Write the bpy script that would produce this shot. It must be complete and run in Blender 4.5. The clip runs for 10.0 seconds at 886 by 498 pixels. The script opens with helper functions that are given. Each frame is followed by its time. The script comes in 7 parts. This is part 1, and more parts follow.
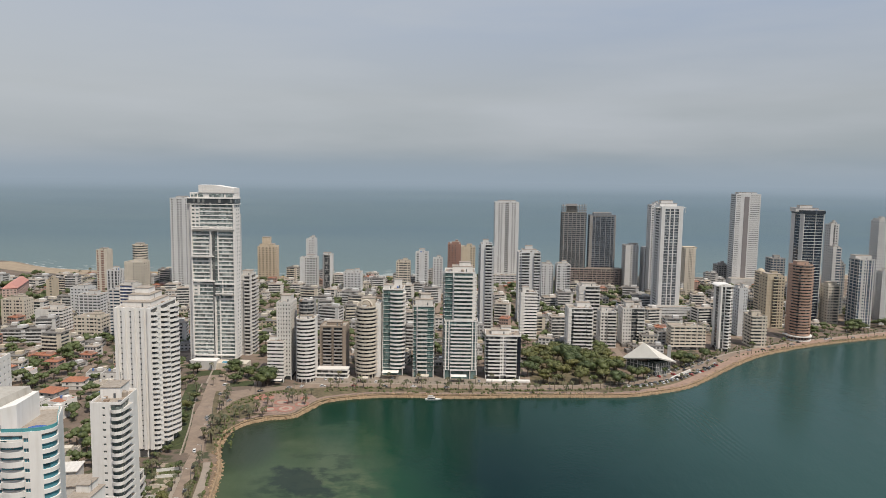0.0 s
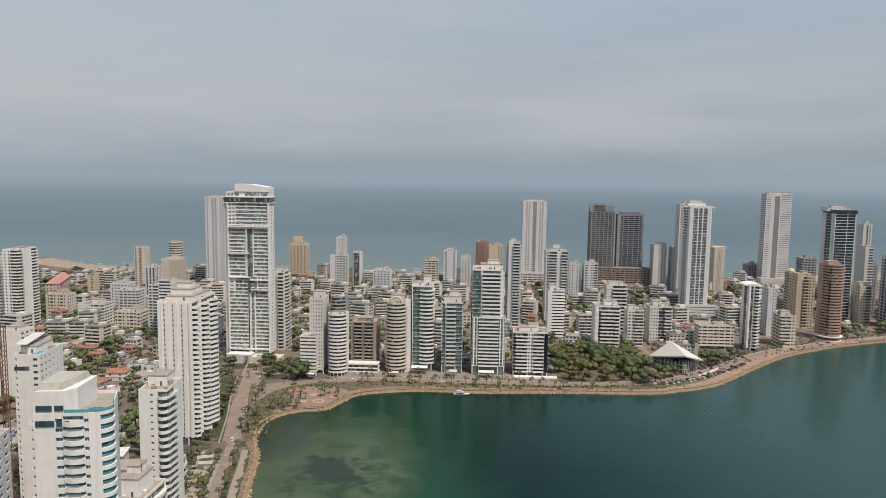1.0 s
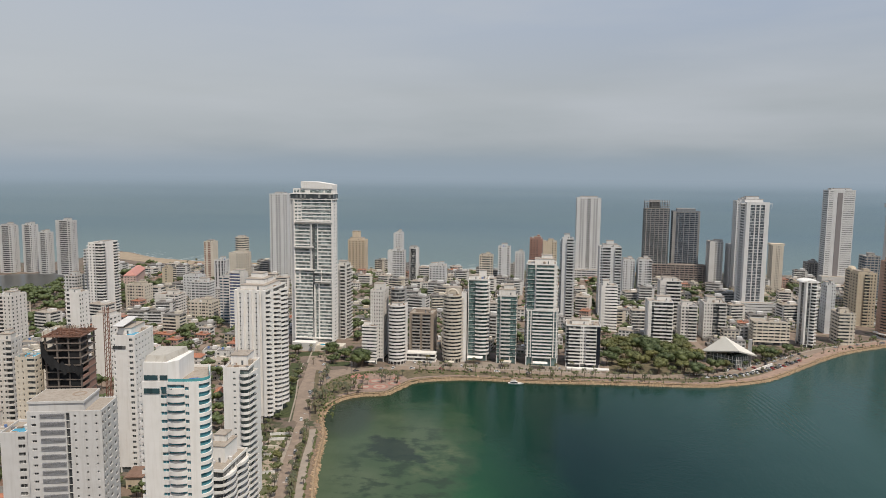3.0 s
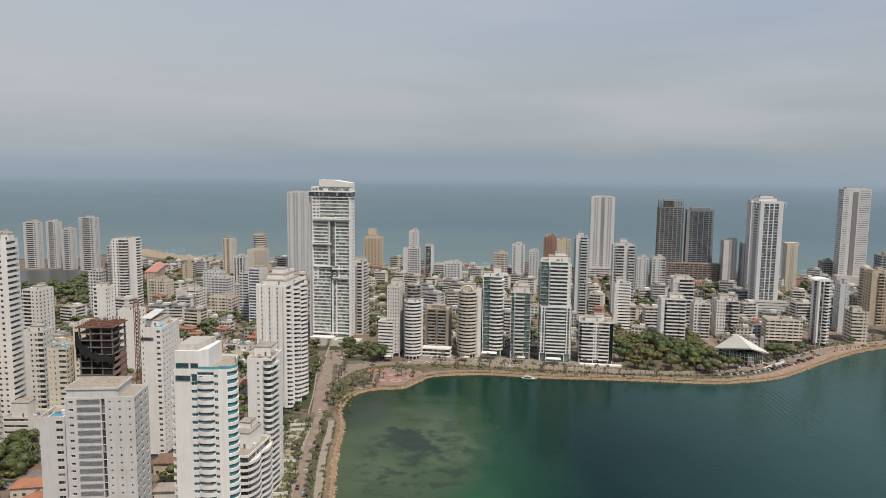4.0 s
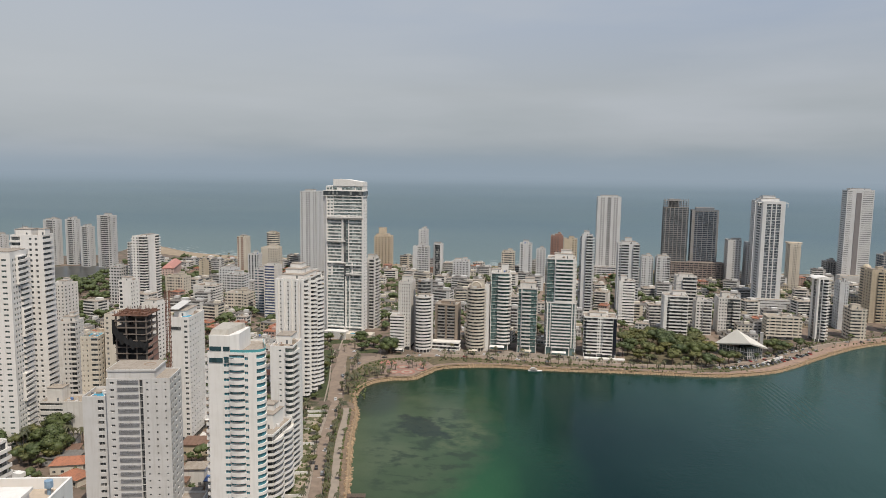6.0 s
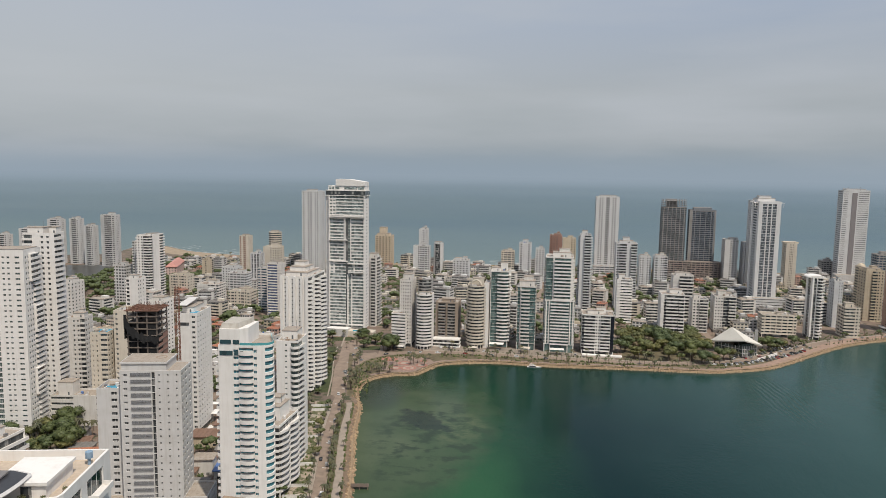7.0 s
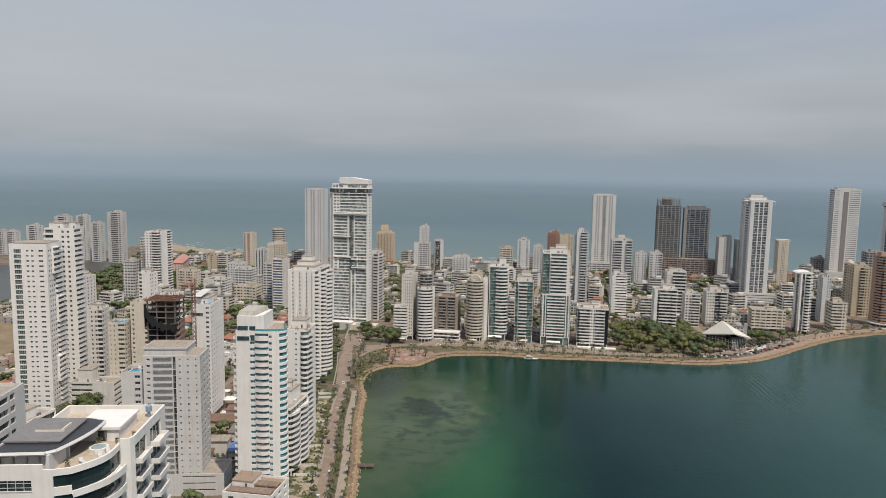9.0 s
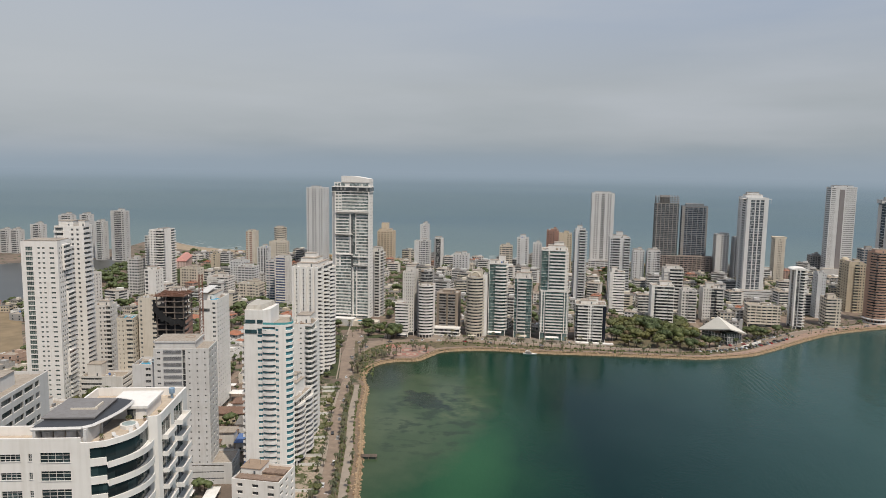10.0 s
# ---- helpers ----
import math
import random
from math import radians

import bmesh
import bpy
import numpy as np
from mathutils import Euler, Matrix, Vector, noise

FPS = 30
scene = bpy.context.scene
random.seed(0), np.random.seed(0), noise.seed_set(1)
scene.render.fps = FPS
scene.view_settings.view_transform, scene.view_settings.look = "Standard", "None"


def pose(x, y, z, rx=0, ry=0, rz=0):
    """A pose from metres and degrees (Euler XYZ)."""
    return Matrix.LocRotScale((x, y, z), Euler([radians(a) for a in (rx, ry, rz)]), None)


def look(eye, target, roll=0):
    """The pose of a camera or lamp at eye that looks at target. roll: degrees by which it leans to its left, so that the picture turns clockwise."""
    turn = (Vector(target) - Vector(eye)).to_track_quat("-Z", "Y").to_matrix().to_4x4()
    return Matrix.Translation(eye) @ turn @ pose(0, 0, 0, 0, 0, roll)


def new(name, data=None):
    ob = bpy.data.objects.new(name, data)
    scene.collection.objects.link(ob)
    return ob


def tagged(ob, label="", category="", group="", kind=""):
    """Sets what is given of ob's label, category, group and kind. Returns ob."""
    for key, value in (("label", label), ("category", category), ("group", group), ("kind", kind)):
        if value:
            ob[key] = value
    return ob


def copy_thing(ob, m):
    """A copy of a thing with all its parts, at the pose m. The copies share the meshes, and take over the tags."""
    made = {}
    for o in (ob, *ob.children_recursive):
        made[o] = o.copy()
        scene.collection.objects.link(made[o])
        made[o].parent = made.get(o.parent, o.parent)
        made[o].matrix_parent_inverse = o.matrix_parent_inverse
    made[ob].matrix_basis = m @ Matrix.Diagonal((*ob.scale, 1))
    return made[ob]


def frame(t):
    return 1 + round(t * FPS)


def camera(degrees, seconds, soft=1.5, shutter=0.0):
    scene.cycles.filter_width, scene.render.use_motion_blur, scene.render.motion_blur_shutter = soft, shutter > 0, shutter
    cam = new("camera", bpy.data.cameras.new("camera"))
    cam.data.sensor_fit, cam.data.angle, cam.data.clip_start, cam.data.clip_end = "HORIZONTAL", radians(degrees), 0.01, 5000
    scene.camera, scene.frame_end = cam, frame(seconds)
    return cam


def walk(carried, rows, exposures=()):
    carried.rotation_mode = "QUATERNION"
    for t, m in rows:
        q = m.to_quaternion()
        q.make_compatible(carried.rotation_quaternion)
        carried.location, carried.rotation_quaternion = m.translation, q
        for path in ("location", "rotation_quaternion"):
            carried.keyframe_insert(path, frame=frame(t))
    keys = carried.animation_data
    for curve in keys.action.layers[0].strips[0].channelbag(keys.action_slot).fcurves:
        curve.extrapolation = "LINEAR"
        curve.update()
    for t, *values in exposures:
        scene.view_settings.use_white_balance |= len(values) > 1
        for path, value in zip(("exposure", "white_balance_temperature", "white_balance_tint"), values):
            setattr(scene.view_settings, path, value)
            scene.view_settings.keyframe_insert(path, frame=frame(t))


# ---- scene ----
import itertools

cam = camera(65.7, 10.0, soft=0.6)
METRES, EYE, TILT, LEAN, TURN = 110.0, 160.0, 0.0, 0.0, 0.0
PATH = [
    (0, (0.313, -0.362, 159.934), (0.275, 1.627, 159.728), 0.8),
    (0.5, (-0.156, -5.799, 159.934), (-0.233, -3.812, 159.727), 0.8),
    (1, (-0.578, -11.223, 159.934), (-0.695, -9.237, 159.725), 0.8),
    (1.5, (-0.888, -16.647, 159.929), (-1.046, -14.664, 159.72), 0.8),
    (2, (-1.069, -22.066, 159.923), (-1.267, -20.087, 159.712), 0.8),
    (2.5, (-1.075, -27.485, 159.918), (-1.313, -25.511, 159.703), 0.7),
    (4, (-0.494, -43.777, 159.881), (-0.805, -41.814, 159.658), 0.7),
    (4.5, (-0.148, -49.232, 159.875), (-0.47, -47.271, 159.651), 0.8),
    (5, (0.321, -54.683, 159.873), (-0.009, -52.723, 159.648), 0.7),
    (5.5, (0.866, -60.145, 159.872), (0.533, -58.186, 159.648), 0.8),
    (7, (2.667, -76.647, 159.884), (2.334, -74.688, 159.661), 0.9),
    (7.5, (3.304, -82.139, 159.886), (2.971, -80.18, 159.663), 0.9),
    (8, (3.966, -87.631, 159.888), (3.634, -85.672, 159.665), 0.9),
    (8.5, (4.646, -93.099, 159.89), (4.314, -91.14, 159.666), 1.0),
    (9, (5.371, -98.533, 159.896), (5.04, -96.574, 159.669), 1.0),
    (9.5, (6.138, -103.947, 159.901), (5.806, -101.988, 159.672), 1.0),
    (10, (6.917, -109.369, 159.906), (6.586, -107.41, 159.675), 0.9),
]
walk(cam, [(t, look(eye, target, roll)) for t, eye, target, roll in PATH], exposures=[(0, 0.0), (2.5, 0.0), (5.5, -0.03), (10, -0.05)])

# ---- world, sun, exposure ----
SUN_ELEV, SUN_AZ = 60.0, -42.0      # azimuth: degrees right of straight behind the flight line is negative
world = bpy.data.worlds.new("hazy_sky")
scene.world = world
world.use_nodes = True
wn, wl = world.node_tree.nodes, world.node_tree.links
wn.clear()
sky = wn.new("ShaderNodeTexSky")
sky.sky_type, sky.sun_disc = "NISHITA", False
sky.sun_elevation, sky.sun_rotation = radians(SUN_ELEV), radians(180 + SUN_AZ)
sky.dust_density, sky.air_density, sky.altitude = 4.0, 1.0, 100
tc = wn.new("ShaderNodeTexCoord")
sep = wn.new("ShaderNodeSeparateXYZ")
wl.new(tc.outputs["Generated"], sep.inputs[0])
veil = wn.new("ShaderNodeValToRGB")      # tropical haze veil, bluer and clearer with height
veil.color_ramp.elements[0].position, veil.color_ramp.elements[0].color = 0.0, (0.300, 0.368, 0.435, 1)
veil.color_ramp.elements[1].position, veil.color_ramp.elements[1].color = 0.5, (0.36, 0.46, 0.64, 1)
for pos, col in ((0.02, (0.318, 0.376, 0.428, 1)), (0.05, (0.358, 0.400, 0.432, 1)), (0.11, (0.398, 0.428, 0.452, 1)), (0.2, (0.380, 0.436, 0.525, 1)), (0.3, (0.345, 0.430, 0.585, 1))):
    e = veil.color_ramp.elements.new(pos)
    e.color = col
wl.new(sep.outputs["Z"], veil.inputs[0])
stretch = wn.new("ShaderNodeMapping")
stretch.inputs["Scale"].default_value = (1.2, 1.2, 7.0)
stretch.inputs["Rotation"].default_value = (0.0, 0.12, 0.5)
wl.new(tc.outputs["Generated"], stretch.inputs[0])
cirrus = wn.new("ShaderNodeTexNoise")
cirrus.inputs["Scale"].default_value, cirrus.inputs["Detail"].default_value = 1.6, 6
wl.new(stretch.outputs[0], cirrus.inputs["Vector"])
cr = wn.new("ShaderNodeMapRange")
cr.inputs["From Min"].default_value, cr.inputs["From Max"].default_value = 0.42, 0.72
cr.inputs["To Min"].default_value, cr.inputs["To Max"].default_value = 0.0, 0.9
wl.new(cirrus.outputs["Fac"], cr.inputs[0])
cloud = wn.new("ShaderNodeMix")
cloud.data_type = "RGBA"
wl.new(cr.outputs[0], cloud.inputs["Factor"])
wl.new(veil.outputs[0], cloud.inputs["A"])
cloud.inputs["B"].default_value = (0.475, 0.505, 0.545, 1)
glow = wn.new("ShaderNodeMapRange")        # the veil is thicker and paler to the left
for k_, v_ in (("From Min", 0.25), ("From Max", -0.6), ("To Min", 0.0), ("To Max", 0.55)):
    glow.inputs[k_].default_value = v_
wl.new(sep.outputs["X"], glow.inputs[0])
low = wn.new("ShaderNodeMapRange")
for k_, v_ in (("From Min", 0.01), ("From Max", 0.15), ("To Min", 0.0), ("To Max", 1.0)):
    low.inputs[k_].default_value = v_
wl.new(sep.outputs["Z"], low.inputs[0])
both = wn.new("ShaderNodeMath")
both.operation = "MULTIPLY"
wl.new(glow.outputs[0], both.inputs[0])
wl.new(low.outputs[0], both.inputs[1])
pale = wn.new("ShaderNodeMix")
pale.data_type = "RGBA"
wl.new(both.outputs[0], pale.inputs["Factor"])
wl.new(cloud.outputs["Result"], pale.inputs["A"])
pale.inputs["B"].default_value = (0.55, 0.57, 0.585, 1)
b1 = wn.new("ShaderNodeBackground")
b2 = wn.new("ShaderNodeBackground")
add = wn.new("ShaderNodeAddShader")
wl.new(sky.outputs[0], b1.inputs[0])
b1.inputs[1].default_value = 0.012
wl.new(pale.outputs["Result"], b2.inputs[0])
b2.inputs[1].default_value = 0.92
wout = wn.new("ShaderNodeOutputWorld")
wl.new(b1.outputs[0], add.inputs[0])
wl.new(b2.outputs[0], add.inputs[1])
wl.new(add.outputs[0], wout.inputs[0])

sun = new("sun", bpy.data.lights.new("sun", "SUN"))
sun.data.energy, sun.data.angle, sun.data.color = 3.85, radians(0.6), (1.0, 0.92, 0.80)
sd = Vector((math.sin(radians(-SUN_AZ)) * math.cos(radians(SUN_ELEV)), -math.cos(radians(SUN_AZ)) * math.cos(radians(SUN_ELEV)), math.sin(radians(SUN_ELEV))))
sun.matrix_world = look(sd * 800, (0, 0, 0))


# ---- materials ----
def nodes_of(name):
    m = bpy.data.materials.new(name)
    m.use_nodes = True
    nt = m.node_tree
    return m, nt, nt.nodes["Principled BSDF"]


def noise_node(nt, vec, scale, detail=3, rough=0.55):
    n = nt.nodes.new("ShaderNodeTexNoise")
    n.inputs["Scale"].default_value, n.inputs["Detail"].default_value, n.inputs["Roughness"].default_value = scale, detail, rough
    nt.links.new(vec, n.inputs["Vector"])
    return n.outputs["Fac"]


def mix_node(nt, fac, a, b, blend="MIX"):
    n = nt.nodes.new("ShaderNodeMix")
    n.data_type, n.blend_type = "RGBA", blend
    for sock, v in (("Factor", fac), ("A", a), ("B", b)):
        if isinstance(v, bpy.types.NodeSocket):
            nt.links.new(v, n.inputs[sock])
        else:
            n.inputs[sock].default_value = v if sock == "Factor" else (*v, 1)
    return n.outputs["Result"]


def ramp_node(nt, val, lo, hi, a=0.0, b=1.0):
    n = nt.nodes.new("ShaderNodeMapRange")
    for k, v in (("From Min", lo), ("From Max", hi), ("To Min", a), ("To Max", b)):
        n.inputs[k].default_value = v
    nt.links.new(val, n.inputs[0])
    return n.outputs[0]


def place(nt, scale=(1, 1, 1), obj=False):
    """Position in the place (or on the object), scaled."""
    if obj:
        src = nt.nodes.new("ShaderNodeTexCoord").outputs["Object"]
    else:
        src = nt.nodes.new("ShaderNodeNewGeometry").outputs["Position"]
    mp = nt.nodes.new("ShaderNodeMapping")
    mp.inputs["Scale"].default_value = scale
    nt.links.new(src, mp.inputs[0])
    return mp.outputs[0]


def bump(nt, bsdf, height, strength=0.4, dist=0.05):
    b = nt.nodes.new("ShaderNodeBump")
    b.inputs["Strength"].default_value, b.inputs["Distance"].default_value = strength, dist
    nt.links.new(height, b.inputs["Height"])
    nt.links.new(b.outputs[0], bsdf.inputs["Normal"])


def paint(name, col, dirt=0.25, rough=0.75, dirtcol=None):
    """Painted render or concrete with rain streaks, blotches and slight differences between pieces."""
    m, nt, p = nodes_of(name)
    dc = dirtcol or tuple(c * f for c, f in zip(col, (0.62, 0.58, 0.52)))
    streak = noise_node(nt, place(nt, (0.9, 0.9, 0.06)), 1.0, 4)
    blot = noise_node(nt, place(nt), 0.16, 5)
    fine = noise_node(nt, place(nt), 2.5, 3)
    c = mix_node(nt, ramp_node(nt, streak, 0.48, 0.78, 0, dirt * 1.6), col, dc)
    c = mix_node(nt, ramp_node(nt, blot, 0.45, 0.75, 0, dirt), c, dc)
    rnd = nt.nodes.new("ShaderNodeObjectInfo").outputs["Random"]
    c = mix_node(nt, ramp_node(nt, rnd, 0, 1, 0, 0.12), c, tuple(v * 0.8 for v in col))
    nt.links.new(c, p.inputs["Base Color"])
    nt.links.new(ramp_node(nt, fine, 0.3, 0.7, rough - 0.1, rough + 0.1), p.inputs["Roughness"])
    bump(nt, p, fine, 0.25, 0.03)
    return m


def glazing(name, col, curtain=(0.35, 0.34, 0.32), share=0.25, rough=0.08):
    """Tinted window glass before dim rooms: panes differ, some with pale curtains behind."""
    m, nt, p = nodes_of(name)
    cell = nt.nodes.new("ShaderNodeTexWhiteNoise")
    snap = nt.nodes.new("ShaderNodeVectorMath")
    snap.operation = "SNAP"
    snap.inputs[1].default_value = (1.9, 1.9, 3.05)
    nt.links.new(place(nt), snap.inputs[0])
    nt.links.new(snap.outputs[0], cell.inputs["Vector"])
    c = mix_node(nt, ramp_node(nt, cell.outputs["Value"], 1 - share, 1.0, 0, 0.8), col, curtain)
    c = mix_node(nt, ramp_node(nt, cell.outputs["Value"], 0, 0.4, 0.6, 0), c, tuple(v * 0.35 for v in col))
    nt.links.new(c, p.inputs["Base Color"])
    p.inputs["Roughness"].default_value = rough
    p.inputs["IOR"].default_value = 1.5
    bump(nt, p, noise_node(nt, place(nt), 0.5, 2), 0.05, 0.2)
    return m


def plain(name, col, rough=0.6, metal=0.0, var=0.3, scale=1.2):
    m, nt, p = nodes_of(name)
    n = noise_node(nt, place(nt), scale, 4)
    rnd = nt.nodes.new("ShaderNodeObjectInfo").outputs["Random"]
    c = mix_node(nt, ramp_node(nt, n, 0.35, 0.7, 0, 1), col, tuple(v * (1 - var) for v in col))
    c = mix_node(nt, ramp_node(nt, rnd, 0, 1, 0, var), c, tuple(v * 0.7 for v in col))
    nt.links.new(c, p.inputs["Base Color"])
    p.inputs["Roughness"].default_value, p.inputs["Metallic"].default_value = rough, metal
    bump(nt, p, n, 0.3, 0.05)
    return m


def leaves(name, dark, light):
    m, nt, p = nodes_of(name)
    g = nt.nodes.new("ShaderNodeNewGeometry")
    c = mix_node(nt, ramp_node(nt, g.outputs["Random Per Island"], 0, 1, 0.3, 0.85), dark, light)
    rnd = nt.nodes.new("ShaderNodeObjectInfo").outputs["Random"]
    c = mix_node(nt, ramp_node(nt, rnd, 0.3, 1, 0, 0.6), c, tuple(v * f for v, f in zip(light, (1.15, 0.98, 0.66))))
    nt.links.new(c, p.inputs["Base Color"])
    p.inputs["Roughness"].default_value = 0.6
    return m


WHITE = paint("white_render", (0.65, 0.62, 0.585), 0.32)
BRIGHT = paint("bright_white_render", (0.75, 0.72, 0.685), 0.2)
GREYW = paint("grey_white_render", (0.57, 0.555, 0.54), 0.25)
# white walls seen from afar, distance haze put into the colour
HAZEW = paint("hazed_white_render", (0.585, 0.58, 0.575), 0.25)
CREAM = paint("cream_render", (0.60, 0.54, 0.455), 0.28)
BEIGE = paint("beige_render", (0.52, 0.44, 0.33), 0.25)
SAND = paint("sand_yellow_render", (0.58, 0.48, 0.36), 0.25)
GREY = paint("grey_concrete", (0.34, 0.33, 0.32), 0.35)
DARKG = paint("dark_grey_panel", (0.10, 0.11, 0.12), 0.2)
BROWN = paint("brown_render", (0.30, 0.22, 0.16), 0.25)
BRICK = paint("brick_red_render", (0.31, 0.18, 0.14), 0.25)
PINK = paint("salmon_tile_roof", (0.50, 0.24, 0.20), 0.3)
TERRA = paint("terracotta_tiles", (0.37, 0.15, 0.085), 0.6, dirtcol=(0.18, 0.09, 0.06))
ROOFC = paint("roof_screed", (0.35, 0.30, 0.25), 0.6)
ROOFG = paint("roof_membrane_grey", (0.19, 0.175, 0.16), 0.6)
RUST = paint("rusty_formwork", (0.17, 0.08, 0.05), 0.6, dirtcol=(0.07, 0.045, 0.035))
NETSHADE = plain("black_net_and_shade", (0.013, 0.013, 0.014), 0.95, var=0.5)
DARK = glazing("dark_window_glass", (0.055, 0.060, 0.064), share=0.32)
TEAL = glazing("teal_glass", (0.095, 0.148, 0.143), (0.20, 0.275, 0.265), 0.5)
BLUEG = glazing("blue_glass", (0.045, 0.08, 0.12), (0.2, 0.24, 0.3), 0.2)
SHADE = glazing("shaded_recess_glass", (0.10, 0.10, 0.10), (0.3, 0.29, 0.27), 0.3)
RAILT = plain("teal_glass_rail", (0.10, 0.34, 0.36), 0.15, var=0.15)
BLACKR = plain("black_roof_sheet", (0.04, 0.04, 0.045), 0.4, var=0.4)
MULL = plain("dark_window_frame", (0.09, 0.09, 0.09), 0.5)
METAL = plain("grey_metal", (0.30, 0.30, 0.31), 0.45, 0.6)
BLUE = paint("blue_paint", (0.10, 0.17, 0.36), 0.2)
POOL = plain("pool_water", (0.05, 0.30, 0.45), 0.05, var=0.1)
CRANE = plain("crane_rust_paint", (0.21, 0.095, 0.062), 0.7)
NEARG = glazing("grey_reflecting_glass", (0.105, 0.112, 0.112), (0.30, 0.30, 0.285), 0.35)
GREENG = glazing("grey_green_glass", (0.095, 0.130, 0.122), (0.25, 0.28, 0.26), 0.4)
LEAF = leaves("broad_leaves", (0.030, 0.048, 0.015), (0.092, 0.118, 0.040))
LEAFM = leaves("olive_leaves", (0.047, 0.058, 0.019), (0.138, 0.144, 0.050))
LEAFY = leaves("yellow_green_leaves", (0.060, 0.074, 0.024), (0.158, 0.165, 0.056))
LEAFD = leaves("dry_leaves", (0.065, 0.055, 0.032), (0.135, 0.108, 0.066))
FROND = leaves("palm_fronds", (0.032, 0.042, 0.018), (0.098, 0.095, 0.048))
BARK = plain("bark", (0.16, 0.12, 0.09), 0.9)


# ---- mesh helpers ----
class Shape:
    """Collects solid pieces for one mesh."""

    def __init__(self):
        self.v, self.f, self.m = [], [], []

    def prism(self, ring, z0, z1, mat=0, top=None):
        k, n = len(self.v), len(ring)
        top = top or ring
        self.v += [(x, y, z0) for x, y in ring] + [(x, y, z1) for x, y in top]
        self.f += [tuple(range(k + n - 1, k - 1, -1)), tuple(range(k + n, k + 2 * n))]
        self.f += [(k + i, k + (i + 1) % n, k + n + (i + 1) % n, k + n + i) for i in range(n)]
        self.m += [mat] * (n + 2)

    def box(self, cx, cy, z0, sx, sy, h, mat=0):
        x, y = sx / 2, sy / 2
        self.prism([(cx - x, cy - y), (cx + x, cy - y), (cx + x, cy + y), (cx - x, cy + y)], z0, z0 + h, mat)

    def bar(self, a, b, r, mat=0, r2=None):
        """A square bar from a to b."""
        a, b = Vector(a), Vector(b)
        d = (b - a).normalized()
        u = d.orthogonal().normalized()
        w = d.cross(u)
        k = len(self.v)
        for c, q in ((a, r), (b, r2 or r)):
            self.v += [tuple(c + u * (q * s) + w * (q * t)) for s, t in ((-1, -1), (1, -1), (1, 1), (-1, 1))]
        self.f += [(k + 3, k + 2, k + 1, k), (k + 4, k + 5, k + 6, k + 7)] + [(k + i, k + (i + 1) % 4, k + 4 + (i + 1) % 4, k + 4 + i) for i in range(4)]
        self.m += [mat] * 6

    def strip(self, outer, inner, z0, z1, edges=None, mat=0):
        """One upright band between two lines; edges: materials of the outer sides."""
        self.prism(list(outer) + list(inner)[::-1], z0, z1, mat)
        if edges:
            n = len(outer) + len(inner)
            for i, q in enumerate(edges):
                self.m[len(self.m) - n + i] = q

    def sheet(self, low, high, out, mat=0):
        """A thin hanging sheet between two rows of points."""
        k, n = len(self.v), len(low)
        o = Vector(out)
        for row in (low, high):
            self.v += [tuple(q) for q in row] + [tuple(Vector(q) + o) for q in row]
        L0, L1, H0, H1 = k, k + n, k + 2 * n, k + 3 * n
        for i in range(n - 1):
            self.f += [(L0 + i, L0 + i + 1, H0 + i + 1, H0 + i), (L1 + i + 1, L1 + i, H1 + i, H1 + i + 1), (L0 + i + 1, L0 + i, L1 + i, L1 + i + 1), (H0 + i, H0 + i + 1, H1 + i + 1, H1 + i)]
            self.m += [mat] * 4

    def mesh(self, name, mats):
        me = bpy.data.meshes.new(name)
        me.from_pydata(self.v, [], self.f)
        for mt in (mats if isinstance(mats, (list, tuple)) else [mats]):
            me.materials.append(mt)
        if any(self.m):
            me.polygons.foreach_set("material_index", self.m)
        me.update()
        return me


def part(name, data, parent, at=(0, 0, 0), rz=0.0, label=""):
    ob = new(name, data)
    ob.parent = parent
    ob.location = at
    if rz:
        ob.rotation_euler = (0, 0, rz)
    return tagged(ob, label)


def thing(name, x, y, z, rot, label, category, group="", kind=""):
    ob = new(name)
    ob.empty_display_size = 1
    ob.location, ob.rotation_euler = (x, y, z), (0, 0, radians(rot))
    return tagged(ob, label, category, group, kind)


def inset(poly, t):
    """The ring moved inwards by t (rings run anticlockwise)."""
    n, out = len(poly), []
    for i in range(n):
        a, b, c = Vector(poly[i - 1]), Vector(poly[i]), Vector(poly[(i + 1) % n])
        e1, e2 = (b - a).normalized(), (c - b).normalized()
        n1, n2 = Vector((-e1.y, e1.x)), Vector((-e2.y, e2.x))
        out.append(tuple(b + (n1 + n2) * (t / max(0.3, 1 + n1.dot(n2)))))
    return out


def arc(cx, cy, rx, ry, a0, a1, n):
    return [(cx + rx * math.cos(radians(a0 + (a1 - a0) * i / n)), cy + ry * math.sin(radians(a0 + (a1 - a0) * i / n))) for i in range(n + 1)]


G = 2.0       # street level above the water
FOOT = []     # footprints already built on: x, y, half sizes


def stack(sh_, n, step):
    """The same pieces n times above one another."""
    out, k = Shape(), len(sh_.v)
    for i in range(n):
        out.v += [(x, y, zz + i * step) for x, y, zz in sh_.v]
        out.f += [tuple(q + i * k for q in f) for f in sh_.f]
        out.m += sh_.m
    return out


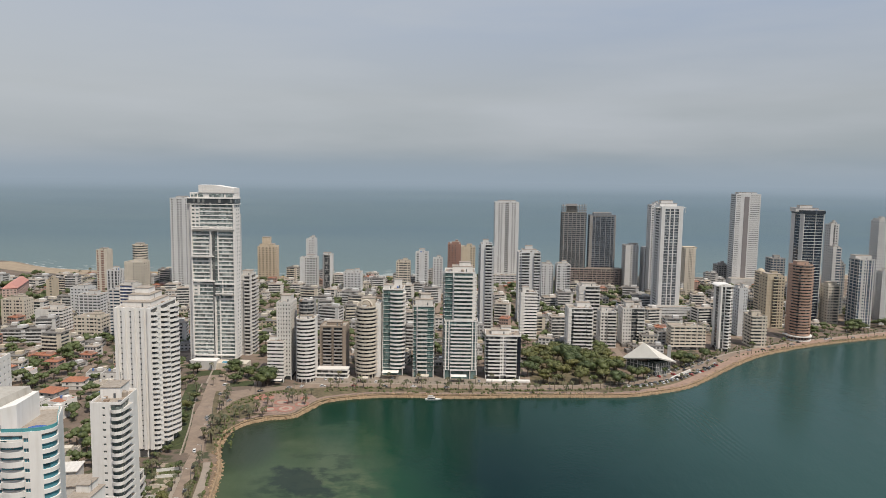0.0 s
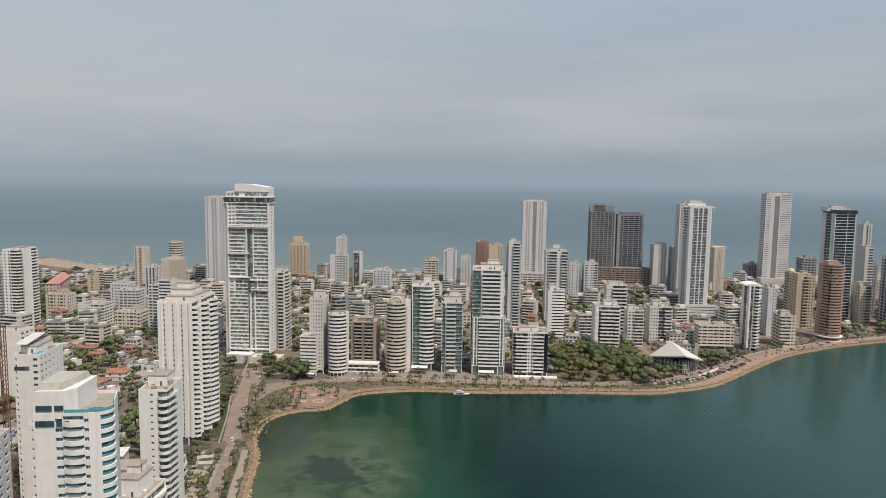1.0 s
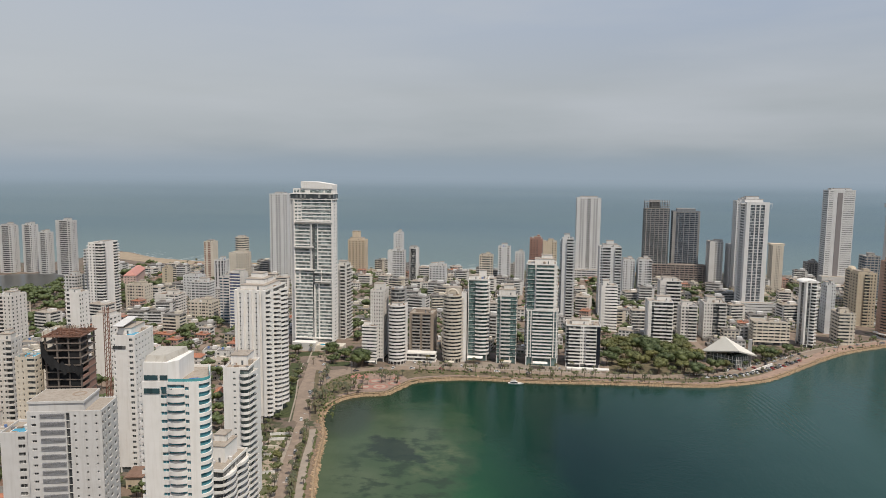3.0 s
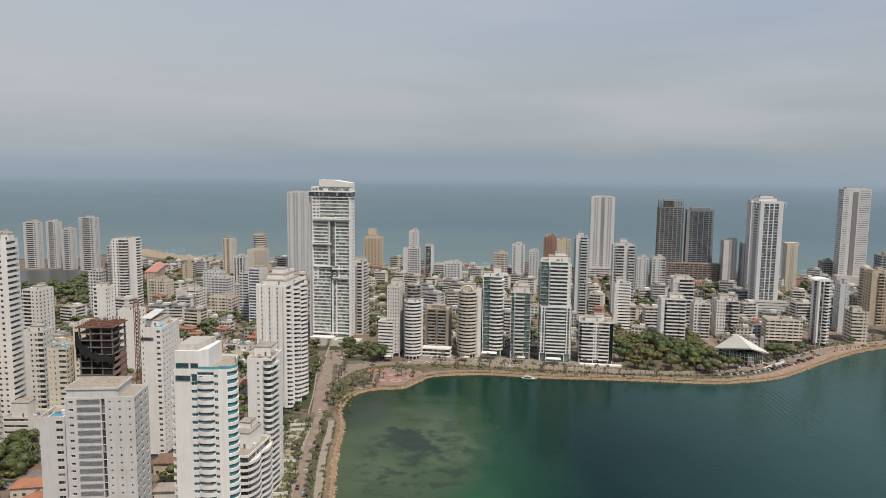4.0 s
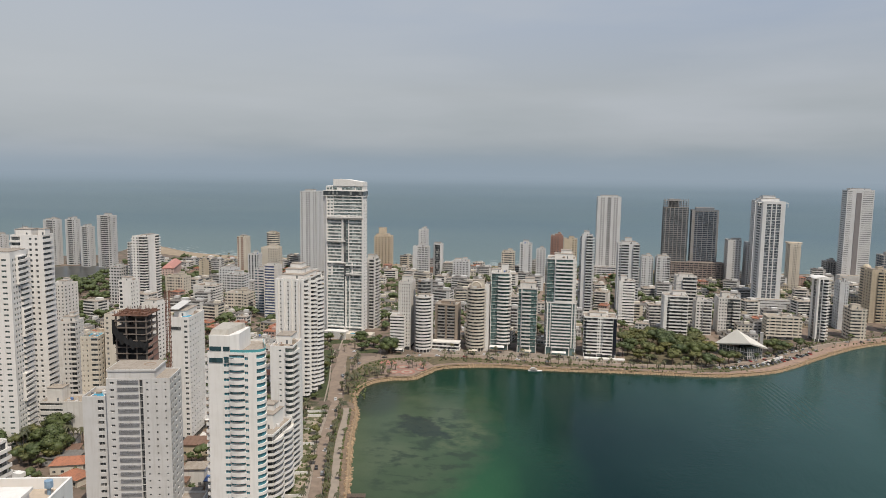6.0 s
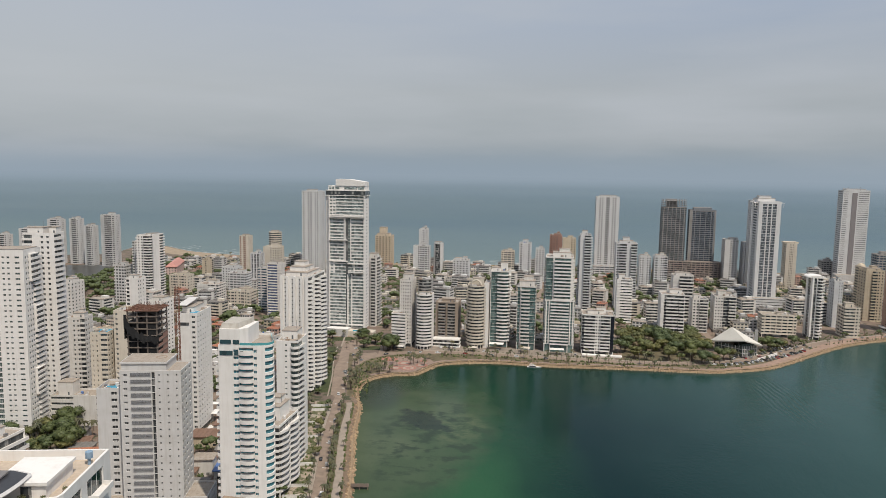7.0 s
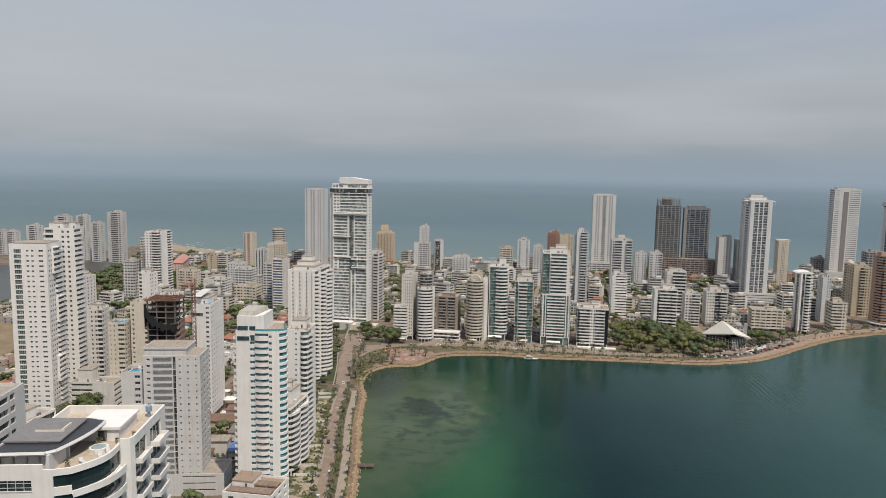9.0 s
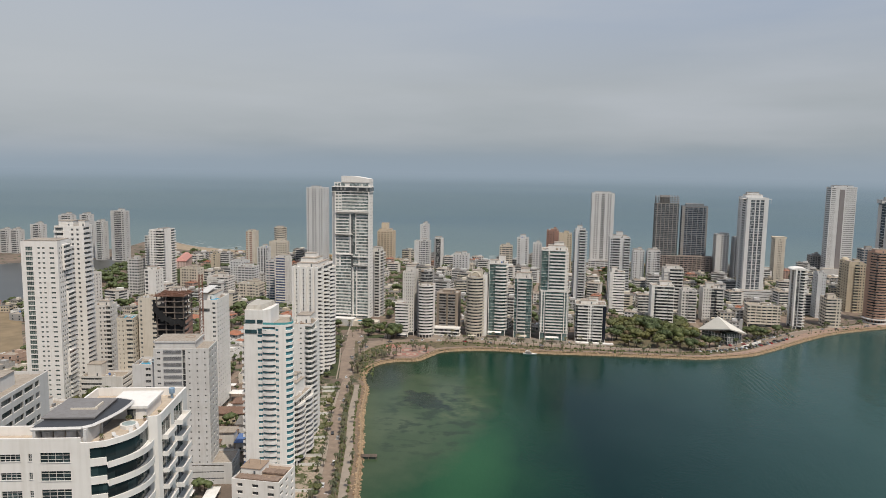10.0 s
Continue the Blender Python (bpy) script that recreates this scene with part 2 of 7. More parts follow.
def storeys(root, poly, styles, n, sh, wall, glass, z=0.0, balm=None, panes=False, thick=0.5, joined=False, mull=None, ledge=0.0):
    """n like storeys on a ring: walls with openings, glass set back in them, balconies."""
    ins, gin, gin2 = inset(poly, thick), inset(poly, thick * 0.6), inset(poly, thick * 0.85)
    w, g, bal = Shape(), Shape(), Shape()
    faces_g, faces_b = [], []
    pane_at = []
    m = len(poly)
    go, gi_, ge, bo, bi_, bw_ = [], [], [], [], [], []
    last = [-9, -9, 0.5]

    def close_runs():
        if go:
            g.strip(go, gi_, 0.05, sh - 0.05, ge)
        if bo:
            bal.strip(bo, bw_, -0.12, 0.14)
            bal.strip(bo, bi_, 0.14, last[2], None, 1)
        for q in (go, gi_, ge, bo, bi_, bw_):
            q.clear()

    for i in range(m):
        a, b = Vector(poly[i]), Vector(poly[(i + 1) % m])
        ai, bi = Vector(ins[i]), Vector(ins[(i + 1) % m])
        st = styles[i % len(styles)]
        kind = st[0]
        e = b - a
        L = e.length
        out = Vector((e.y, -e.x)).normalized()
        seg = lambda s, t: [a.lerp(b, s), a.lerp(b, t), ai.lerp(bi, t), ai.lerp(bi, s)]
        if not joined and (kind != styles[i - 1][0] or kind in ("grid", "balc", "blank")):
            close_runs()
            if g.v:
                faces_g.append(g)
            if bal.v:
                faces_b.append(bal)
            g, bal = Shape(), Shape()
        if kind == "blank":
            w.prism([tuple(q) for q in seg(0, 1)], 0, sh)
            continue
        if kind == "cbal":
            _, f, depth, ph = st
            far_ring, lip = inset(poly, -depth), inset(poly, -depth + 0.18)
            q0, q1, p0, p1 = far_ring[i], far_ring[(i + 1) % m], lip[i], lip[(i + 1) % m]
            if last[1] != i - 1:
                close_runs()
            if not bo:
                bo.append(q0), bi_.append(p0), bw_.append(tuple(a))
            bo.append(q1), bi_.append(p1), bw_.append(tuple(b))
            last[1], last[2] = i, ph * sh
        if kind == "grid":
            _, cols, wf, lo, hi = st
            w.prism([tuple(q) for q in seg(0, 1)], 0, lo * sh)
            w.prism([tuple(q) for q in seg(0, 1)], hi * sh, sh)
            edge = 0.0
            for k in range(cols):
                s, t = (k + 0.5 - wf / 2) / cols, (k + 0.5 + wf / 2) / cols
                w.prism([tuple(q) for q in seg(edge, s)], lo * sh, hi * sh)
                edge = t
                if panes:
                    c = a.lerp(b, (s + t) / 2) - out * thick * 0.55
                    pane_at.append((c.x, c.y, lo * sh, math.atan2(e.y, e.x), (t - s) * L, (hi - lo) * sh))
            w.prism([tuple(q) for q in seg(edge, 1)], lo * sh, hi * sh)
            if panes:
                continue
        else:
            f = st[1]
            w.prism([tuple(q) for q in seg(0, 1)], 0, f * sh)
            piers = st[2] if kind == "band" and len(st) > 2 else 0
            for k in range(piers):
                s = (k + 0.5) / piers
                hw = min(0.45 / L, 0.2 / piers)
                w.prism([tuple(q) for q in seg(s - hw, s + hw)], f * sh, sh)
            if kind == "balc":
                _, f, depth, s0, s1, shape, ph = st
                K = 1 if shape == "flat" else 8
                pts = []
                for k in range(K + 1):
                    u = k / K
                    o = {"flat": 1.0, "bow": 0.35 + 0.65 * math.sin(math.pi * u), "wave": 0.55 + 0.45 * math.sin(2 * math.pi * u), "rise": 0.2 + 0.8 * math.sin(math.pi * u * 0.5)}[shape]
                    pts.append((a.lerp(b, s0 + (s1 - s0) * u), o * depth))
                rim = [tuple(p + out * o) for p, o in pts]
                foot = [tuple(p + out * 0.02) for p, o in pts]
                bal.strip(rim, foot, -0.12, 0.14)
                t = e.normalized() * 0.15
                lip_ = [tuple(p + out * max(0.05, o - 0.16) + (t if k == 0 else -t if k == K else t * 0)) for k, (p, o) in enumerate(pts)]
                bal.strip([foot[0]] + rim + [foot[-1]], [tuple(pts[0][0] + out * 0.02 + t)] + lip_ + [tuple(pts[-1][0] + out * 0.02 - t)], 0.14, ph * sh, None, 1)
        # glass band with mullions, set back in the wall
        c1, c2, d1, d2 = Vector(gin[i]), Vector(gin[(i + 1) % m]), Vector(gin2[i]), Vector(gin2[(i + 1) % m])
        if last[0] != i - 1 and go:
            g.strip(go, gi_, 0.05, sh - 0.05, ge)
            go.clear(), gi_.clear(), ge.clear()
        last[0] = i
        if not go:
            go.append(tuple(c1)), gi_.append(tuple(d1))
        if kind != "grid" and L > 2.5:
            nm = max(1, round(L / 2.4))
            for k in range(1, nm):
                s = k / nm
                p1, p2 = c1.lerp(c2, s - 0.05 / L), c1.lerp(c2, s + 0.05 / L)
                go += [tuple(p1), tuple(p1 + out * 0.07), tuple(p2 + out * 0.07), tuple(p2)]
                ge += [0, 1, 1, 1]
        go.append(tuple(c2)), ge.append(0), gi_.append(tuple(d2))
    close_runs()
    if ledge:
        w.prism(inset(poly, -ledge), -0.1, 0.14)
    if joined:
        for nm, sh_, mats, lab in (("facade", w, [wall], ""), ("glazing", g, [glass, MULL], ""), ("balcony_tier", bal, [wall, balm or wall], "")):
            if sh_.v:
                tagged(part(nm, stack(sh_, n, sh).mesh(nm, mats), root, (0, 0, z)), kind="stuff")
        return z + n * sh
    wm = w.mesh("storey", wall)
    gms = [q.mesh("window_band", [glass, mull or MULL]) for q in faces_g + [g] if q.v]
    bms = [q.mesh("balcony", [wall, balm or wall]) for q in faces_b + [bal] if q.v]
    pm = {}
    for k in range(n):
        zz = z + k * sh
        part("storey", wm, root, (0, 0, zz))
        for gm in gms:
            part("window_band", gm, root, (0, 0, zz))
        for bm_ in bms:
            part("balcony", bm_, root, (0, 0, zz))
        for x, y, lz, ang, pw, phh in pane_at:
            key = (round(pw, 2), round(phh, 2))
            if key not in pm:
                s = Shape()
                s.box(0, 0, 0, pw, 0.08, phh, 0)
                for q in ((0.0,) if pw < 2.6 else (-pw * 0.25, 0.0, pw * 0.25)):
                    s.box(q, -0.05, 0, 0.07, 0.1, phh, 1)
                if mull:
                    s.box(0, -0.05, phh * 0.7, pw, 0.1, 0.08, 1)
                    s.box(0, -0.05, phh * 0.28, pw, 0.1, 0.08, 1)
                s.box(0, -0.12, -0.06, pw + 0.2, 0.5, 0.08, 1)
                pm[key] = s.mesh("window", [glass, GREYW])
            part("window", pm[key], root, (x, y, zz + lz), ang)
    return z + n * sh


def cap(root, poly, z, roofm, wall, parapet=1.1, boxes=(), tanks=0):
    """Flat roof with a parapet, lift rooms and tanks."""
    s = Shape()
    s.prism(inset(poly, 0.25), z - 0.35, z + 0.12)
    part("roof", s.mesh("roof", roofm), root)
    if parapet:
        p = Shape()
        ins = inset(poly, 0.3)
        for i in range(len(poly)):
            j = (i + 1) % len(poly)
            p.prism([poly[i], poly[j], ins[j], ins[i]], z, z + parapet)
        part("parapet", p.mesh("parapet", wall), root)
    for bx, by, bw, bd, bh in boxes:
        q = Shape()
        q.box(0, 0, 0, bw, bd, bh)
        q.box(0, 0, bh, bw + 0.5, bd + 0.5, 0.25, 1)
        q.box(bw * 0.2, -bd / 2 - 0.02, 0, 0.9, 0.1, min(2.1, bh * 0.8), 2)
        part("roof_room", q.mesh("roof_room", [wall, roofm, DARKG]), root, (bx, by, z + 0.12))
    xs, ys = [q[0] for q in poly], [q[1] for q in poly]
    rng = random.Random(int(z * 100) + len(boxes))
    if tanks:
        q = Shape()
        for _ in range(9):
            x, y = rng.uniform(min(xs) * 0.82, max(xs) * 0.82), rng.uniform(min(ys) * 0.82, max(ys) * 0.7)
            if any(abs(x - bx) < bw / 2 + 1 and abs(y - by) < bd / 2 + 1 for bx, by, bw, bd, bh in boxes):
                continue
            q.box(x, y, 0, rng.uniform(0.7, 2.4), rng.uniform(0.7, 1.8), rng.uniform(0.5, 1.3), rng.choice((0, 0, 1, 2)))
        if boxes:
            bx, by, bw, bd, bh = boxes[0]
            q.bar((bx + bw * 0.3, by, bh), (bx + bw * 0.3, by, bh + rng.uniform(2.5, 5)), 0.07, 1)
            q.bar((bx - bw * 0.3, by, bh), (bx - bw * 0.3, by, bh + rng.uniform(1.5, 3)), 0.07, 1)
        if q.v:
            tagged(part("roof_plant", q.mesh("roof_plant", [GREYW, METAL, BROWN]), root, (0, 0, z + 0.12), label="air-conditioning boxes and aerials"), kind="stuff")
    for _ in range(tanks):
        q = Shape()
        r = rng.uniform(0.8, 1.4)
        q.prism(arc(0, 0, r, r, 0, 330, 11), 0, r * 1.5)
        q.prism(arc(0, 0, r, r, 0, 330, 11), r * 1.5, r * 1.9, 0, arc(0, 0, r * 0.4, r * 0.4, 0, 330, 11))
        part("water_tank", q.mesh("water_tank", rng.choice([GREYW, ROOFG, GREYW, ROOFC, BLUE])), root, (rng.uniform(min(xs) * 0.6, max(xs) * 0.6), rng.uniform(min(ys) * 0.6, max(ys) * 0.6), z + 0.12))


def rect(w, d, F, R, B, L):
    """Ring and styles of a rectangle; a face may be a list of (share, style)."""
    c = [(-w / 2, -d / 2), (w / 2, -d / 2), (w / 2, d / 2), (-w / 2, d / 2)]
    poly, st = [], []
    for i, face in enumerate((F, R, B, L)):
        a, b = Vector(c[i]), Vector(c[(i + 1) % 4])
        face = face if isinstance(face, list) else [(1.0, face)]
        tot, s = sum(q[0] for q in face), 0.0
        for share, style in face:
            poly.append(tuple(a.lerp(b, s / tot)))
            st.append(style)
            s += share
    return poly, st


BL = ("blank",)
TOWERS = "towers of the peninsula"


def tower(label, x0, x1, y, d, top, n, F, R=None, L=None, B=None, wall=WHITE, glass=DARK, rot=0, boxes=None, balm=None, panes=False,
          roofm=ROOFC, parapet=1.1, tanks=1, base=0.0, name="apartment_tower", ring=None, z=G, basem=None, pin=False, true=None):
    """A tower over x0..x1 whose front stands at y; F, R, B, L: its faces."""
    if true is None and y > 500:
        k_ = (y + (160 - top) * 0.104) / (y + 16.6)       # plan taken at the roof line
        x0, x1 = x0 * k_, x1 * k_
    if true is None:
        true = y < 500 or ring is not None
    if not true:
        # x0..x1 is what is seen of the block from the bay, its near side wall included
        near = min(abs(x0), abs(x1))
        d = min(d, 0.42 * (x1 - x0) * y / near) if x0 * x1 > 0 else d
        if x0 > 0:
            x0 = x0 * (y + d) / y
        elif x1 < 0:
            x1 = x1 * (y + d) / y
    # far white walls take the cooler tone that has haze mixed in
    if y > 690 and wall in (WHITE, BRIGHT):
        wall = HAZEW
    w = x1 - x0
    cx, cy = (x0 + x1) / 2, y + d / 2
    if pin:
        c_, s_ = math.cos(radians(rot)), math.sin(radians(rot))
        cx, cy = x0 + c_ * w / 2 - s_ * d / 2, y + s_ * w / 2 + c_ * d / 2
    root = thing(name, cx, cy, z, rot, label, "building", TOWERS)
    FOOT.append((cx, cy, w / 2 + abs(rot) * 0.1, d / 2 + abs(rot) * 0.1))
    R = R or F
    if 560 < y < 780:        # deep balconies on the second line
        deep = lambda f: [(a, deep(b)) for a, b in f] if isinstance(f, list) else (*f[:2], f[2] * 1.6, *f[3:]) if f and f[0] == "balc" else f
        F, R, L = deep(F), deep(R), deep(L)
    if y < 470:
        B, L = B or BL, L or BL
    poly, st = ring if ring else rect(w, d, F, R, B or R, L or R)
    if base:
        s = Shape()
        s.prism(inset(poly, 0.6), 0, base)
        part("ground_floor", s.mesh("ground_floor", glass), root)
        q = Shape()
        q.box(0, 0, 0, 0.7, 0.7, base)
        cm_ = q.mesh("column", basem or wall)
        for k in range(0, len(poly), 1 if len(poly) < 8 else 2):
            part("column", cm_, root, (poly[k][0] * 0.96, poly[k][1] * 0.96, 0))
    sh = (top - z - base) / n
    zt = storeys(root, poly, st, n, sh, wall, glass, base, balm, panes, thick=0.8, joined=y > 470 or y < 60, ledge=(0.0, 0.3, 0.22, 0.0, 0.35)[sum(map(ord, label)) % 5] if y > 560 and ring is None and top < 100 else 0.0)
    if boxes is None:
        v_ = sum(map(ord, label)) % 4
        boxes = ([(w * 0.08, d * 0.1, w * 0.4, d * 0.35, 4.0)], [(0, d * 0.08, w * 0.78, d * 0.7, 2.4), (w * 0.12, d * 0.12, w * 0.3, d * 0.34, 4.8)],
                 [(-w * 0.2, d * 0.1, w * 0.4, d * 0.5, 3.0), (w * 0.22, d * 0.05, w * 0.26, d * 0.4, 4.6)], [(w * 0.1, 0, w * 0.55, d * 0.5, 3.2), (w * 0.18, d * 0.06, w * 0.22, d * 0.3, 5.4)])[v_]
    cap(root, poly, zt, roofm, wall, parapet, boxes, tanks)
    return root


# ---- water, land, roads ----
SHORE = [(40, -420), (10, -250), (-10, -100), (-35, 0), (-60, 100), (-86, 198), (-99, 250), (-115, 306), (-126, 355), (-136, 382), (-139.5, 405), (-134.5, 423), (-122.5, 434), (-106, 440),
         (-98.5, 458), (-89.5, 473), (-67, 482.5), (-42, 487), (-1, 487), (59, 493), (125, 497.5), (148, 505.5), (184, 525), (236.5, 581), (278, 622), (325, 654.5), (377, 681.5), (450, 712), (560, 752), (1000, 880)]
COAST = [(1000, 1300), (500, 1150), (100, 1110), (-96, 1093), (-168, 1085), (-280, 1066), (-480, 1095), (-600, 1100), (-700, 1130), (-790, 1195), (-835, 1190), (-810, 1060), (-860, 1015), (-1000, 1000), (-1500, 980), (-1500, -420)]
LAGOON = [(-1500, 790), (-850, 822), (-803, 880), (-736, 918), (-680, 890), (-650, 842), (-635, 792), (-650, 750), (-690, 733), (-672, 690), (-592, 600), (-575, 562), (-600, 530), (-700, 490), (-1500, 380)]
SANDLOT = [(-700, 470), (-600, 522), (-545, 512), (-420, 372), (-440, 335), (-560, 360)]


def smooth(line, n=4):
    """A rounder line through the same points."""
    out = []
    for i in range(len(line) - 1):
        p = [Vector(line[max(0, min(len(line) - 1, i + k))]) for k in (-1, 0, 1, 2)]
        for k in range(n):
            t = k / n
            out.append(tuple(0.5 * ((2 * p[1]) + (p[2] - p[0]) * t + (2 * p[0] - 5 * p[1] + 4 * p[2] - p[3]) * t * t + (3 * p[1] - p[0] - 3 * p[2] + p[3]) * t ** 3)))
    return out + [tuple(line[-1])]


def offset(line, o):
    """The line moved to its left by o."""
    out = []
    for i, p in enumerate(line):
        a, b = Vector(line[max(0, i - 1)]), Vector(line[min(len(line) - 1, i + 1)])
        e = (b - a).normalized()
        out.append((p[0] - e.y * o, p[1] + e.x * o))
    return out


def ribbon(name, line, o0, o1, z0, z1, mat, label, category="ground", kind="structure", z2=None):
    """A strip of ground beside a line, from z0 up to z1 (z2: its far side)."""
    s = Shape()
    a, b = offset(line, o0), offset(line, o1)
    for i in range(len(line) - 1):
        k = len(s.v)
        za, zb = z1, z1 if z2 is None else z2
        s.v += [(*a[i], z0), (*a[i + 1], z0), (*b[i + 1], z0), (*b[i], z0), (*a[i], za), (*a[i + 1], za), (*b[i + 1], zb), (*b[i], zb)]
        s.f += [(k + 4, k + 5, k + 6, k + 7), (k, k + 1, k + 5, k + 4), (k + 2, k + 3, k + 7, k + 6)]
        s.m += [0] * 3
    return tagged(new(name, s.mesh(name, mat)), label, category, "", kind)


def resample(line, n):
    """n + 1 points evenly along a line."""
    segs = [(Vector(b) - Vector(a)).length for a, b in zip(line, line[1:])]
    total, out, k, run = sum(segs), [], 0, 0.0
    for i in range(n + 1):
        d = total * i / n
        while k < len(segs) - 1 and run + segs[k] < d:
            run += segs[k]
            k += 1
        out.append(tuple(Vector(line[k]).lerp(Vector(line[k + 1]), min(1.0, (d - run) / max(segs[k], 1e-6)))))
    return out


def between(name, a, b, z0, z1, mat, label, category="ground"):
    """A sheet of ground that fills the room between two lines."""
    s = Shape()
    a, b = resample(a, 90), resample(b, 90)
    for i in range(90):
        k = len(s.v)
        s.v += [(*q, zz) for zz in (z0, z1) for q in (a[i], a[i + 1], b[i + 1], b[i])]
        s.f += [(k + 4, k + 5, k + 6, k + 7), (k, k + 1, k + 5, k + 4), (k + 2, k + 3, k + 7, k + 6)]
        s.m += [0] * 3
    return tagged(new(name, s.mesh(name, mat)), label, category, "", "structure")


def inside(poly, x, y):
    hit = False
    for (x0, y0), (x1, y1) in zip(poly, poly[1:] + poly[:1]):
        if (y0 > y) != (y1 > y) and x < (x1 - x0) * (y - y0) / (y1 - y0) + x0:
            hit = not hit
    return hit


def dist_line(line, x, y):
    p, best = Vector((x, y)), 1e9
    for a, b in zip(line, line[1:]):
        a, b = Vector(a), Vector(b)
        t = max(0.0, min(1.0, (p - a).dot(b - a) / (b - a).length_squared))
        best = min(best, (p - a.lerp(b, t)).length)
    return best


SH = smooth(SHORE)
LAND = SH + smooth(COAST)

# open sea: one sheet, lifting very slowly far out to where the eye meets the horizon
m, nt, p = nodes_of("open_sea")
big = noise_node(nt, place(nt, (0.35, 1, 1)), 0.004, 4)
c = mix_node(nt, ramp_node(nt, big, 0.35, 0.65), (0.059, 0.106, 0.128), (0.072, 0.119, 0.134))
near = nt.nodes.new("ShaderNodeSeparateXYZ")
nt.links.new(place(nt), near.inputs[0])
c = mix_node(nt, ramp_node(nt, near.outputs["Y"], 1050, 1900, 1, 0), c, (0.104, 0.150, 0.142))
nt.links.new(c, p.inputs["Base Color"])
p.inputs["Roughness"].default_value, p.inputs["IOR"].default_value = 0.32, 1.33
bump(nt, p, noise_node(nt, place(nt, (0.5, 1, 1)), 0.12, 5), 0.5, 1.2)
SEA = m
s = Shape()
RINGS, SPOKES = [300, 900, 1600, 2300, 2700, 3100, 3500, 3900, 4300, 4600, 4850], 96
for r in RINGS:
    zz = 126.0 * max(0.0, (r - 2300) / 2550) ** 2
    s.v += [(r * math.cos(2 * math.pi * k / SPOKES), r * math.sin(2 * math.pi * k / SPOKES), zz) for k in range(SPOKES)]
s.f.append(tuple(range(SPOKES)))
for q in range(len(RINGS) - 1):
    s.f += [(q * SPOKES + k, (q + 1) * SPOKES + k, (q + 1) * SPOKES + (k + 1) % SPOKES, q * SPOKES + (k + 1) % SPOKES) for k in range(SPOKES)]
s.m = [0] * len(s.f)
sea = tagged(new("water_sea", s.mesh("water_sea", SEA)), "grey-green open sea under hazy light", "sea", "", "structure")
for poly_ in sea.data.polygons:
    poly_.use_smooth = True

# haze where sea and sky meet, painted on a glowing see-through band far out
m = bpy.data.materials.new("horizon_haze")
m.use_nodes = True
nt = m.node_tree
nt.nodes.clear()
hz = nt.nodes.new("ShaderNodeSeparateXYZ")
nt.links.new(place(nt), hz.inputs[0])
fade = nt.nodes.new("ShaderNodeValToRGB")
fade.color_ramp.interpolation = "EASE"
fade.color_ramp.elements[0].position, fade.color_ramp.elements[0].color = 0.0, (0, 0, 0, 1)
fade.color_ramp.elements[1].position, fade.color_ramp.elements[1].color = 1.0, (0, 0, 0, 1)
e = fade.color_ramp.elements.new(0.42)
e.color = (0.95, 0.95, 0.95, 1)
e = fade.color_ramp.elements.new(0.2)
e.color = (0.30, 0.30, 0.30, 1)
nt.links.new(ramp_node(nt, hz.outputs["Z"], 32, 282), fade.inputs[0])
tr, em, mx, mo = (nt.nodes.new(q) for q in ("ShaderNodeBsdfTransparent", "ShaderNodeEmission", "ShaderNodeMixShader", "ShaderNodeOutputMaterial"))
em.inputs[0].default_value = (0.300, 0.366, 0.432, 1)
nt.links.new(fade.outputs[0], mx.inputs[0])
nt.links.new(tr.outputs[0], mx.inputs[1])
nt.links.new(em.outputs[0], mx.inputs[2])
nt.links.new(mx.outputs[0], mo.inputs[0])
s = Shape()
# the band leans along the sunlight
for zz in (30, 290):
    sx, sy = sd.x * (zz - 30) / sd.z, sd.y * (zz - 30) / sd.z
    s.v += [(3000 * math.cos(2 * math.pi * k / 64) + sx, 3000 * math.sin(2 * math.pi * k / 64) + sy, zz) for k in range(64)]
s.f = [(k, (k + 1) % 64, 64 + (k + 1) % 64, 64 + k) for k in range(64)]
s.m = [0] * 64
tagged(new("backdrop", s.mesh("backdrop", m)), "glowing backdrop band painted as sea haze along the horizon", "haze", "", "structure")

# the bay: clear shallow water over weed and sand near the corner, deep and dark further out
m, nt, p = nodes_of("bay_water")
xyz = nt.nodes.new("ShaderNodeSeparateXYZ")
nt.links.new(place(nt), xyz.inputs[0])
warp = noise_node(nt, place(nt), 0.018, 5)


def mathn(op, a, b):
    n = nt.nodes.new("ShaderNodeMath")
    n.operation = op
    for k, v in ((0, a), (1, b)):
        if isinstance(v, bpy.types.NodeSocket):
            nt.links.new(v, n.inputs[k])
        else:
            n.inputs[k].default_value = v
    return n.outputs[0]


X, Y = xyz.outputs["X"], xyz.outputs["Y"]
skew = mathn("ADD", mathn("ADD", X, mathn("MULTIPLY", Y, 0.10)), mathn("MULTIPLY", warp, 46.0))
c = mix_node(nt, ramp_node(nt, skew, 8, 78), (0.011, 0.054, 0.024), (0.001, 0.016, 0.016))
# darker towards the front row: the buildings' reflection is painted into the colour
c = mix_node(nt, ramp_node(nt, Y, 360, 450, 0, 0.8), c, (0.003, 0.026, 0.017))
# paler to the right, with the brighter reflection put into the base colour
c = mix_node(nt, ramp_node(nt, skew, 90, 260), c, (0.025, 0.061, 0.056))
c = mix_node(nt, ramp_node(nt, skew, -62, -8, 0.85, 0), c, (0.030, 0.043, 0.023))
gx_, gy_ = mathn("MULTIPLY", mathn("ADD", X, 34.0), 1 / 22), mathn("MULTIPLY", mathn("ADD", Y, -246.0), 1 / 62)
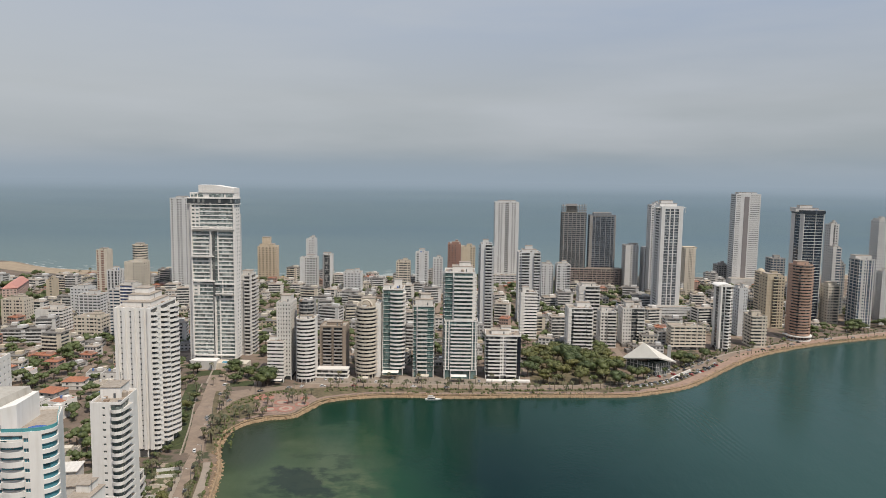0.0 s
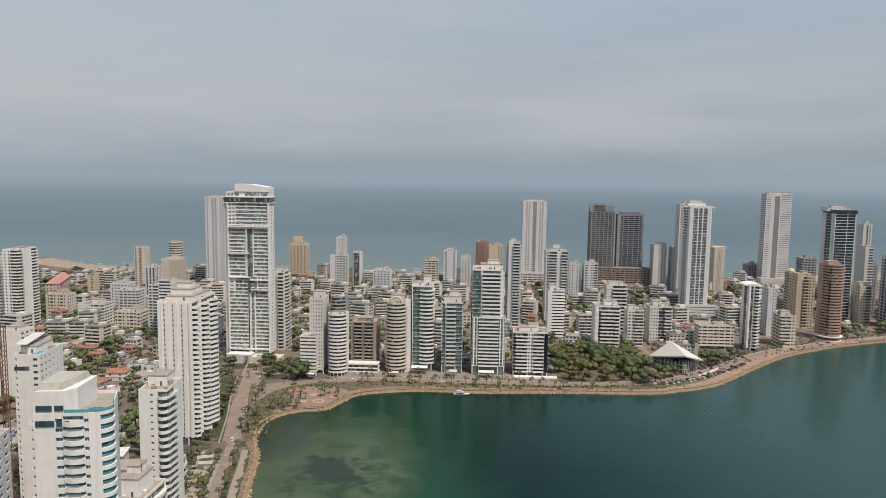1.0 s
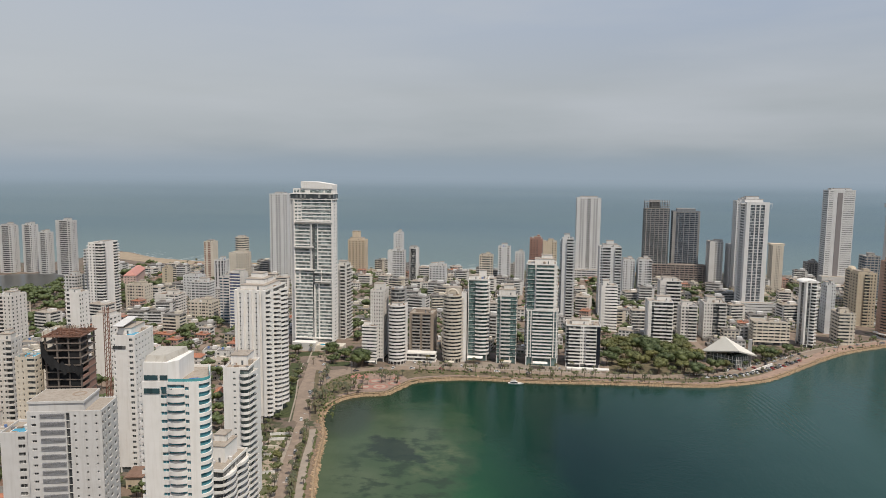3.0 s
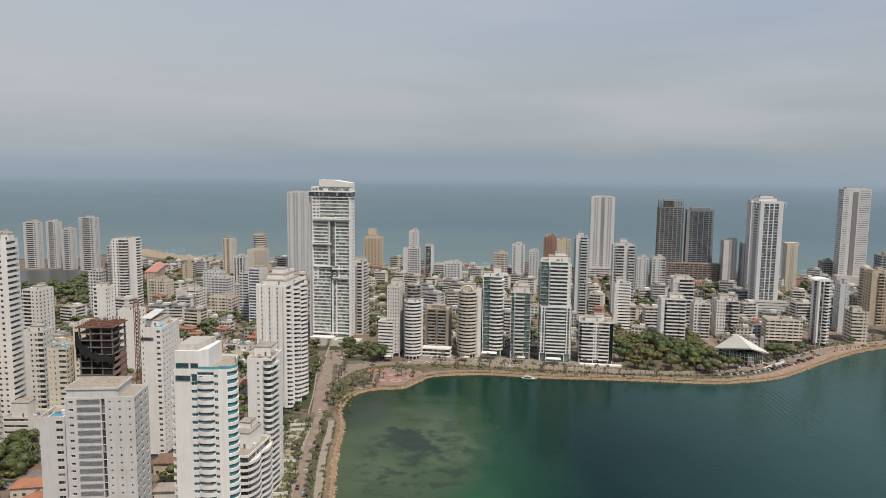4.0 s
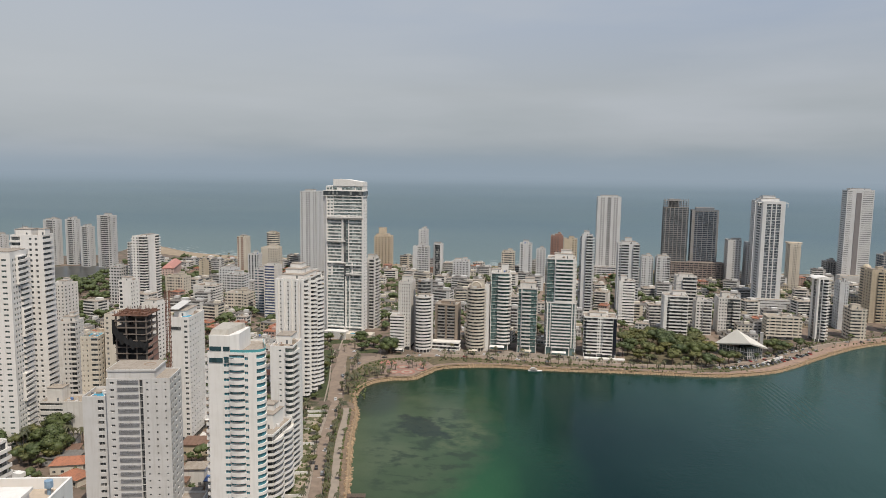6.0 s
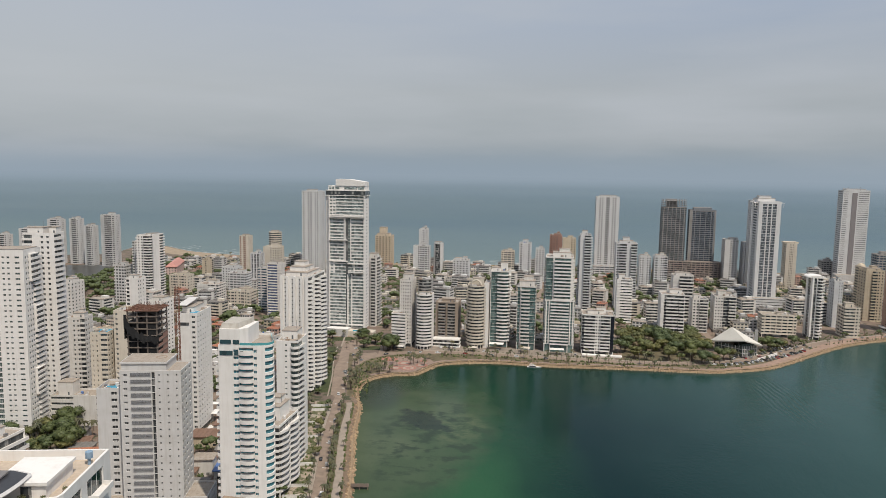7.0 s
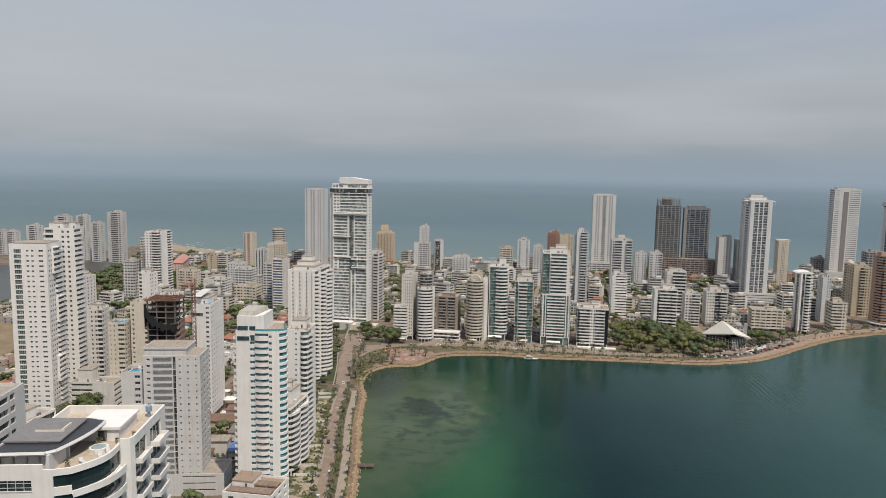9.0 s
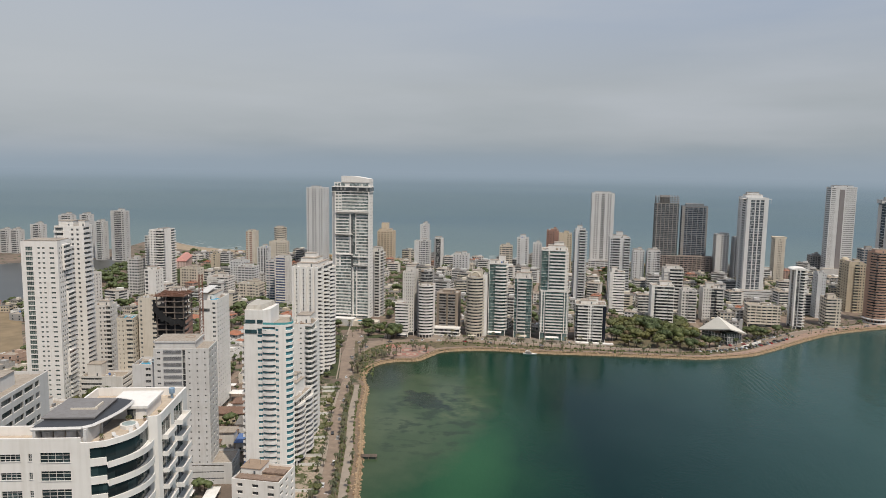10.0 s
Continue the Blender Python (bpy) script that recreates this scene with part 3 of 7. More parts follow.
green = ramp_node(nt, mathn("ADD", mathn("ADD", mathn("MULTIPLY", gx_, gx_), mathn("MULTIPLY", gy_, gy_)), mathn("MULTIPLY", warp, 0.8)), 0.3, 1.7, 0.8, 0.0)
c = mix_node(nt, green, c, (0.020, 0.080, 0.034))
# pale shallow floor off the corner, mottled with weed, and one dense dark weed bed


def patch(cx, cy, rx, ry, turn, ragged, lo, hi, most):
    """An oval stain on the floor of the bay with a ragged edge."""
    ca_, sa_ = math.cos(radians(turn)), math.sin(radians(turn))
    dx0, dy0 = mathn("ADD", X, -cx), mathn("ADD", Y, -cy)
    u_ = mathn("ADD", mathn("MULTIPLY", dx0, ca_ / rx), mathn("MULTIPLY", dy0, sa_ / rx))
    v_ = mathn("ADD", mathn("MULTIPLY", dx0, -sa_ / ry), mathn("MULTIPLY", dy0, ca_ / ry))
    r2 = mathn("ADD", mathn("MULTIPLY", u_, u_), mathn("MULTIPLY", v_, v_))
    return ramp_node(nt, mathn("ADD", r2, mathn("MULTIPLY", mathn("ADD", weed, -0.5), ragged)), lo, hi, most, 0.0)


weed = noise_node(nt, place(nt), 0.055, 8, 0.7)
mott = noise_node(nt, place(nt, (1.0, 1.5, 1)), 0.075, 6, 0.62)
broad = noise_node(nt, place(nt), 0.022, 4, 0.5)
c = mix_node(nt, patch(-88, 306, 48, 108, -8, 1.6, 0.5, 1.5, 0.75), c, (0.056, 0.080, 0.045))
c = mix_node(nt, mathn("MULTIPLY", patch(-92, 322, 40, 70, -8, 1.5, 0.3, 1.5, 0.75), ramp_node(nt, broad, 0.45, 0.62)), c, (0.078, 0.101, 0.060))
c = mix_node(nt, mathn("MULTIPLY", patch(-70, 318, 32, 66, 0, 2.0, 0.5, 1.6, 0.85), ramp_node(nt, mott, 0.50, 0.60)), c, (0.024, 0.040, 0.026))
c = mix_node(nt, mathn("MULTIPLY", patch(-60, 335, 22, 26, 10, 2.0, 0.3, 1.4, 0.7), ramp_node(nt, mott, 0.50, 0.40)), c, (0.085, 0.105, 0.058))
c = mix_node(nt, patch(-80, 344, 24, 13, -42, 4.2, 0.55, 1.05, 0.82), c, (0.018, 0.029, 0.025))
c = mix_node(nt, patch(-122, 395, 18, 40, 12, 2.2, 0.4, 1.3, 0.6), c, (0.030, 0.040, 0.030))
nt.links.new(c, p.inputs["Base Color"])
p.inputs["Roughness"].default_value, p.inputs["IOR"].default_value = 0.17, 1.33
p.inputs["Specular IOR Level"].default_value = 0.14
rip = mathn("ADD", noise_node(nt, place(nt, (1, 0.6, 1)), 0.5, 3), mathn("MULTIPLY", noise_node(nt, place(nt, (1.0, 0.35, 1)), 0.045, 3), 4.0))
wobble = mathn("MULTIPLY", noise_node(nt, place(nt), 0.03, 3), 9.0)
wave = nt.nodes.new("ShaderNodeMath")
wave.operation = "SINE"
nt.links.new(mathn("ADD", mathn("ADD", mathn("MULTIPLY", X, 1.55), mathn("MULTIPLY", Y, 0.16)), wobble), wave.inputs[0])
dx_, dy_ = mathn("MULTIPLY", mathn("ADD", X, -166.0), 1 / 20), mathn("MULTIPLY", mathn("ADD", Y, -440.0), 1 / 62)
gust = ramp_node(nt, mathn("ADD", mathn("MULTIPLY", dx_, dx_), mathn("MULTIPLY", dy_, dy_)), 0.1, 1.0, 0.65, 0.0)
bump(nt, p, mathn("ADD", rip, mathn("MULTIPLY", wave.outputs[0], gust)), 0.4, 0.3)
BAY = m
s = Shape()
s.v = [(x, y, 0.06) for x, y in offset(SH, 12)] + [(1400, 1000, 0.06), (1400, -900, 0.06), (-400, -900, 0.06)]
s.f, s.m = [tuple(range(len(s.v)))[::-1]], [0]
tagged(new("water_bay", s.mesh("water_bay", BAY)), "still dark green bay, shallow over weed near the corner", "bay", "", "structure")

# land sheet
m, nt, p = nodes_of("town_ground")
n1, n2, n3 = noise_node(nt, place(nt), 0.035, 5), noise_node(nt, place(nt), 0.11, 4), noise_node(nt, place(nt), 0.8, 4)
c = mix_node(nt, ramp_node(nt, n1, 0.42, 0.58), (0.225, 0.160, 0.118), (0.150, 0.112, 0.088))
c = mix_node(nt, ramp_node(nt, n2, 0.53, 0.62), c, (0.045, 0.055, 0.022))
c = mix_node(nt, ramp_node(nt, n3, 0.3, 0.8, 0, 0.5), c, (0.08, 0.066, 0.052))
nt.links.new(c, p.inputs["Base Color"])
p.inputs["Roughness"].default_value = 0.9
bump(nt, p, n3, 0.4, 0.1)
TOWN = m
s = Shape()
s.prism(LAND, -2, G)
tagged(new("ground", s.mesh("ground", TOWN)), "built-up sandy ground of the peninsula", "ground", "", "structure")

SANDM = plain("beach_sand", (0.34, 0.265, 0.185), 0.95, var=0.25, scale=0.1)
ASPH = plain("worn_asphalt", (0.275, 0.208, 0.160), 0.85, var=0.3, scale=0.25)
PAVE = plain("pinkish_paving", (0.31, 0.22, 0.175), 0.85, var=0.45, scale=0.5)
WALK = plain("grey_walkway", (0.33, 0.275, 0.225), 0.85, var=0.2, scale=0.3)
VERGE = plain("dry_verge", (0.165, 0.134, 0.078), 0.95, var=0.6, scale=0.25)
LAWN = plain("lawn", (0.062, 0.076, 0.027), 0.95, var=0.55, scale=0.4)
STONE = plain("tan_rock", (0.40, 0.285, 0.175), 0.9, var=0.6, scale=0.9)
FOAM = plain("sea_foam", (0.55, 0.57, 0.57), 0.7, var=0.1)
PLAZA = plain("red_plaza_paving", (0.36, 0.17, 0.13), 0.85, var=0.25, scale=0.4)

CO = smooth(COAST[:10])
ribbon("ground_beach", CO, 0, 48, 1.0, G + 0.03, SANDM, "wide tan sand beach along the sea", "beach")
ribbon("ground_beach_slope", CO, -12, 0, -1.0, -0.4, SANDM, "wet sand sloping into the sea", "beach", z2=G + 0.03)
s = Shape()
s.prism(LAGOON, G - 0.5, G + 0.05)
tagged(new("water_lagoon", s.mesh("water_lagoon", plain("lagoon_water", (0.045, 0.046, 0.042), 0.28, var=0.3, scale=0.02))), "calm grey lagoon between the towers", "lagoon", "", "structure")
s = Shape()
s.prism(SANDLOT, G - 0.5, G + 0.09)
tagged(new("ground_sand_lot", s.mesh("ground_sand_lot", plain("scrubby_soil", (0.27, 0.20, 0.12), 0.95, var=0.45, scale=0.06))), "bare sandy lot beside the lagoon", "ground", "", "structure")

# surf: broken white crests along the sea beach
rng = random.Random(5)
for row, (o, ln) in enumerate(((-13, 60), (-27, 45), (-42, 38), (-60, 38), (-82, 30))):
    base = offset(CO, o)
    s = Shape()
    for i in range(0, len(base) - 1):
        if rng.random() < (0.1, 0.3, 0.4, 0.5, 0.65)[row]:
            continue
        a, b = Vector(base[i]), Vector(base[i + 1])
        K = 14
        wob = [rng.uniform(0.3, 1.0) for _ in range(K + 1)]
        lo = rng.uniform(0, 0.3)
        hi = rng.uniform(0.6, 1.0)
        pts = [a.lerp(b, lo + (hi - lo) * k / K) for k in range(K + 1)]
        for k in range(K):
            env = math.sin(math.pi * (k + 0.5) / K)
            w0 = (2.4 - 0.25 * row) * wob[k] * env + 0.3
            s.prism([tuple(pts[k] + Vector((0, -w0))), tuple(pts[k + 1] + Vector((0, -w0))), tuple(pts[k + 1] + Vector((0, w0 * 0.6))), tuple(pts[k] + Vector((0, w0 * 0.6)))], 0.0, 0.35)
    tagged(new("surf", s.mesh("surf", FOAM)), "line of white breaking surf", "surf", "", "stuff")

# shore road, promenade and sea wall
ROAD_TURN = [(-146, 376), (-153, 398), (-160, 424), (-162, 448), (-157, 470), (-146, 486), (-130, 496), (-105, 503), (-75, 506.5), (-48, 507), (0, 507), (30, 507.5), (62, 508.5), (100, 513), (134, 521), (165, 537), (194, 561), (229, 596), (262, 626), (302, 650), (342, 673), (400, 699), (470, 730), (560, 768), (1000, 896)]
NEAR = [q for q in SH if q[1] < 366]
RC = offset(NEAR, 15.4) + smooth(ROAD_TURN)                # middle of the shore road
i0 = next(i for i, q in enumerate(SH) if q[1] > 366)
FRONT = SH[i0:]
RF = smooth(ROAD_TURN)
ribbon("wall_sea", SH, -1.6, 0.0, -1.5, -0.6, STONE, "tan rubble sea wall along the bay", "sea wall", z2=1.6)
ribbon("wall_coping", SH, 0.0, 0.9, 0.5, G + 0.25, STONE, "tan stone coping of the sea wall", "sea wall")
EARTH = plain("bare_earth", (0.24, 0.17, 0.115), 0.95, var=0.5, scale=0.35)
ribbon("ground_earth", NEAR, 0.9, 5.0, 1.0, G + 0.06, EARTH, "bare brown earth behind the sea wall", "ground")
ribbon("pavement_walk", NEAR, 4.4, 8.8, 1.0, G + 0.14, WALK, "grey concrete promenade beside the bay", "promenade")
ribbon("ground_verge", NEAR, 8.8, 12.2, 1.0, G + 0.10, VERGE, "dry planted strip with palms", "verge")
between("ground_dry_verge", offset(FRONT, 0.9), offset(RF, -4.4), 1.0, G + 0.05, VERGE, "dry grass and earth between promenade and road", "verge")
bank = [q for q in FRONT if q[0] > 62]
between("ground_bank", offset(bank, 0.9), [(q[0] - 0.66 * w_, q[1] + 0.75 * w_) for i, q in enumerate(bank) for w_ in (3.0 + 12.0 * min(1.0, i / 22),)], 1.0, G + 0.09, plain("pinkish_bank_earth", (0.36, 0.245, 0.185), 0.95, var=0.4, scale=0.22), "bare pinkish bank above the waterline", "ground")
ribbon("pavement_promenade", [q for q in FRONT if q[1] > 420 and q[0] < 150], 3.2, 6.4, 1.0, G + 0.14, PAVE, "pinkish paved promenade beside the bay", "promenade")
ribbon("kerb", NEAR, 12.2, 12.5, 1.0, G + 0.17, WALK, "concrete kerb", "kerb")
ribbon("road", RC, -3.1, 3.1, 1.0, G + 0.04, ASPH, "worn brownish asphalt shore road", "road")
ribbon("road_front", RF[10:], -4.6, 4.6, 1.0, G + 0.045, ASPH, "wide worn asphalt road before the towers", "road")
ribbon("pavement_inner", NEAR, 18.6, 20.6, 1.0, G + 0.16, WALK, "grey concrete pavement", "pavement")
RT = [q for q in RF if q[0] > -118]
ribbon("pavement_front", RT, 4.6, 7.0, 1.0, G + 0.16, WALK, "grey concrete pavement before the towers", "pavement")
ribbon("pavement_forecourt", [q for q in RT if q[0] < 58], 7.0, 26.0, 1.0, G + 0.12, plain("forecourt_concrete", (0.30, 0.25, 0.205), 0.85, var=0.4, scale=0.12), "pale concrete forecourts before the towers", "pavement")
j0, j1 = next(i for i, q in enumerate(SH) if q[1] > 150), next(i for i, q in enumerate(SH) if q[1] > 375)
m, nt, p = nodes_of("front_gardens")
gn_ = noise_node(nt, place(nt), 0.16, 3)
c = mix_node(nt, ramp_node(nt, gn_, 0.47, 0.53), (0.36, 0.29, 0.225), (0.075, 0.085, 0.034))
c = mix_node(nt, ramp_node(nt, noise_node(nt, place(nt), 0.9, 4), 0.4, 0.7, 0, 0.6), c, (0.14, 0.115, 0.075))
nt.links.new(c, p.inputs["Base Color"])
p.inputs["Roughness"].default_value = 0.95
ribbon("ground_gardens", SH[j0:j1], 20.6, 33.0, 1.0, G + 0.07, m, "front gardens of lawn, paving and earth along the road", "garden")
STRAIGHT = [(-147, 372), (-160, 420), (-173, 462), (-184, 505), (-192, 540)]
INLAND = [(-146, 488), (-151, 520), (-155, 575), (-162, 640), (-185, 760), (-200, 980)]
ribbon("road_back", smooth(INLAND), -3, 3, 1.0, G + 0.050, ASPH, "narrow asphalt street behind the grove", "road")
ribbon("road_inland", smooth(STRAIGHT), -3, 3, 1.0, G + 0.052, ASPH, "asphalt street leading inland", "road")
ribbon("pavement_inland", smooth(STRAIGHT)[12:], 3, 4.4, 1.0, G + 0.17, WALK, "concrete pavement of the inland street", "pavement")
s = Shape()
s.prism([(-144, 372), (-153, 374), (-172, 440), (-183, 500), (-186, 545), (-174, 545), (-170, 505), (-164, 486), (-152, 492), (-146, 482), (-154, 464), (-157, 440), (-150, 404)], G - 0.2, G + 0.056)
tagged(new("road_junction", s.mesh("road_junction", ASPH)), "wide worn asphalt junction at the corner", "road", "", "structure")
ribbon("ground_lawn_strip", smooth(STRAIGHT)[1:13], 7.5, 17.0, 1.0, G + 0.062, LAWN, "green garden strip beside the inland street", "lawn")
ribbon("kerb_inland", smooth(STRAIGHT)[:13], 6.6, 7.5, 1.0, G + 0.16, WALK, "pale concrete kerb of the inland street", "kerb")
ribbon("ground_island", smooth(STRAIGHT)[4:11], -8.6, -5.2, 1.0, G + 0.17, VERGE, "planted traffic island with dry grass", "verge")
LANES = []
for lx in (-640, -560, -470, -385, -300, -232, -95, -25, 60, 150, 240, 330, 420):
    y0 = 300 if lx < -170 else max(q[1] for q in SH if abs(q[0] - lx) < 40) + 24
    LANES.append([(lx, y0), (lx + 4, 800), (lx + 8, 1035)])
for ly in (590, 690, 790, 890, 985):
    x1 = max([q[0] for q in SH if q[1] < ly - 10 and q[1] > 480] + [100])
    LANES.append([(-640, ly - 8), (-200, ly), (x1, ly + 6)])
for ly in (300, 400, 480):
    LANES.append([(-430, ly - 20), (-175 if ly > 350 else -160, ly)])
for ln in LANES:
    ribbon("road_street", ln, -3.0, 3.0, 1.0, G + 0.030, ASPH, "narrow asphalt street between houses", "road")

# rubble on the sea wall
s = Shape()
rng = random.Random(11)
for i in range(len(SH) - 1):
    a, b = Vector(SH[i]), Vector(SH[i + 1])
    if a.y < 120 or a.x > 480:
        continue
    L = (b - a).length
    e = (b - a).normalized()
    nrm = Vector((-e.y, e.x))
    for _ in range(int(L * 4.0)):
        q = a + e * rng.uniform(0, L) + nrm * (rng.uniform(-2.2, 1.6) if rng.random() < 0.93 else rng.uniform(1.2, 3.4))
        r = rng.uniform(0.35, 0.8) if rng.random() < 0.75 else rng.uniform(0.8, 1.3)
        ang = rng.uniform(0, 360)
        ring = [(q.x + r * rng.uniform(0.7, 1.2) * math.cos(radians(ang + 72 * k)), q.y + r * rng.uniform(0.7, 1.2) * math.sin(radians(ang + 72 * k))) for k in range(5)]
        zb = min(G - 0.15, 1.0 + 0.75 * (q - a).dot(nrm))
        s.prism(ring, zb - 1.3, zb + r * 0.7, 0, [((x - q.x) * 0.55 + q.x, (y - q.y) * 0.55 + q.y) for x, y in ring])
ROCK, nt, p = nodes_of("loose_rock")
rk = nt.nodes.new("ShaderNodeNewGeometry").outputs["Random Per Island"]
c = mix_node(nt, rk, (0.22, 0.145, 0.085), (0.50, 0.36, 0.225))
c = mix_node(nt, ramp_node(nt, noise_node(nt, place(nt), 1.4, 4), 0.35, 0.7, 0, 0.6), c, (0.24, 0.16, 0.10))
nt.links.new(c, p.inputs["Base Color"])
p.inputs["Roughness"].default_value = 0.9
tagged(new("rubble", s.mesh("rubble", ROCK)), "tan boulders along the waterline", "rocks", "", "stuff")


# ---- towers: the bay front, from the corner along the shore ----
band = lambda f=0.4, k=0: ("band", f, k)
grid = lambda c, w=0.5, lo=0.35, hi=0.8: ("grid", c, w, lo, hi)
balc = lambda d=1.4, s0=0.05, s1=0.95, shape="flat", f=0.14, ph=0.40: ("balc", f, d, s0, s1, shape, ph)

tower("small white apartment block with dark ribbon windows", -144, -127, 511, 17, 33, 10, band(0.55), band(0.5, 3), wall=BRIGHT, boxes=[(-2, 3, 9, 8, 2.6), (1, 4, 4, 4, 5)], base=3)
tower("white slab of a twin tower with small windows", -139, -123, 518, 20, 62, 19, grid(5, 0.45), grid(4), wall=WHITE, boxes=[(0, 2, 8, 9, 5)], base=3)
rp = arc(0, 0, 7.4, 7.4, 180, 360, 14) + [(7.4, 9), (-7.4, 9)]
tower("white tower with rounded balcony front", -123.5, -108.5, 510, 17, 50.5, 16, None, wall=BRIGHT, ring=(rp, [("band", 0.12)] * 4 + [("cbal", 0.16, 1.0, 0.5)] * 10 + [BL, BL, BL]), boxes=[(0, 3.5, 9, 7, 2)], base=3, R=BL)
rp = arc(0, 0, 6.2, 6.2, 180, 360, 12) + [(6.2, 7), (-6.2, 7)]
tower("dark glazed drum of the twin tower", -123.5, -111.5, 521, 14, 63, 20, None, wall=GREY, glass=DARK, ring=(rp, [band(0.35)] * 12 + [BL, BL, BL]), boxes=[], base=3, R=BL)
tower("grey-brown apartment block with balconies over a white podium", -108, -84, 534, 20, 40.5, 12, [(0.12, BL), (0.34, balc(1.6)), (0.08, BL), (0.34, balc(1.6)), (0.12, BL)], grid(4, 0.4), wall=paint("taupe_render", (0.32, 0.26, 0.21), 0.25), glass=DARK, balm=GREY,
      boxes=[(0, 2, 12, 9, 2.6)], base=5)
s = Shape()
for k in range(2):
    s.box(0, 0, 3.2 * k, 25, 9, 1.0, 1)
    s.box(0, 0.3, 3.2 * k + 1.0, 23.6, 8, 2.2, 0)
s.box(0, 0, 6.4, 25, 9, 1.1, 1)
pod = thing("podium", -95.5, 528.5, G, 0, "white two-storey podium with dark glass", "building")
part("podium_body", s.mesh("podium_body", [DARK, BRIGHT]), pod)
rp = arc(0, 0, 8.0, 9.0, 180, 360, 16) + [(8, 11), (-8, 11)]
r = tower("rounded beige apartment tower with an arched crown", -78.2, -62.2, 522, 20, 58.5, 18, None, wall=CREAM, ring=(rp, [("cbal", 0.14, 1.0, 0.5)] * 16 + [BL, BL, BL]), boxes=[(1, 5, 10, 8, 6)], base=4, R=BL)
s = Shape()
for k in range(10):
    a0, a1 = radians(180 * k / 10), radians(180 * (k + 1) / 10)
    s.bar((4.2 * math.cos(a0), -1.5, 57.5 + 4.2 * math.sin(a0)), (4.2 * math.cos(a1), -1.5, 57.5 + 4.2 * math.sin(a1)), 0.6)
part("crown_arch", s.mesh("crown_arch", CREAM), r)
tower("white service slab behind the rounded beige tower", -63, -57, 530, 18, 60, 19, BL, grid(3, 0.4), wall=BRIGHT, boxes=[])
tower("teal glass tower with white bowed balconies", -58, -40, 536, 20, 71, 20, [(0.38, ("band", 0.02, 0)), (0.62, balc(2.4, 0, 1, "bow"))], [(0.5, balc(1.6, 0, 1)), (0.5, BL)], wall=BRIGHT, glass=TEAL,
      boxes=[(-4, 0, 8, 8, 3), (3, 4, 6, 6, 7)], base=6)
tower("dark teal tower with white balconies and a set-back crown", -33, -15.6, 531, 20, 59, 16, [(0.16, ("band", 0.03, 0)), (0.06, BL), (0.46, balc(1.5, 0, 1)), (0.32, ("band", 0.03, 0))], [(1, ("band", 0.15, 3))], wall=WHITE, glass=TEAL,
      boxes=[(0, 2, 14, 12, 4.5), (1, 4, 8, 8, 8)], base=6)
tower("tall teal glass tower with white balconies", -8.4, 16, 532, 24, 86, 25, [(0.27, ("band", 0.03, 0)), (0.05, BL), (0.6, balc(1.8, 0, 1)), (0.08, BL)], [(0.4, balc(1.4, 0, 1)), (0.6, ("band", 0.2, 3))], wall=BRIGHT, glass=TEAL,
      boxes=[(2, 2, 16, 12, 4), (4, 3, 9, 7, 7)], base=7)
tower("lower wing of the teal glass tower", -8.2, 18.5, 529, 12, 48, 14, [(0.2, ("band", 0.1, 2)), (0.6, balc(1.3, 0, 1)), (0.2, ("band", 0.1, 2))], ("band", 0.2, 3), wall=BRIGHT, glass=TEAL, boxes=[], base=7, name="tower_wing")
r = tower("white block with banded balconies and black glass sides", 24, 53, 530, 22, 36.5, 11, [(0.08, ("band", 0.1)), (0.34, balc(1.4, 0, 1)), (0.16, grid(2)), (0.30, balc(1.4, 0, 1)), (0.02, BL), (0.10, ("band", 0.03))], ("band", 0.08, 2), wall=BRIGHT,
      boxes=[(-2, 2, 14, 10, 3), (3, 4, 8, 6, 5)], base=3)
s = Shape()
s.box(FOOT[-1][2] - 1.6, -FOOT[-1][3] - 0.25, 3, 2.9, 0.4, 31.5)
part("black_glass_stripe", s.mesh("black_glass_stripe", plain("black_glass_panels", (0.018, 0.020, 0.028), 0.2, var=0.2)), r)
s = Shape()
s.box(0, 0, 0, 34, 5, 1.0)
o = tagged(new("terrace_pool_deck", s.mesh("terrace_pool_deck", BRIGHT)), "white pool terrace before the shore block", "terrace")
o.location = (FOOT[-1][0] + 4, FOOT[-1][1] - FOOT[-1][3] - 5, G)

# second line
tower("slim white tower with stepped top", 26, 39, 713, 18, 91, 28, [(0.4, BL), (0.6, balc(1.2, 0, 1))], [(0.5, balc(1.2, 0, 1)), (0.5, grid(2))], wall=WHITE, boxes=[(-1, 0, 6, 6, 5)])
tower("tall white tower with close rows of windows near the beach", 57.5, 95.5, 1035, 30, 124, 40, [(0.12, BL), (0.2, grid(2, 0.6)), (0.1, BL), (0.16, band(0.4)), (0.1, BL), (0.2, grid(2, 0.6)), (0.12, BL)], grid(5, 0.5), wall=WHITE, glass=SHADE, boxes=[(0, 0, 26, 14, 3)])
tower("cream podium block below the tall tower", 55, 115, 1018, 16, 16, 4, band(0.5, 8), band(0.5, 3), wall=WHITE, boxes=[])
tower("white tower with dark balcony recesses", 68, 94.5, 751, 22, 79, 24, [(0.15, grid(1)), (0.35, balc(1.2, 0, 1)), (0.2, BL), (0.3, balc(1.2, 0, 1))], grid(4), wall=WHITE, glass=DARK, boxes=[(0, 2, 8, 6, 7), (0, 2, 16, 10, 3)])
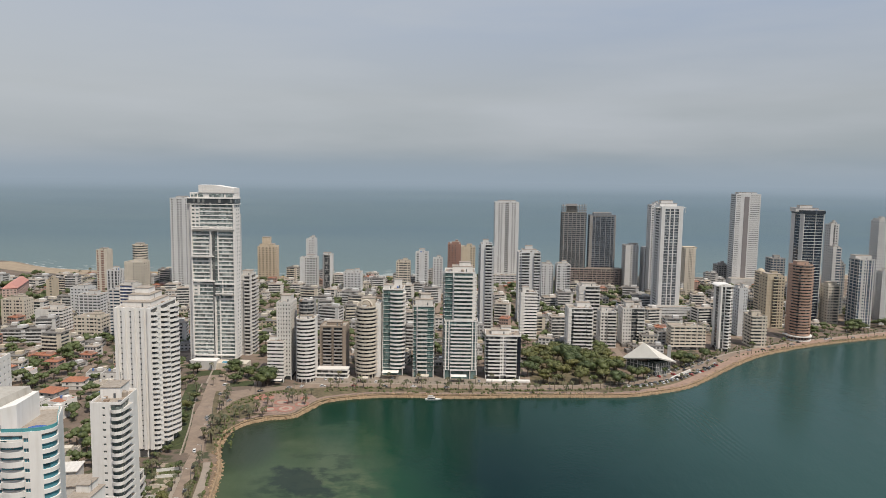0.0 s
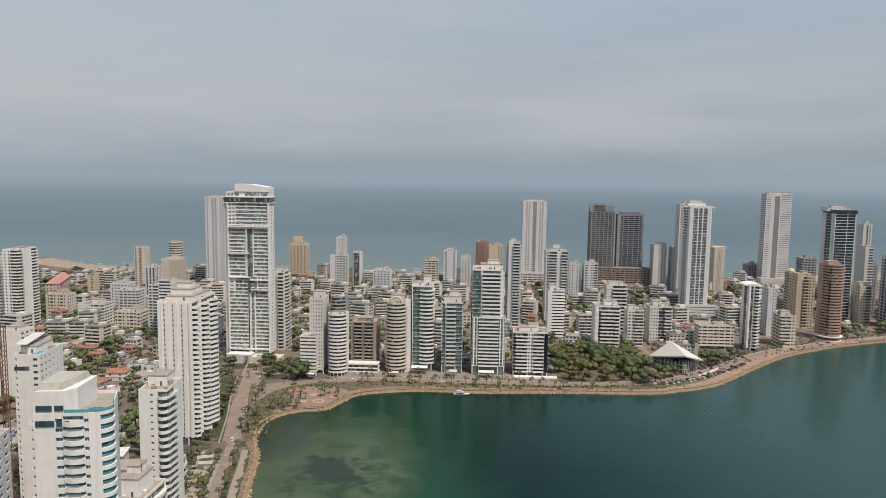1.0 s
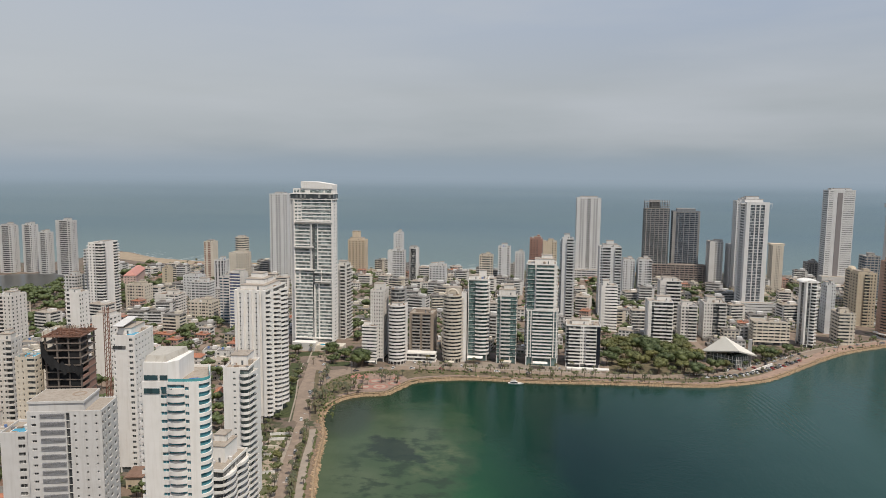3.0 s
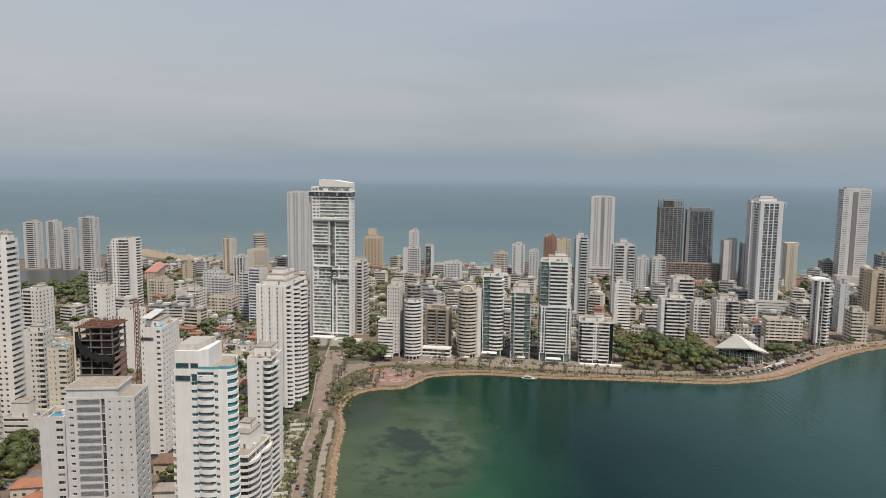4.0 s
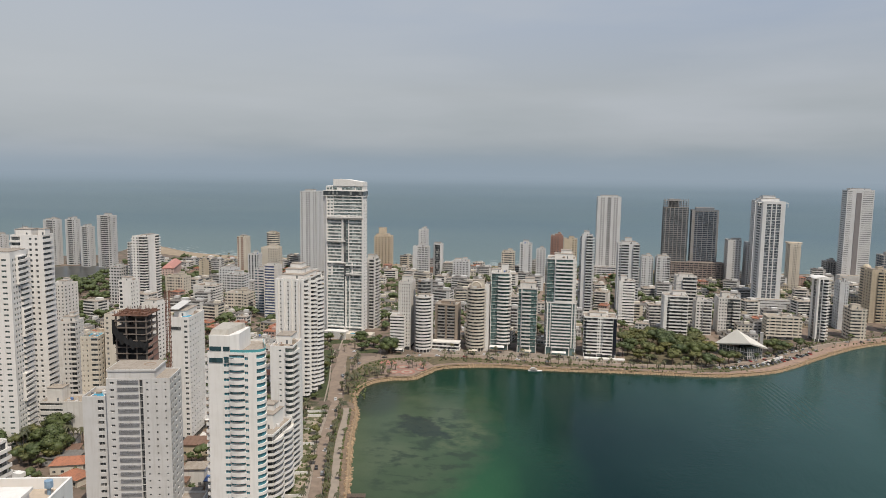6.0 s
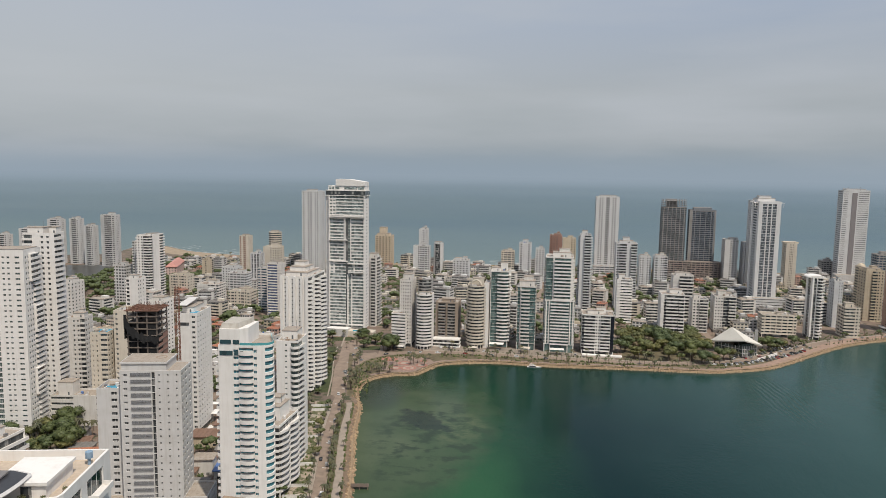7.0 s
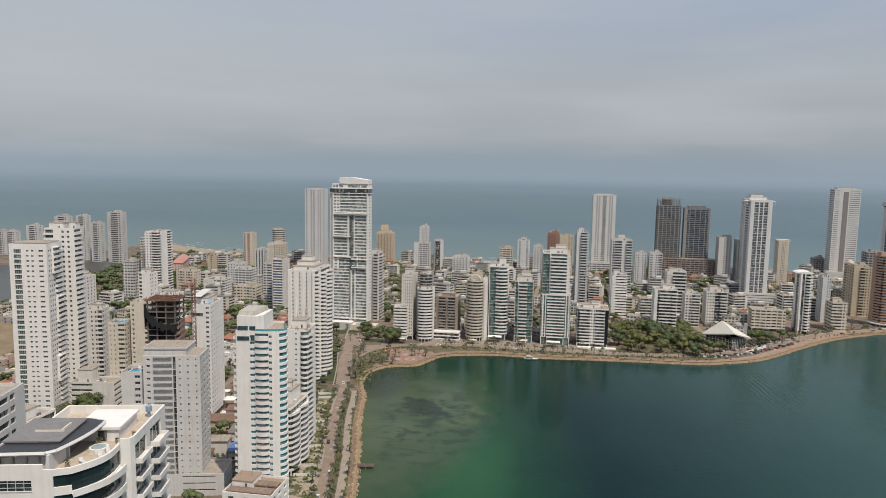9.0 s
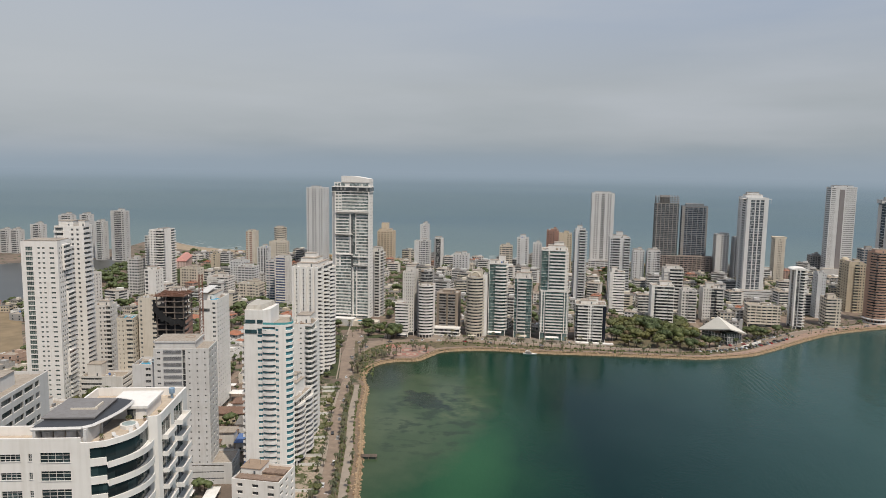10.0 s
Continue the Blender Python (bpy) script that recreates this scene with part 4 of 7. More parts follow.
tower("white stepped block with narrow bands", 64, 82, 670, 16, 48, 15, [(0.25, BL), (0.75, band(0.55))], [(0.6, band(0.6)), (0.4, BL)], wall=BRIGHT, boxes=[(-3, 2, 6, 8, 5)])
tower("white apartment block with window columns", 109, 127, 877, 18, 49.5, 15, [(0.4, grid(2)), (0.2, BL), (0.4, grid(2))], grid(4), wall=WHITE)
tower("white apartment block with balcony columns", 127.5, 147.5, 871, 18, 51, 15, [(0.3, grid(1, 0.7)), (0.15, BL), (0.3, grid(2)), (0.25, balc(1, 0, 1))], grid(4), wall=BRIGHT)
DK = paint("unfinished_grey_frame", (0.285, 0.272, 0.265), 0.45)
PODB = paint("brown_grey_concrete", (0.30, 0.25, 0.225), 0.4)
DKG = glazing("unlit_shell", (0.062, 0.078, 0.088), (0.13, 0.15, 0.16), 0.4, 0.35)
r = tower("tall dark tower under construction", 154.5, 191, 1006, 16, 112, 33, [(1, band(0.24, 6))], band(0.24, 2), wall=DK, glass=DKG, boxes=[], parapet=0, tanks=0, base=14, basem=GREY, true=True)
s = Shape()
for k in range(4):
    for q in range(8):
        s.box(-16.6 + q * 4.7, -7, 110 + k * 3.2, 0.7, 0.7, 3.2)
        s.box(-16.6 + q * 4.7, 6, 110 + k * 3.2, 0.7, 0.7, 3.2)
    s.box(0, 0, 110 + k * 3.2, 35.5, 15, 0.6)
    s.box(-3, 1, 110.6 + k * 3.2, 15, 7, 2.6)
part("bare_frame", s.mesh("bare_frame", DK), r)
r = tower("dark glazed tower under construction", 196, 234.5, 1011, 16, 107, 31, [(0.12, BL), (0.80, band(0.3, 4)), (0.08, BL)], band(0.24, 2), wall=paint("blue_grey_spandrels", (0.215, 0.225, 0.24), 0.3), glass=glazing("blue_dark_shell", (0.05, 0.065, 0.085), (0.13, 0.16, 0.20), 0.35, 0.25), boxes=[(0, 0, 26, 10, 5)], base=14, basem=GREY, parapet=2, true=True)
for x, w_ in ((-17.0, 4.6), (18.2, 1.8)):
    s = Shape()
    s.box(x, -8.2, 14, w_, 0.5, 92)
    part("corner_pier", s.mesh("corner_pier", DK), r)
tower("grey concrete car-park podium of the dark towers", 150, 242, 994, 14, 31, 9, band(0.42, 14), band(0.45, 4), wall=PODB, boxes=[], tanks=0)
tower("white block with dark glass corner and balconies", 102, 128, 623, 20, 42, 12, [(0.14, BL), (0.08, band(0.1)), (0.5, balc(1.3, 0, 1)), (0.28, balc(1.6, 0.1, 1))], grid(4), L=[(0.5, ("band", 0.06, 2)), (0.5, BL)], wall=BRIGHT, boxes=[(4, 4, 12, 8, 4)])
tower("white block with arched roof line", 124, 148, 690, 16, 52, 14, [(0.3, BL), (0.7, balc(1.2, 0, 1))], grid(4), wall=WHITE, boxes=[(0, 2, 14, 8, 3)])
tower("cream-white block with small loggias", 135, 154, 641, 18, 35.5, 11, [(0.45, grid(2, 0.6)), (0.55, balc(1.0, 0, 1))], grid(3), wall=WHITE, boxes=[(-2, 2, 7, 7, 4)])
tower("white block with dark terraces", 158, 184, 654, 20, 37, 11, [(0.4, grid(3, 0.5)), (0.25, band(0.12)), (0.35, balc(1.6, 0, 1))], grid(4), wall=WHITE, boxes=[(-2, 2, 8, 8, 5), (5, 3, 6, 6, 2.5)])
tower("white and grey slab tower", 239, 263, 980, 22, 67, 20, [(0.35, BL), (0.65, grid(3, 0.6))], grid(4), wall=GREYW, boxes=[(4, 0, 12, 8, 3)])
tower("white slab with rows of square windows", 264, 288, 975, 22, 64, 20, grid(5, 0.5), grid(4), wall=WHITE)
STEEL = paint("pale_grey_white_frame", (0.64, 0.63, 0.62), 0.2)
r = tower("tall pale tower with grey glass and projecting top slab", 232, 266, 796, 30, 128, 39, [(0.17, BL), (0.2, band(0.13)), (0.05, BL), (0.15, band(0.13)), (0.05, BL), (0.18, band(0.13)), (0.2, BL)], [(0.3, BL), (0.7, balc(1.2, 0, 1))], L=[(0.2, BL), (0.55, band(0.42)), (0.25, BL)], wall=STEEL, glass=glazing("grey_window_glass", (0.12, 0.135, 0.15), (0.30, 0.32, 0.34), 0.4), balm=STEEL,
          boxes=[(-2, 2, 20, 14, 6), (-3, 2, 14, 9, 9)], parapet=3)
s = Shape()
s.box(0, 0, 127, 34, 24, 0.5)
for q in range(9):
    s.box(-16 + q * 4.0, -11.6, 122, 0.4, 0.4, 5)
part("top_slab", s.mesh("top_slab", BRIGHT), r)
tower("white podium of the tall pale tower", 222, 272, 784, 12, 15, 4, band(0.75), band(0.7), wall=BRIGHT, boxes=[], tanks=0)
tower("white slim tower behind the tall pale one", 269, 289, 960, 20, 126, 38, grid(3, 0.5), grid(3), wall=WHITE)
tower("cream tower with yellow roof", 311, 331, 940, 18, 68, 20, [(0.3, BL), (0.4, grid(3)), (0.3, BL)], grid(3), wall=CREAM, boxes=[(0, 0, 18, 14, 2)], roofm=SAND)
tower("low cream office block with long window rows", 199.5, 237, 637, 16, 23.5, 6, band(0.5, 6), band(0.5, 3), wall=CREAM, boxes=[(5, 3, 10, 6, 2)], base=3)
T5S = [(0.03, BL), (0.17, grid(1, 0.96, 0.42, 0.66)), (0.38, BL), (0.40, grid(1, 0.96, 0.42, 0.66)), (0.02, BL)]
r = tower("very tall pale slab tower with a dark central recess", 421, 467, 1050, 20, 141, 44, T5S, BL, L=grid(1, 0.92, 0.35, 0.7), wall=HAZEW, glass=glazing("grey_recess_panels", (0.17, 0.16, 0.16), (0.24, 0.23, 0.23), 0.2, 0.4), boxes=[(0, 0, 28, 14, 3)])
# flat panel on the front; the central recess's shade is in its darker grey
s = Shape()
s.box(-0.12 * FOOT[-1][2], -FOOT[-1][3] - 0.12, 10, 0.38 * FOOT[-1][2], 0.5, 126)
part("recess_panel", s.mesh("recess_panel", paint("recess_shade_grey", (0.225, 0.205, 0.205), 0.2)), r)
tower("pale podium of the very tall tower", 410, 480, 1034, 16, 14, 3, BL, BL, wall=GREYW, boxes=[], tanks=0)
tower("grey block by the sea", 402, 426, 1070, 20, 30, 9, band(0.4, 4), wall=GREY)
rp = [(-8.3, -9), (8.3, -9), (8.3, 9), (-8.3, 9)]
r = tower("white tower with black glass stripe and barrel roof", 242.5, 259, 634, 18, 63, 19, [(0.16, BL), (0.24, ("band", 0.04)), (0.1, BL), (0.5, balc(1.5, 0, 1, "bow"))], [(0.5, balc(1.2, 0, 1)), (0.5, BL)], L=[(0.3, BL), (0.4, ("band", 0.05)), (0.3, BL)], wall=BRIGHT, boxes=[], base=3)
s = Shape()
s.prism([(x, z) for x, z in arc(0, 0, 8, 2.2, 0, 180, 12)], -8, 8)
s.v = [(x, -z, 61.2 + y) for x, y, z in s.v]
part("barrel_roof", s.mesh("barrel_roof", BRIGHT), r)
tower("plain white slab tower behind the shore blocks", 287, 302, 700, 16, 51, 15, [(0.5, BL), (0.5, grid(2))], grid(3), wall=WHITE)
tower("white block with broad dark bands", 277.5, 301, 652, 20, 31.5, 9, [(0.6, band(0.5)), (0.4, band(0.55, 2))], band(0.5, 3), wall=CREAM, boxes=[(0, 2, 8, 7, 4)])
tower("beige tower with dark balcony column", 333, 361, 745, 20, 58, 17, [(0.35, BL), (0.3, balc(1, 0, 1)), (0.35, grid(2))], grid(3), wall=BEIGE)
r = tower("beige tower with a domed top", 347, 361, 790, 16, 56, 17, band(0.5), band(0.5), wall=BEIGE, boxes=[])
s = Shape()
for k in range(4):
    a0, a1 = radians(22 * k), radians(22 * (k + 1))
    s.prism(arc(0, 0, 5 * math.cos(a0), 5 * math.cos(a0), 0, 330, 11), 54 + 5 * math.sin(a0), 54 + 5 * math.sin(a1), 0, arc(0, 0, 5 * math.cos(a1), 5 * math.cos(a1), 0, 330, 11))
part("dome", s.mesh("dome", BEIGE), r)
r = tower("tall dark glass tower with white slab edges", 386, 424, 785, 30, 127, 36, [(0.03, BL), (0.55, band(0.16)), (0.02, BL), (0.36, band(0.16)), (0.04, BL)], BL, L=[(0.3, BL), (0.4, band(0.12)), (0.3, BL)], wall=GREYW, glass=glazing("navy_glass", (0.028, 0.040, 0.060), (0.10, 0.13, 0.17), 0.25), boxes=[(-3, 3, 26, 14, 4), (-3, 3, 14, 8, 7)], parapet=2.5, base=5)
s = Shape()
hx, hy = FOOT[-1][2], FOOT[-1][3]
for x, y, w_, d_ in ((0, -hy - 0.1, 2 * hx + 1.4, 0.9), (-hx - 0.1, 0, 0.9, 2 * hy - 0.8), (hx + 0.1, 0, 0.9, 2 * hy - 0.8)):
    s.box(x, y, 123.2, w_, d_, 4.0)
part("dark_crown", s.mesh("dark_crown", glazing("black_crown_glass", (0.035, 0.04, 0.05), (0.12, 0.13, 0.15), 0.2)), r)
tower("pale tower behind the dark glass tower", 485, 504, 900, 16, 106, 32, [(0.35, BL), (0.22, band(0.1)), (0.43, grid(1))], grid(3), wall=GREYW)
rp = arc(0, 0, 9.6, 9.6, 180, 360, 18) + [(8.8, 8.5), (-9.6, 8.5)]
r = tower("terracotta-brown tower with rounded banded balconies", 340, 365, 680, 21, 78, 24, None, wall=paint("pinkish_brown_render", (0.445, 0.295, 0.225), 0.25), glass=DARK, ring=(rp, [("cbal", 0.2, 0.9, 0.52)] * 5 + [("band", 0.2)] + [("cbal", 0.2, 1.2, 0.52)] * 12 + [grid(3), BL, grid(3)]), boxes=[(-2, 0, 11, 9, 4)], R=BL, base=6)
s = Shape()
s.prism(arc(0, 0, 13, 12.6, 180, 360, 18) + [(13, 6), (-13, 6)], 4.2, 5.2)
s.prism(arc(0, 0, 12, 11.6, 180, 360, 18) + [(12, 6), (-12, 6)], 0, 1.2)
part("entrance_canopy", s.mesh("entrance_canopy", BRIGHT), r)
tower("cream block with pitched crown", 415, 437, 775, 20, 44, 13, [(0.5, grid(2)), (0.5, balc(1, 0, 1))], grid(3), wall=CREAM, boxes=[(0, 0, 10, 8, 4)])
tower("grey tower with dark glass corner", 444, 461, 816, 18, 83, 25, [(0.4, BL), (0.6, band(0.36))], grid(3), wall=GREYW, glass=BLUEG)
tower("grey stepped tower with blue glass", 458, 474, 830, 18, 62, 18, band(0.35, 3), wall=GREY, glass=BLUEG)
tower("blue glass tower with white fins", 434, 463, 753, 24, 77, 22, [(0.04, BL), (0.14, band(0.12)), (0.10, BL), (0.2, grid(1, 0.5)), (0.44, band(0.1, 2)), (0.08, BL)], band(0.2, 3), wall=GREYW, glass=BLUEG, boxes=[(0, 2, 18, 10, 4)])
tower("tall grey tower far along the shore", 498, 522, 821, 22, 116, 34, grid(5, 0.5), grid(4), wall=GREYW, glass=BLUEG)
tower("beige block along the shore", 490, 520, 790, 18, 44, 12, grid(6, 0.5), grid(4), wall=BEIGE)
tower("grey-blue block with banded windows", 421, 449, 930, 20, 57, 16, band(0.4, 4), band(0.4, 3), wall=GREY, glass=BLUEG)
tower("white shore block with small windows", 474, 492, 770, 18, 60, 17, grid(4), grid(3), wall=WHITE)

# ---- towers between the corner and the sea ----
T1G = glazing("pale_teal_glass", (0.155, 0.185, 0.18), (0.50, 0.55, 0.53), 0.5)
r = thing("apartment_tower", -199.5, 563, G, 0, "very tall white tower with pale teal glass in white framed bays", "building", TOWERS)
FOOT.append((-199.5, 563, 20, 9))
W1_, D1_ = 37.0, 14.0
EDGE = [(0.3, BL), (0.7, grid(2, 0.5))]
TIER = {
    "low": [(0.045, BL), (0.44, band(0.36)), (0.035, BL), (0.05, grid(1, 0.7)), (0.06, ("band", 0.06)), (0.035, BL), (0.30, band(0.36)), (0.035, BL)],
    "turn": [(0.045, BL), (0.12, grid(1, 0.6)), (0.03, BL), (0.44, band(0.26)), (0.06, ("band", 0.06)), (0.03, BL), (0.24, band(0.36)), (0.035, BL)],
    "high": [(0.045, BL), (0.38, band(0.36)), (0.03, BL), (0.09, grid(1, 0.7)), (0.06, ("band", 0.06)), (0.03, BL), (0.33, band(0.36)), (0.035, BL)],
    "top": [(0.045, BL), (0.08, grid(1, 0.7)), (0.10, grid(1, 0.6)), (0.745, band(0.32)), (0.03, BL)],
}
s = Shape()
s.box(0, 0, 0, W1_ - 3, D1_ - 2, 5)
part("ground_floor", s.mesh("ground_floor", DARK), r)
zt = 5.0
for key, n_ in (("low", 17), ("turn", 4), ("high", 14), ("top", 6)):
    pl, st_ = rect(W1_, D1_, TIER[key], EDGE, BL, BL)
    zt = storeys(r, pl, st_, n_, 3.14, BRIGHT, T1G, zt)
cap(r, pl, zt, ROOFC, BRIGHT, 0, (), 0)
s = Shape()
for x, z0, z1 in ((-16.8, 5, 133.6), (1.6, 5, 58), (17.9, 5, 133.6), (-1.0, 70, 115)):
    s.box(x, -D1_ / 2 - 0.5, z0, 0.9, 1.4, z1 - z0)
for x, w_, z_ in ((-7.6, 18.6, 112.5), (9.8, 16.4, 112.5), (-7.6, 18.6, 70.2), (9.8, 16.4, 68.0), (-7.6, 18.6, 8.0), (9.8, 16.4, 8.0)):
    s.box(x, -D1_ / 2 - 0.6, z_, w_, 1.5, 1.1)
part("frame_rib", s.mesh("frame_rib", BRIGHT), r)
# flat dark strip set on the front for the shade of the deep central slot
s = Shape()
s.box(0.9, -D1_ / 2 - 0.1, 8, 2.0, 0.6, 104)
part("dark_spine", s.mesh("dark_spine", NEARG), r)
for z_, x_, w_ in ((113.6, 1.5, 34), (91, -7.6, 18), (60, 9.8, 15)):
    s = Shape()
    s.box(x_, -D1_ / 2 - 1.2, z_, w_, 2.4, 0.3)
    s.box(x_, -D1_ / 2 - 2.3, z_ + 0.3, w_, 0.12, 0.9)
    part("balcony", s.mesh("balcony", BRIGHT), r)
s = Shape()
s.box(-19.6, 0.5, 0, 2.2, D1_ - 1, 133.6)
part("side_shaft", s.mesh("side_shaft", GREYW), r)
s = Shape()
s.box(-0.6, 0, 133.7, 40, 16, 0.6, 0)
s.box(-0.6, 0, 134.3, 39, 15.4, 4.2, 1)
s.box(-0.6, 0, 138.5, 39.6, 16, 0.7, 0)
part("dark_top_storey", s.mesh("dark_top_storey", [BRIGHT, DARK]), r)
s = Shape()
s.box(0.2, 0.5, 139.2, 36.4, 14, 4.2)
upper_ = part("upper_storey", s.mesh("upper_storey", BRIGHT), r)
for wx, ww in ((-16.0, 2.0), (-13.2, 2.0), (-9.0, 4.0), (4.0, 12.0), (14.4, 5.6)):
    s = Shape()
    s.box(wx, -6.6, 140.0, ww, 0.3, 2.4)
    part("upper_window", s.mesh("upper_window", T1G), upper_)
s = Shape()
s.prism([(-10.5, -7.2), (3, -7.2), (18.6, -7.2), (18.6, 7), (3, 7), (-10.5, 7)], 143.4, 149.2)
s.v = [(x, y, z + ((0.5 if x < 0 else 0.3 if x < 10 else -2.0) if z > 148 else 0)) for x, y, z in s.v]
part("roof_screen", s.mesh("roof_screen", BRIGHT), r)
tower("white residential slab with dark balcony recesses", -190, -176, 590, 26, 72, 22, [(0.4, BL), (0.6, balc(1.2, 0, 1))], [(0.3, BL), (0.7, balc(1.2, 0, 1))], wall=WHITE, glass=SHADE, boxes=[(0, 0, 8, 8, 4)])
tower("tall white tower with narrow window columns", -381, -343, 892, 30, 128, 40, [(0.2, grid(1, 0.5)), (0.12, BL), (0.3, grid(2, 0.7)), (0.12, BL), (0.26, grid(2, 0.5))], [(0.25, BL), (0.75, grid(4, 0.5))], wall=WHITE, glass=SHADE, boxes=[(-2, 0, 14, 10, 3)])
tower("white tower beside the sea", -336, -316, 990, 20, 102, 30, grid(3), grid(3), wall=WHITE)
tower("beige slab with dark glass end", -330, -311, 930, 18, 68, 20, [(0.6, BL), (0.4, ("band", 0.3))], grid(3), wall=CREAM, glass=BLUEG)
tower("white block with blank end wall", -306, -290, 880, 24, 55, 16, [(0.6, BL), (0.4, grid(1))], grid(4), wall=WHITE)
tower("sand-yellow stepped tower with raised core", -294, -262, 1000, 20, 55, 16, grid(5, 0.5), grid(4), wall=SAND, boxes=[(-1, 0, 20, 14, 4), (-2, 0, 11, 10, 14)])
tower("white slab tower behind a lower block", -210, -194, 945, 18, 72, 21, [(0.3, BL), (0.7, grid(4, 0.4))], grid(5), wall=WHITE)
tower("white lower block before the slab tower", -215, -188, 930, 14, 48, 14, [(0.3, BL), (0.7, band(0.45, 4))], grid(4), wall=WHITE)
rp = arc(0, 0, 7, 7, 180, 360, 10) + [(7, 7), (-7, 7)]
tower("grey slim tower with rounded cap", -186, -171, 934, 14, 52, 15, None, R=BL, wall=GREYW, glass=DARK, ring=(rp, [BL] * 3 + [("band", 0.06)] * 4 + [BL] * 6), boxes=[(0, 0, 10, 8, 3)])
tower("white small tower near the beach", -81, -61, 923, 16, 45, 13, band(0.45, 3), grid(3), wall=CREAM)
tower("white tower with notched crown", -55, -37, 925, 16, 58, 17, [(0.35, grid(1)), (0.3, BL), (0.35, grid(1))], grid(3), wall=WHITE, boxes=[(0, 0, 8, 8, 5)])
tower("white slim block by the beach", -31, -17.5, 928, 14, 50, 15, grid(3, 0.5), grid(3), wall=WHITE)
tower("brick-red tower by the beach", -11, 7, 930, 18, 70, 20, [(0.7, grid(3, 0.5)), (0.3, BL)], BL, wall=BRICK)
tower("grey-beige tower by the beach", 7.5, 27, 932, 18, 66, 19, [(0.6, BL), (0.4, grid(2))], grid(3), wall=BEIGE)
tower("white mid-rise on a palm street", -150, -124, 905, 18, 32, 9, grid(5, 0.5), grid(4), wall=WHITE)
tower("cream tower with brick-coloured stripe", -474.4, -460, 890, 15, 58.5, 18, [(0.2, ("band", 0.3)), (0.2, BL), (0.3, ("band", 0.3)), (0.3, BL)], [(1, BL)], wall=CREAM, glass=BRICK, boxes=[(0, 0, 8, 9, 2.5)], true=True)
rp = arc(0, 0, 10, 10, 150, 390, 14)
tower("round-cornered banded tower by the beach", -448, -428, 922, 20, 62, 18, None, R=BL, wall=CREAM, ring=(rp, [band(0.5)] * 14 + [BL]), boxes=[(0, 0, 10, 8, 3)])
tower("beige slab near the beach", -425, -392, 860, 18, 47, 13, [(0.4, BL), (0.6, grid(4, 0.4))], grid(3), wall=CREAM)
tower("white framed office block with window columns", -409, -396, 789, 16, 46, 13, grid(3, 0.55, 0.1, 0.95), grid(4, 0.55, 0.1, 0.95), wall=WHITE, true=True)
tower("blue and white banded tower", -327, -312.5, 634, 9, 50, 16, band(0.45, 2), band(0.5, 2), wall=GREYW, glass=BLUEG, true=True)
tower("blue and white banded tower with flat white core", -306, -290, 612, 10, 58.5, 19, [(0.72, ("band", 0.35)), (0.28, BL)], [(1, BL)], wall=WHITE, glass=glazing("violet_blue_band", (0.10, 0.13, 0.26), (0.2, 0.25, 0.4), 0.4, 0.3), boxes=[(1, 0, 10, 7, 3)], true=True)

# ---- the near towers beside the shore road ----
def roof_pool(root, x, y, z, w, d):
    """A small pool with a pale rim on a roof."""
    q = Shape()
    q.box(x, y, z, w + 1.0, d + 1.0, 0.45, 1)
    q.box(x, y, z + 0.45, w, d, 0.06, 0)
    part("roof_pool", q.mesh("roof_pool", [POOL, BRIGHT]), root, label="blue water in a pale rim")


# corner tower with wavy balconies
SLOT = grid(1, 0.5, 0.42, 0.70)
rp, st = rect(20, 34, [(0.09, BL), (0.2, SLOT), (0.06, BL), (0.2, SLOT), (0.06, BL), (0.2, SLOT), (0.19, BL)], [(0.25, balc(3.0, 0, 1, "wave", 0.2, 0.5)), (0.12, BL), (0.38, balc(3.6, 0, 1, "wave", 0.2, 0.5)), (0.25, balc(3.0, 0, 1, "bow", 0.2, 0.5))], BL, grid(5, 0.4))
r = tower("tall white tower with fluted front and wavy balconies", -186, -166, 366, 34, 86, 27, None, R=BL, wall=BRIGHT, glass=NEARG, ring=(rp, st), panes=True, boxes=[(-1, 2, 16, 24, 2.6), (-2.4, 4, 12, 16, 5.6), (-3.4, 6, 8, 8, 8.6)], base=5)
s = Shape()
s.box(0, -17.6, 5, 1.7, 1.2, 80)
pm_ = s.mesh("pilaster", BRIGHT)
for x in (-9.1, -4.9, 0.3, 5.5, 9.1):
    part("pilaster", pm_, r, (x, 0, 0))
# curved corner tower with teal windows
fl = [(-10.0, -11.0), (-3.8, -11.0), (-1.4, -11.0), (4.6, -11.0), (6.2, -11.0), (7.6, -10.6)] + arc(7.4, -6.4, 4.6, 4.2, 285, 372, 9)[1:] + [(9.0, 2.0), (6.4, 11.0), (-10.0, 11.0)]
SCOOP = ("balc", 0.56, 1.3, 0.0, 1.0, "bow", 0.5)
st = [BL, grid(1, 0.9, 0.3, 0.72), SCOOP, grid(1, 0.85, 0.3, 0.72), BL, BL] + [("band", 0.42)] * 8 + [BL] * 6
st = st[:len(fl) - 1] + [balc(1.3, 0.72, 0.98, "flat", 0.2, 0.4)]
R1G = glazing("turquoise_glass", (0.09, 0.245, 0.29), (0.03, 0.06, 0.07), 0.25)
r = tower("white tower with rounded corner and teal ribbon windows", -134.8, -114.8, 181, 22, 86.5, 27, None, R=BL, wall=BRIGHT, glass=R1G, ring=(fl, st), panes=True, boxes=[], base=5, parapet=1.0, tanks=0, rot=8, pin=True)
s = Shape()
ZR = 84.5
